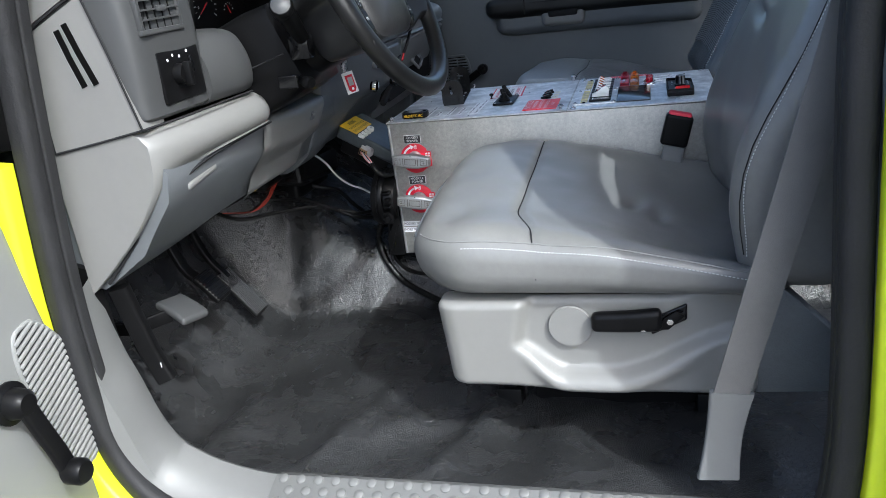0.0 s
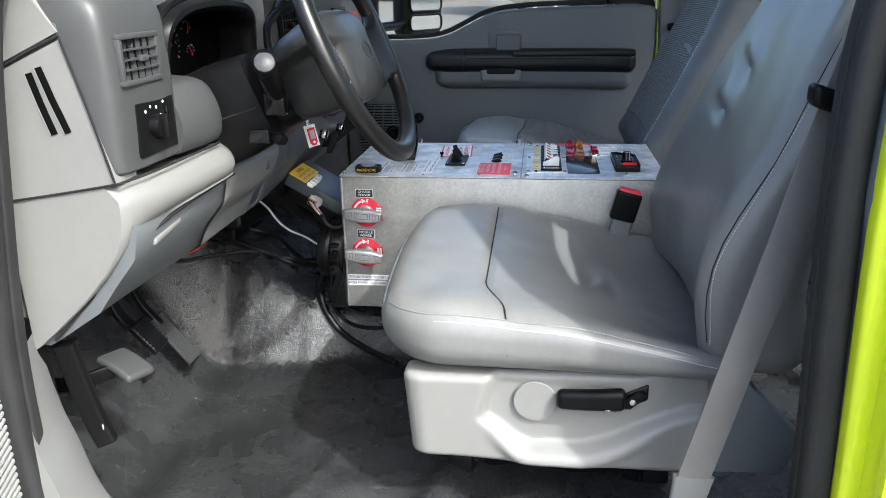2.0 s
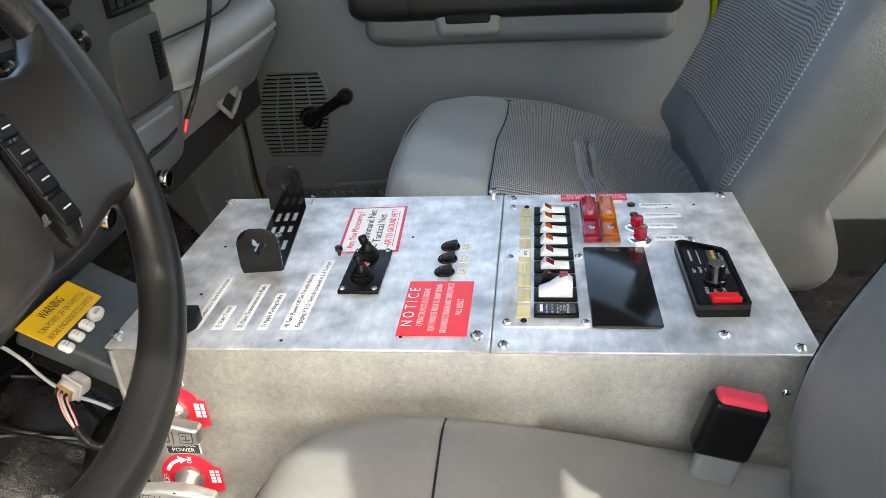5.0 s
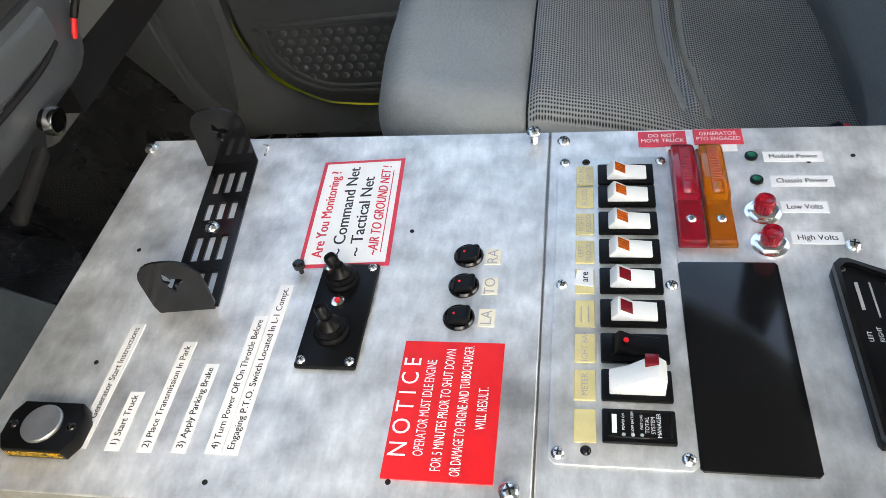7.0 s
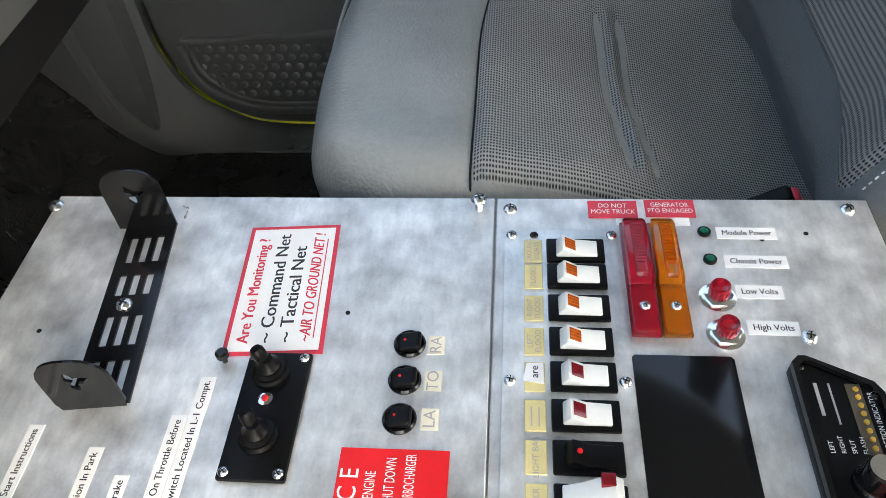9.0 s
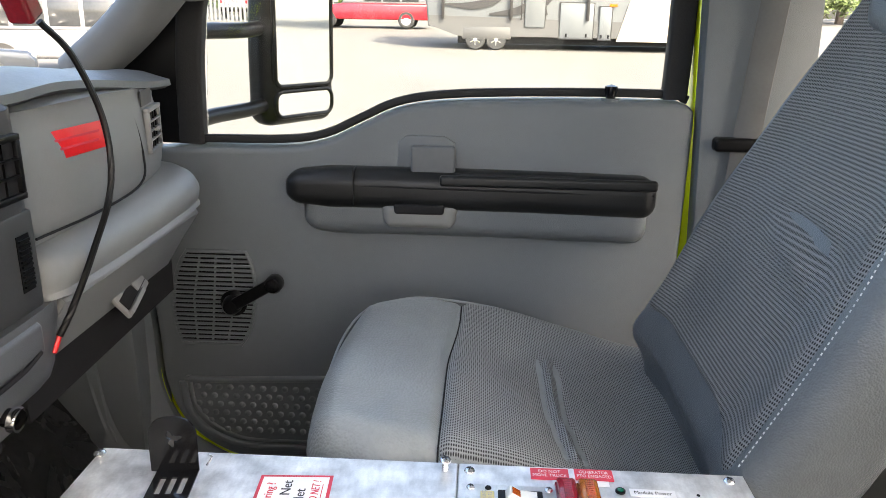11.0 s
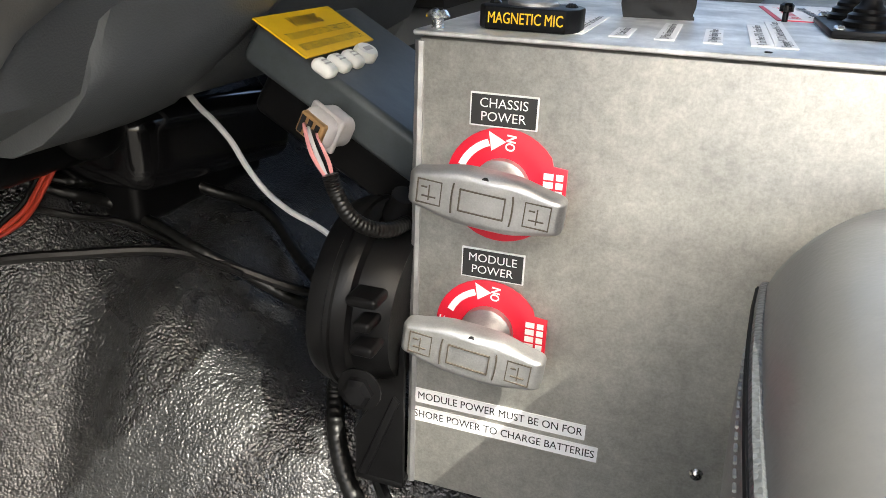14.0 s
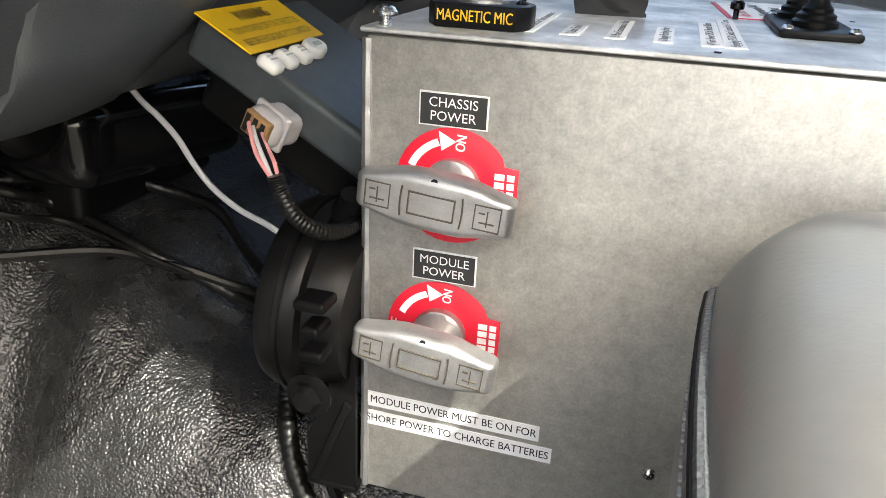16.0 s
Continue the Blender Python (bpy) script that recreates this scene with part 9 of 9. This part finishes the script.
# white rail fence
fn = thing("fence", "white slatted fence at the edge of the lot", "fence")
for i in range(40):
    x = -16.0 + 0.22 * i
    part("slat", boxes(((x, 40.0, lot(x, 40)), (x + 0.12, 40.04, lot(x, 40) + 1.25))), M_CAR_W, fn)
part("rail", boxes(((-16.1, 40.04, lot(0, 40) + 1.0), (-7.1, 40.08, lot(0, 40) + 1.12))), M_CAR_W, fn)

# poles
for x, y in ((-3.6, 50.0), (-26.0, 34.0)):
    p = thing("lamp_post", "grey steel lamp post on the lot", "lamp post")
    part("pole", lathe(bmesh.new(), [(0.12, 0), (0.10, 4), (0.07, 9), (0, 9)], Matrix.Translation((x, y, lot(x, y))), 12), M_CONN, p)
    part("lamp_head", boxes(((x - 0.2, y - 0.7, lot(x, y) + 8.9), (x + 0.2, y + 0.1, lot(x, y) + 9.1)), bevel=0.05), M_CONN, p)


# ---- trees ----
def tree(x, y, h, spread, leaf, seed, n=4200):
    rnd = random.Random(seed)
    t = thing("tree", "leafy green tree beyond the lot", "tree", group="trees")
    z = lot(x, y)
    bm_ = sweep(bmesh.new(), spline([(x, y, z), (x + 0.1, y, z + h * 0.25), (x - 0.1, y + 0.1, z + h * 0.5), (x, y, z + h * 0.8)], 3), circle(0.02 * h + 0.06, 8), up=(1, 0, 0), scale=lambda q: 1.0 - 0.8 * q)
    cl_ = []
    for i in range(18):
        a, e = rnd.uniform(0, 6.28), rnd.uniform(-0.35, 1.2)
        d = spread * rnd.uniform(0.45, 0.95)
        c = Vector((x + d * math.cos(a) * math.cos(e), y + d * math.sin(a) * math.cos(e), z + h * 0.52 + d * math.sin(e) * h * 0.30 / spread * 1.1))
        cl_.append((c, spread * rnd.uniform(0.28, 0.5)))
        b0 = Vector((x, y, z + h * rnd.uniform(0.28, 0.55)))
        sweep(bm_, [b0, b0.lerp(c, 0.5) + Vector((0, 0, 0.1 * h)), c], circle(0.007 * h + 0.02, 5), up=(0.3, 0.2, 1), scale=lambda q: 1.0 - 0.75 * q)
    part("trunk", bm_, M_BARK, t)
    vs, fs = [], []
    for i in range(n):
        c, r = cl_[rnd.randrange(len(cl_))]
        d = Vector((rnd.gauss(0, 1), rnd.gauss(0, 1), rnd.gauss(0, 0.8))).normalized() * r * rnd.uniform(0.45, 1.08)
        p = c + d
        s = rnd.uniform(0.18, 0.40) * (h / 9) ** 0.5
        u = Vector((rnd.gauss(0, 1), rnd.gauss(0, 1), rnd.gauss(0, 1))).normalized()
        w = u.orthogonal().normalized()
        k = len(vs)
        vs += [p - u * s, p + w * s * 0.55, p + u * s, p - w * s * 0.55]
        fs.append((k, k + 1, k + 2, k + 3))
    me = bpy.data.meshes.new("crown")
    me.from_pydata(vs, [], fs)
    me.materials.append(leaf)
    o = new("crown", me)
    o.parent = t


rt = random.Random(4)
k = 0
for row, (y0, n_, dx) in enumerate(((58, 22, 5.4), (70, 20, 6.6))):
    for i in range(n_):
        k += 1
        tree(-72 + dx * i + rt.uniform(-2, 2), y0 + rt.uniform(-4, 6), rt.uniform(10, 15), rt.uniform(3.6, 5.0), M_LEAF if rt.random() < 0.6 else M_LEAF_D, k)
for i in range(7):
    k += 1
    tree(-62 + rt.uniform(-3, 3), 4 + 9 * i, rt.uniform(8, 12), rt.uniform(3.2, 4.5), M_LEAF_D, k)


for i in range(8):
    k += 1
    tree(44 + rt.uniform(-3, 3), -12 + 6.5 * i, rt.uniform(9, 13), rt.uniform(3.4, 4.6), M_LEAF_D if i % 2 else M_LEAF, k)


def shrub(x, y, h, w, leaf, seed):
    rnd = random.Random(seed)
    t = thing("shrub", "bushy green shrub at the edge of the lot", "shrub", group="shrubs")
    z = lot(x, y)
    bm_ = bmesh.new()
    cl_ = []
    for i in range(9):
        c = Vector((x + rnd.uniform(-w, w), y + rnd.uniform(-1, 1), z + h * rnd.uniform(0.25, 0.75)))
        cl_.append((c, rnd.uniform(0.5, 0.8) * min(w, h) * 0.6))
        sweep(bm_, [Vector((x, y, z)), Vector((x, y, z)).lerp(c, 0.5) + Vector((0, 0, 0.2)), c], circle(0.04, 5), up=(0.3, 0.2, 1), scale=lambda q: 1.0 - 0.75 * q)
    part("stems", bm_, M_BARK, t)
    vs, fs = [], []
    for i in range(1800):
        c, r = cl_[rnd.randrange(len(cl_))]
        p = c + Vector((rnd.gauss(0, 1), rnd.gauss(0, 1), rnd.gauss(0, 0.8))).normalized() * r * rnd.uniform(0.4, 1.1)
        s_ = rnd.uniform(0.10, 0.22)
        u = Vector((rnd.gauss(0, 1), rnd.gauss(0, 1), rnd.gauss(0, 1))).normalized()
        w_ = u.orthogonal().normalized()
        k_ = len(vs)
        vs += [p - u * s_, p + w_ * s_ * 0.55, p + u * s_, p - w_ * s_ * 0.55]
        fs.append((k_, k_ + 1, k_ + 2, k_ + 3))
    me = bpy.data.meshes.new("foliage")
    me.from_pydata(vs, [], fs)
    me.materials.append(leaf)
    o_ = new("foliage", me)
    o_.parent = t


for i in range(24):
    shrub(-70 + 4.6 * i + rt.uniform(-1, 1), 52 + rt.uniform(-1, 2), rt.uniform(2.6, 4.2), rt.uniform(2.2, 3.0), M_LEAF_D if i % 3 else M_LEAF, 300 + i)
for i in range(9):
    shrub(-57 + rt.uniform(-1, 1), 2 + 6 * i, rt.uniform(2.4, 3.8), 2.4, M_LEAF_D if i % 2 else M_LEAF, 400 + i)

# ---- passenger door mirror ----
mi = thing("door_mirror", "black towing mirror with two glasses on tubular arms", "mirror")
mc = Vector((-0.035, 1.50, 0.925))
mm = axes(mc, (0.84, -0.54, -0.02), (0.54, 0.84, 0))
q = soft((0.232, 0.345, 0.085), 0.035, (6, 8, 2), lambda p: Vector((p.x * (1.0 - 0.08 * smooth01(0.0, 0.16, p.y)), p.y, p.z)), (0.006, 0, -0.037))
bmesh.ops.transform(q, matrix=mm, verts=q.verts)
part("housing", q, M_BLACK, mi, "black plastic housing")
for y0, y1 in ((-0.078, 0.148), (-0.150, -0.090)):
    ol = [(x + 0.006, y + (y0 + y1) / 2) for x, y in rrect(0.186, y1 - y0, 0.022, 5)]
    q = slab(ol, "z", 0.004, 0.0075)
    bmesh.ops.transform(q, matrix=mm, verts=q.verts)
    part("mirror_glass", q, M_MIRROR, mi, "silvered mirror glass")
    part("glass_rim", sweep(bmesh.new(), [mm @ Vector((x, y, 0.0065)) for x, y in ol], circle(0.0055, 8), up=mm.to_3x3() @ Vector((0, 0, 1)), closed=True), M_BLACK, mi)
for z in (0.975, 0.800):
    part("arm", cable([(-0.19, 1.14, z - 0.005), (-0.17, 1.25, z), (-0.13, 1.38, z), (-0.09, 1.47, z + 0.01)], 0.017, 6, 12), M_BLACK, mi)
part("mount", boxes(((-0.22, 1.125, 0.77), (-0.15, 1.165, 1.0)), bevel=0.01), M_BLACK, mi)
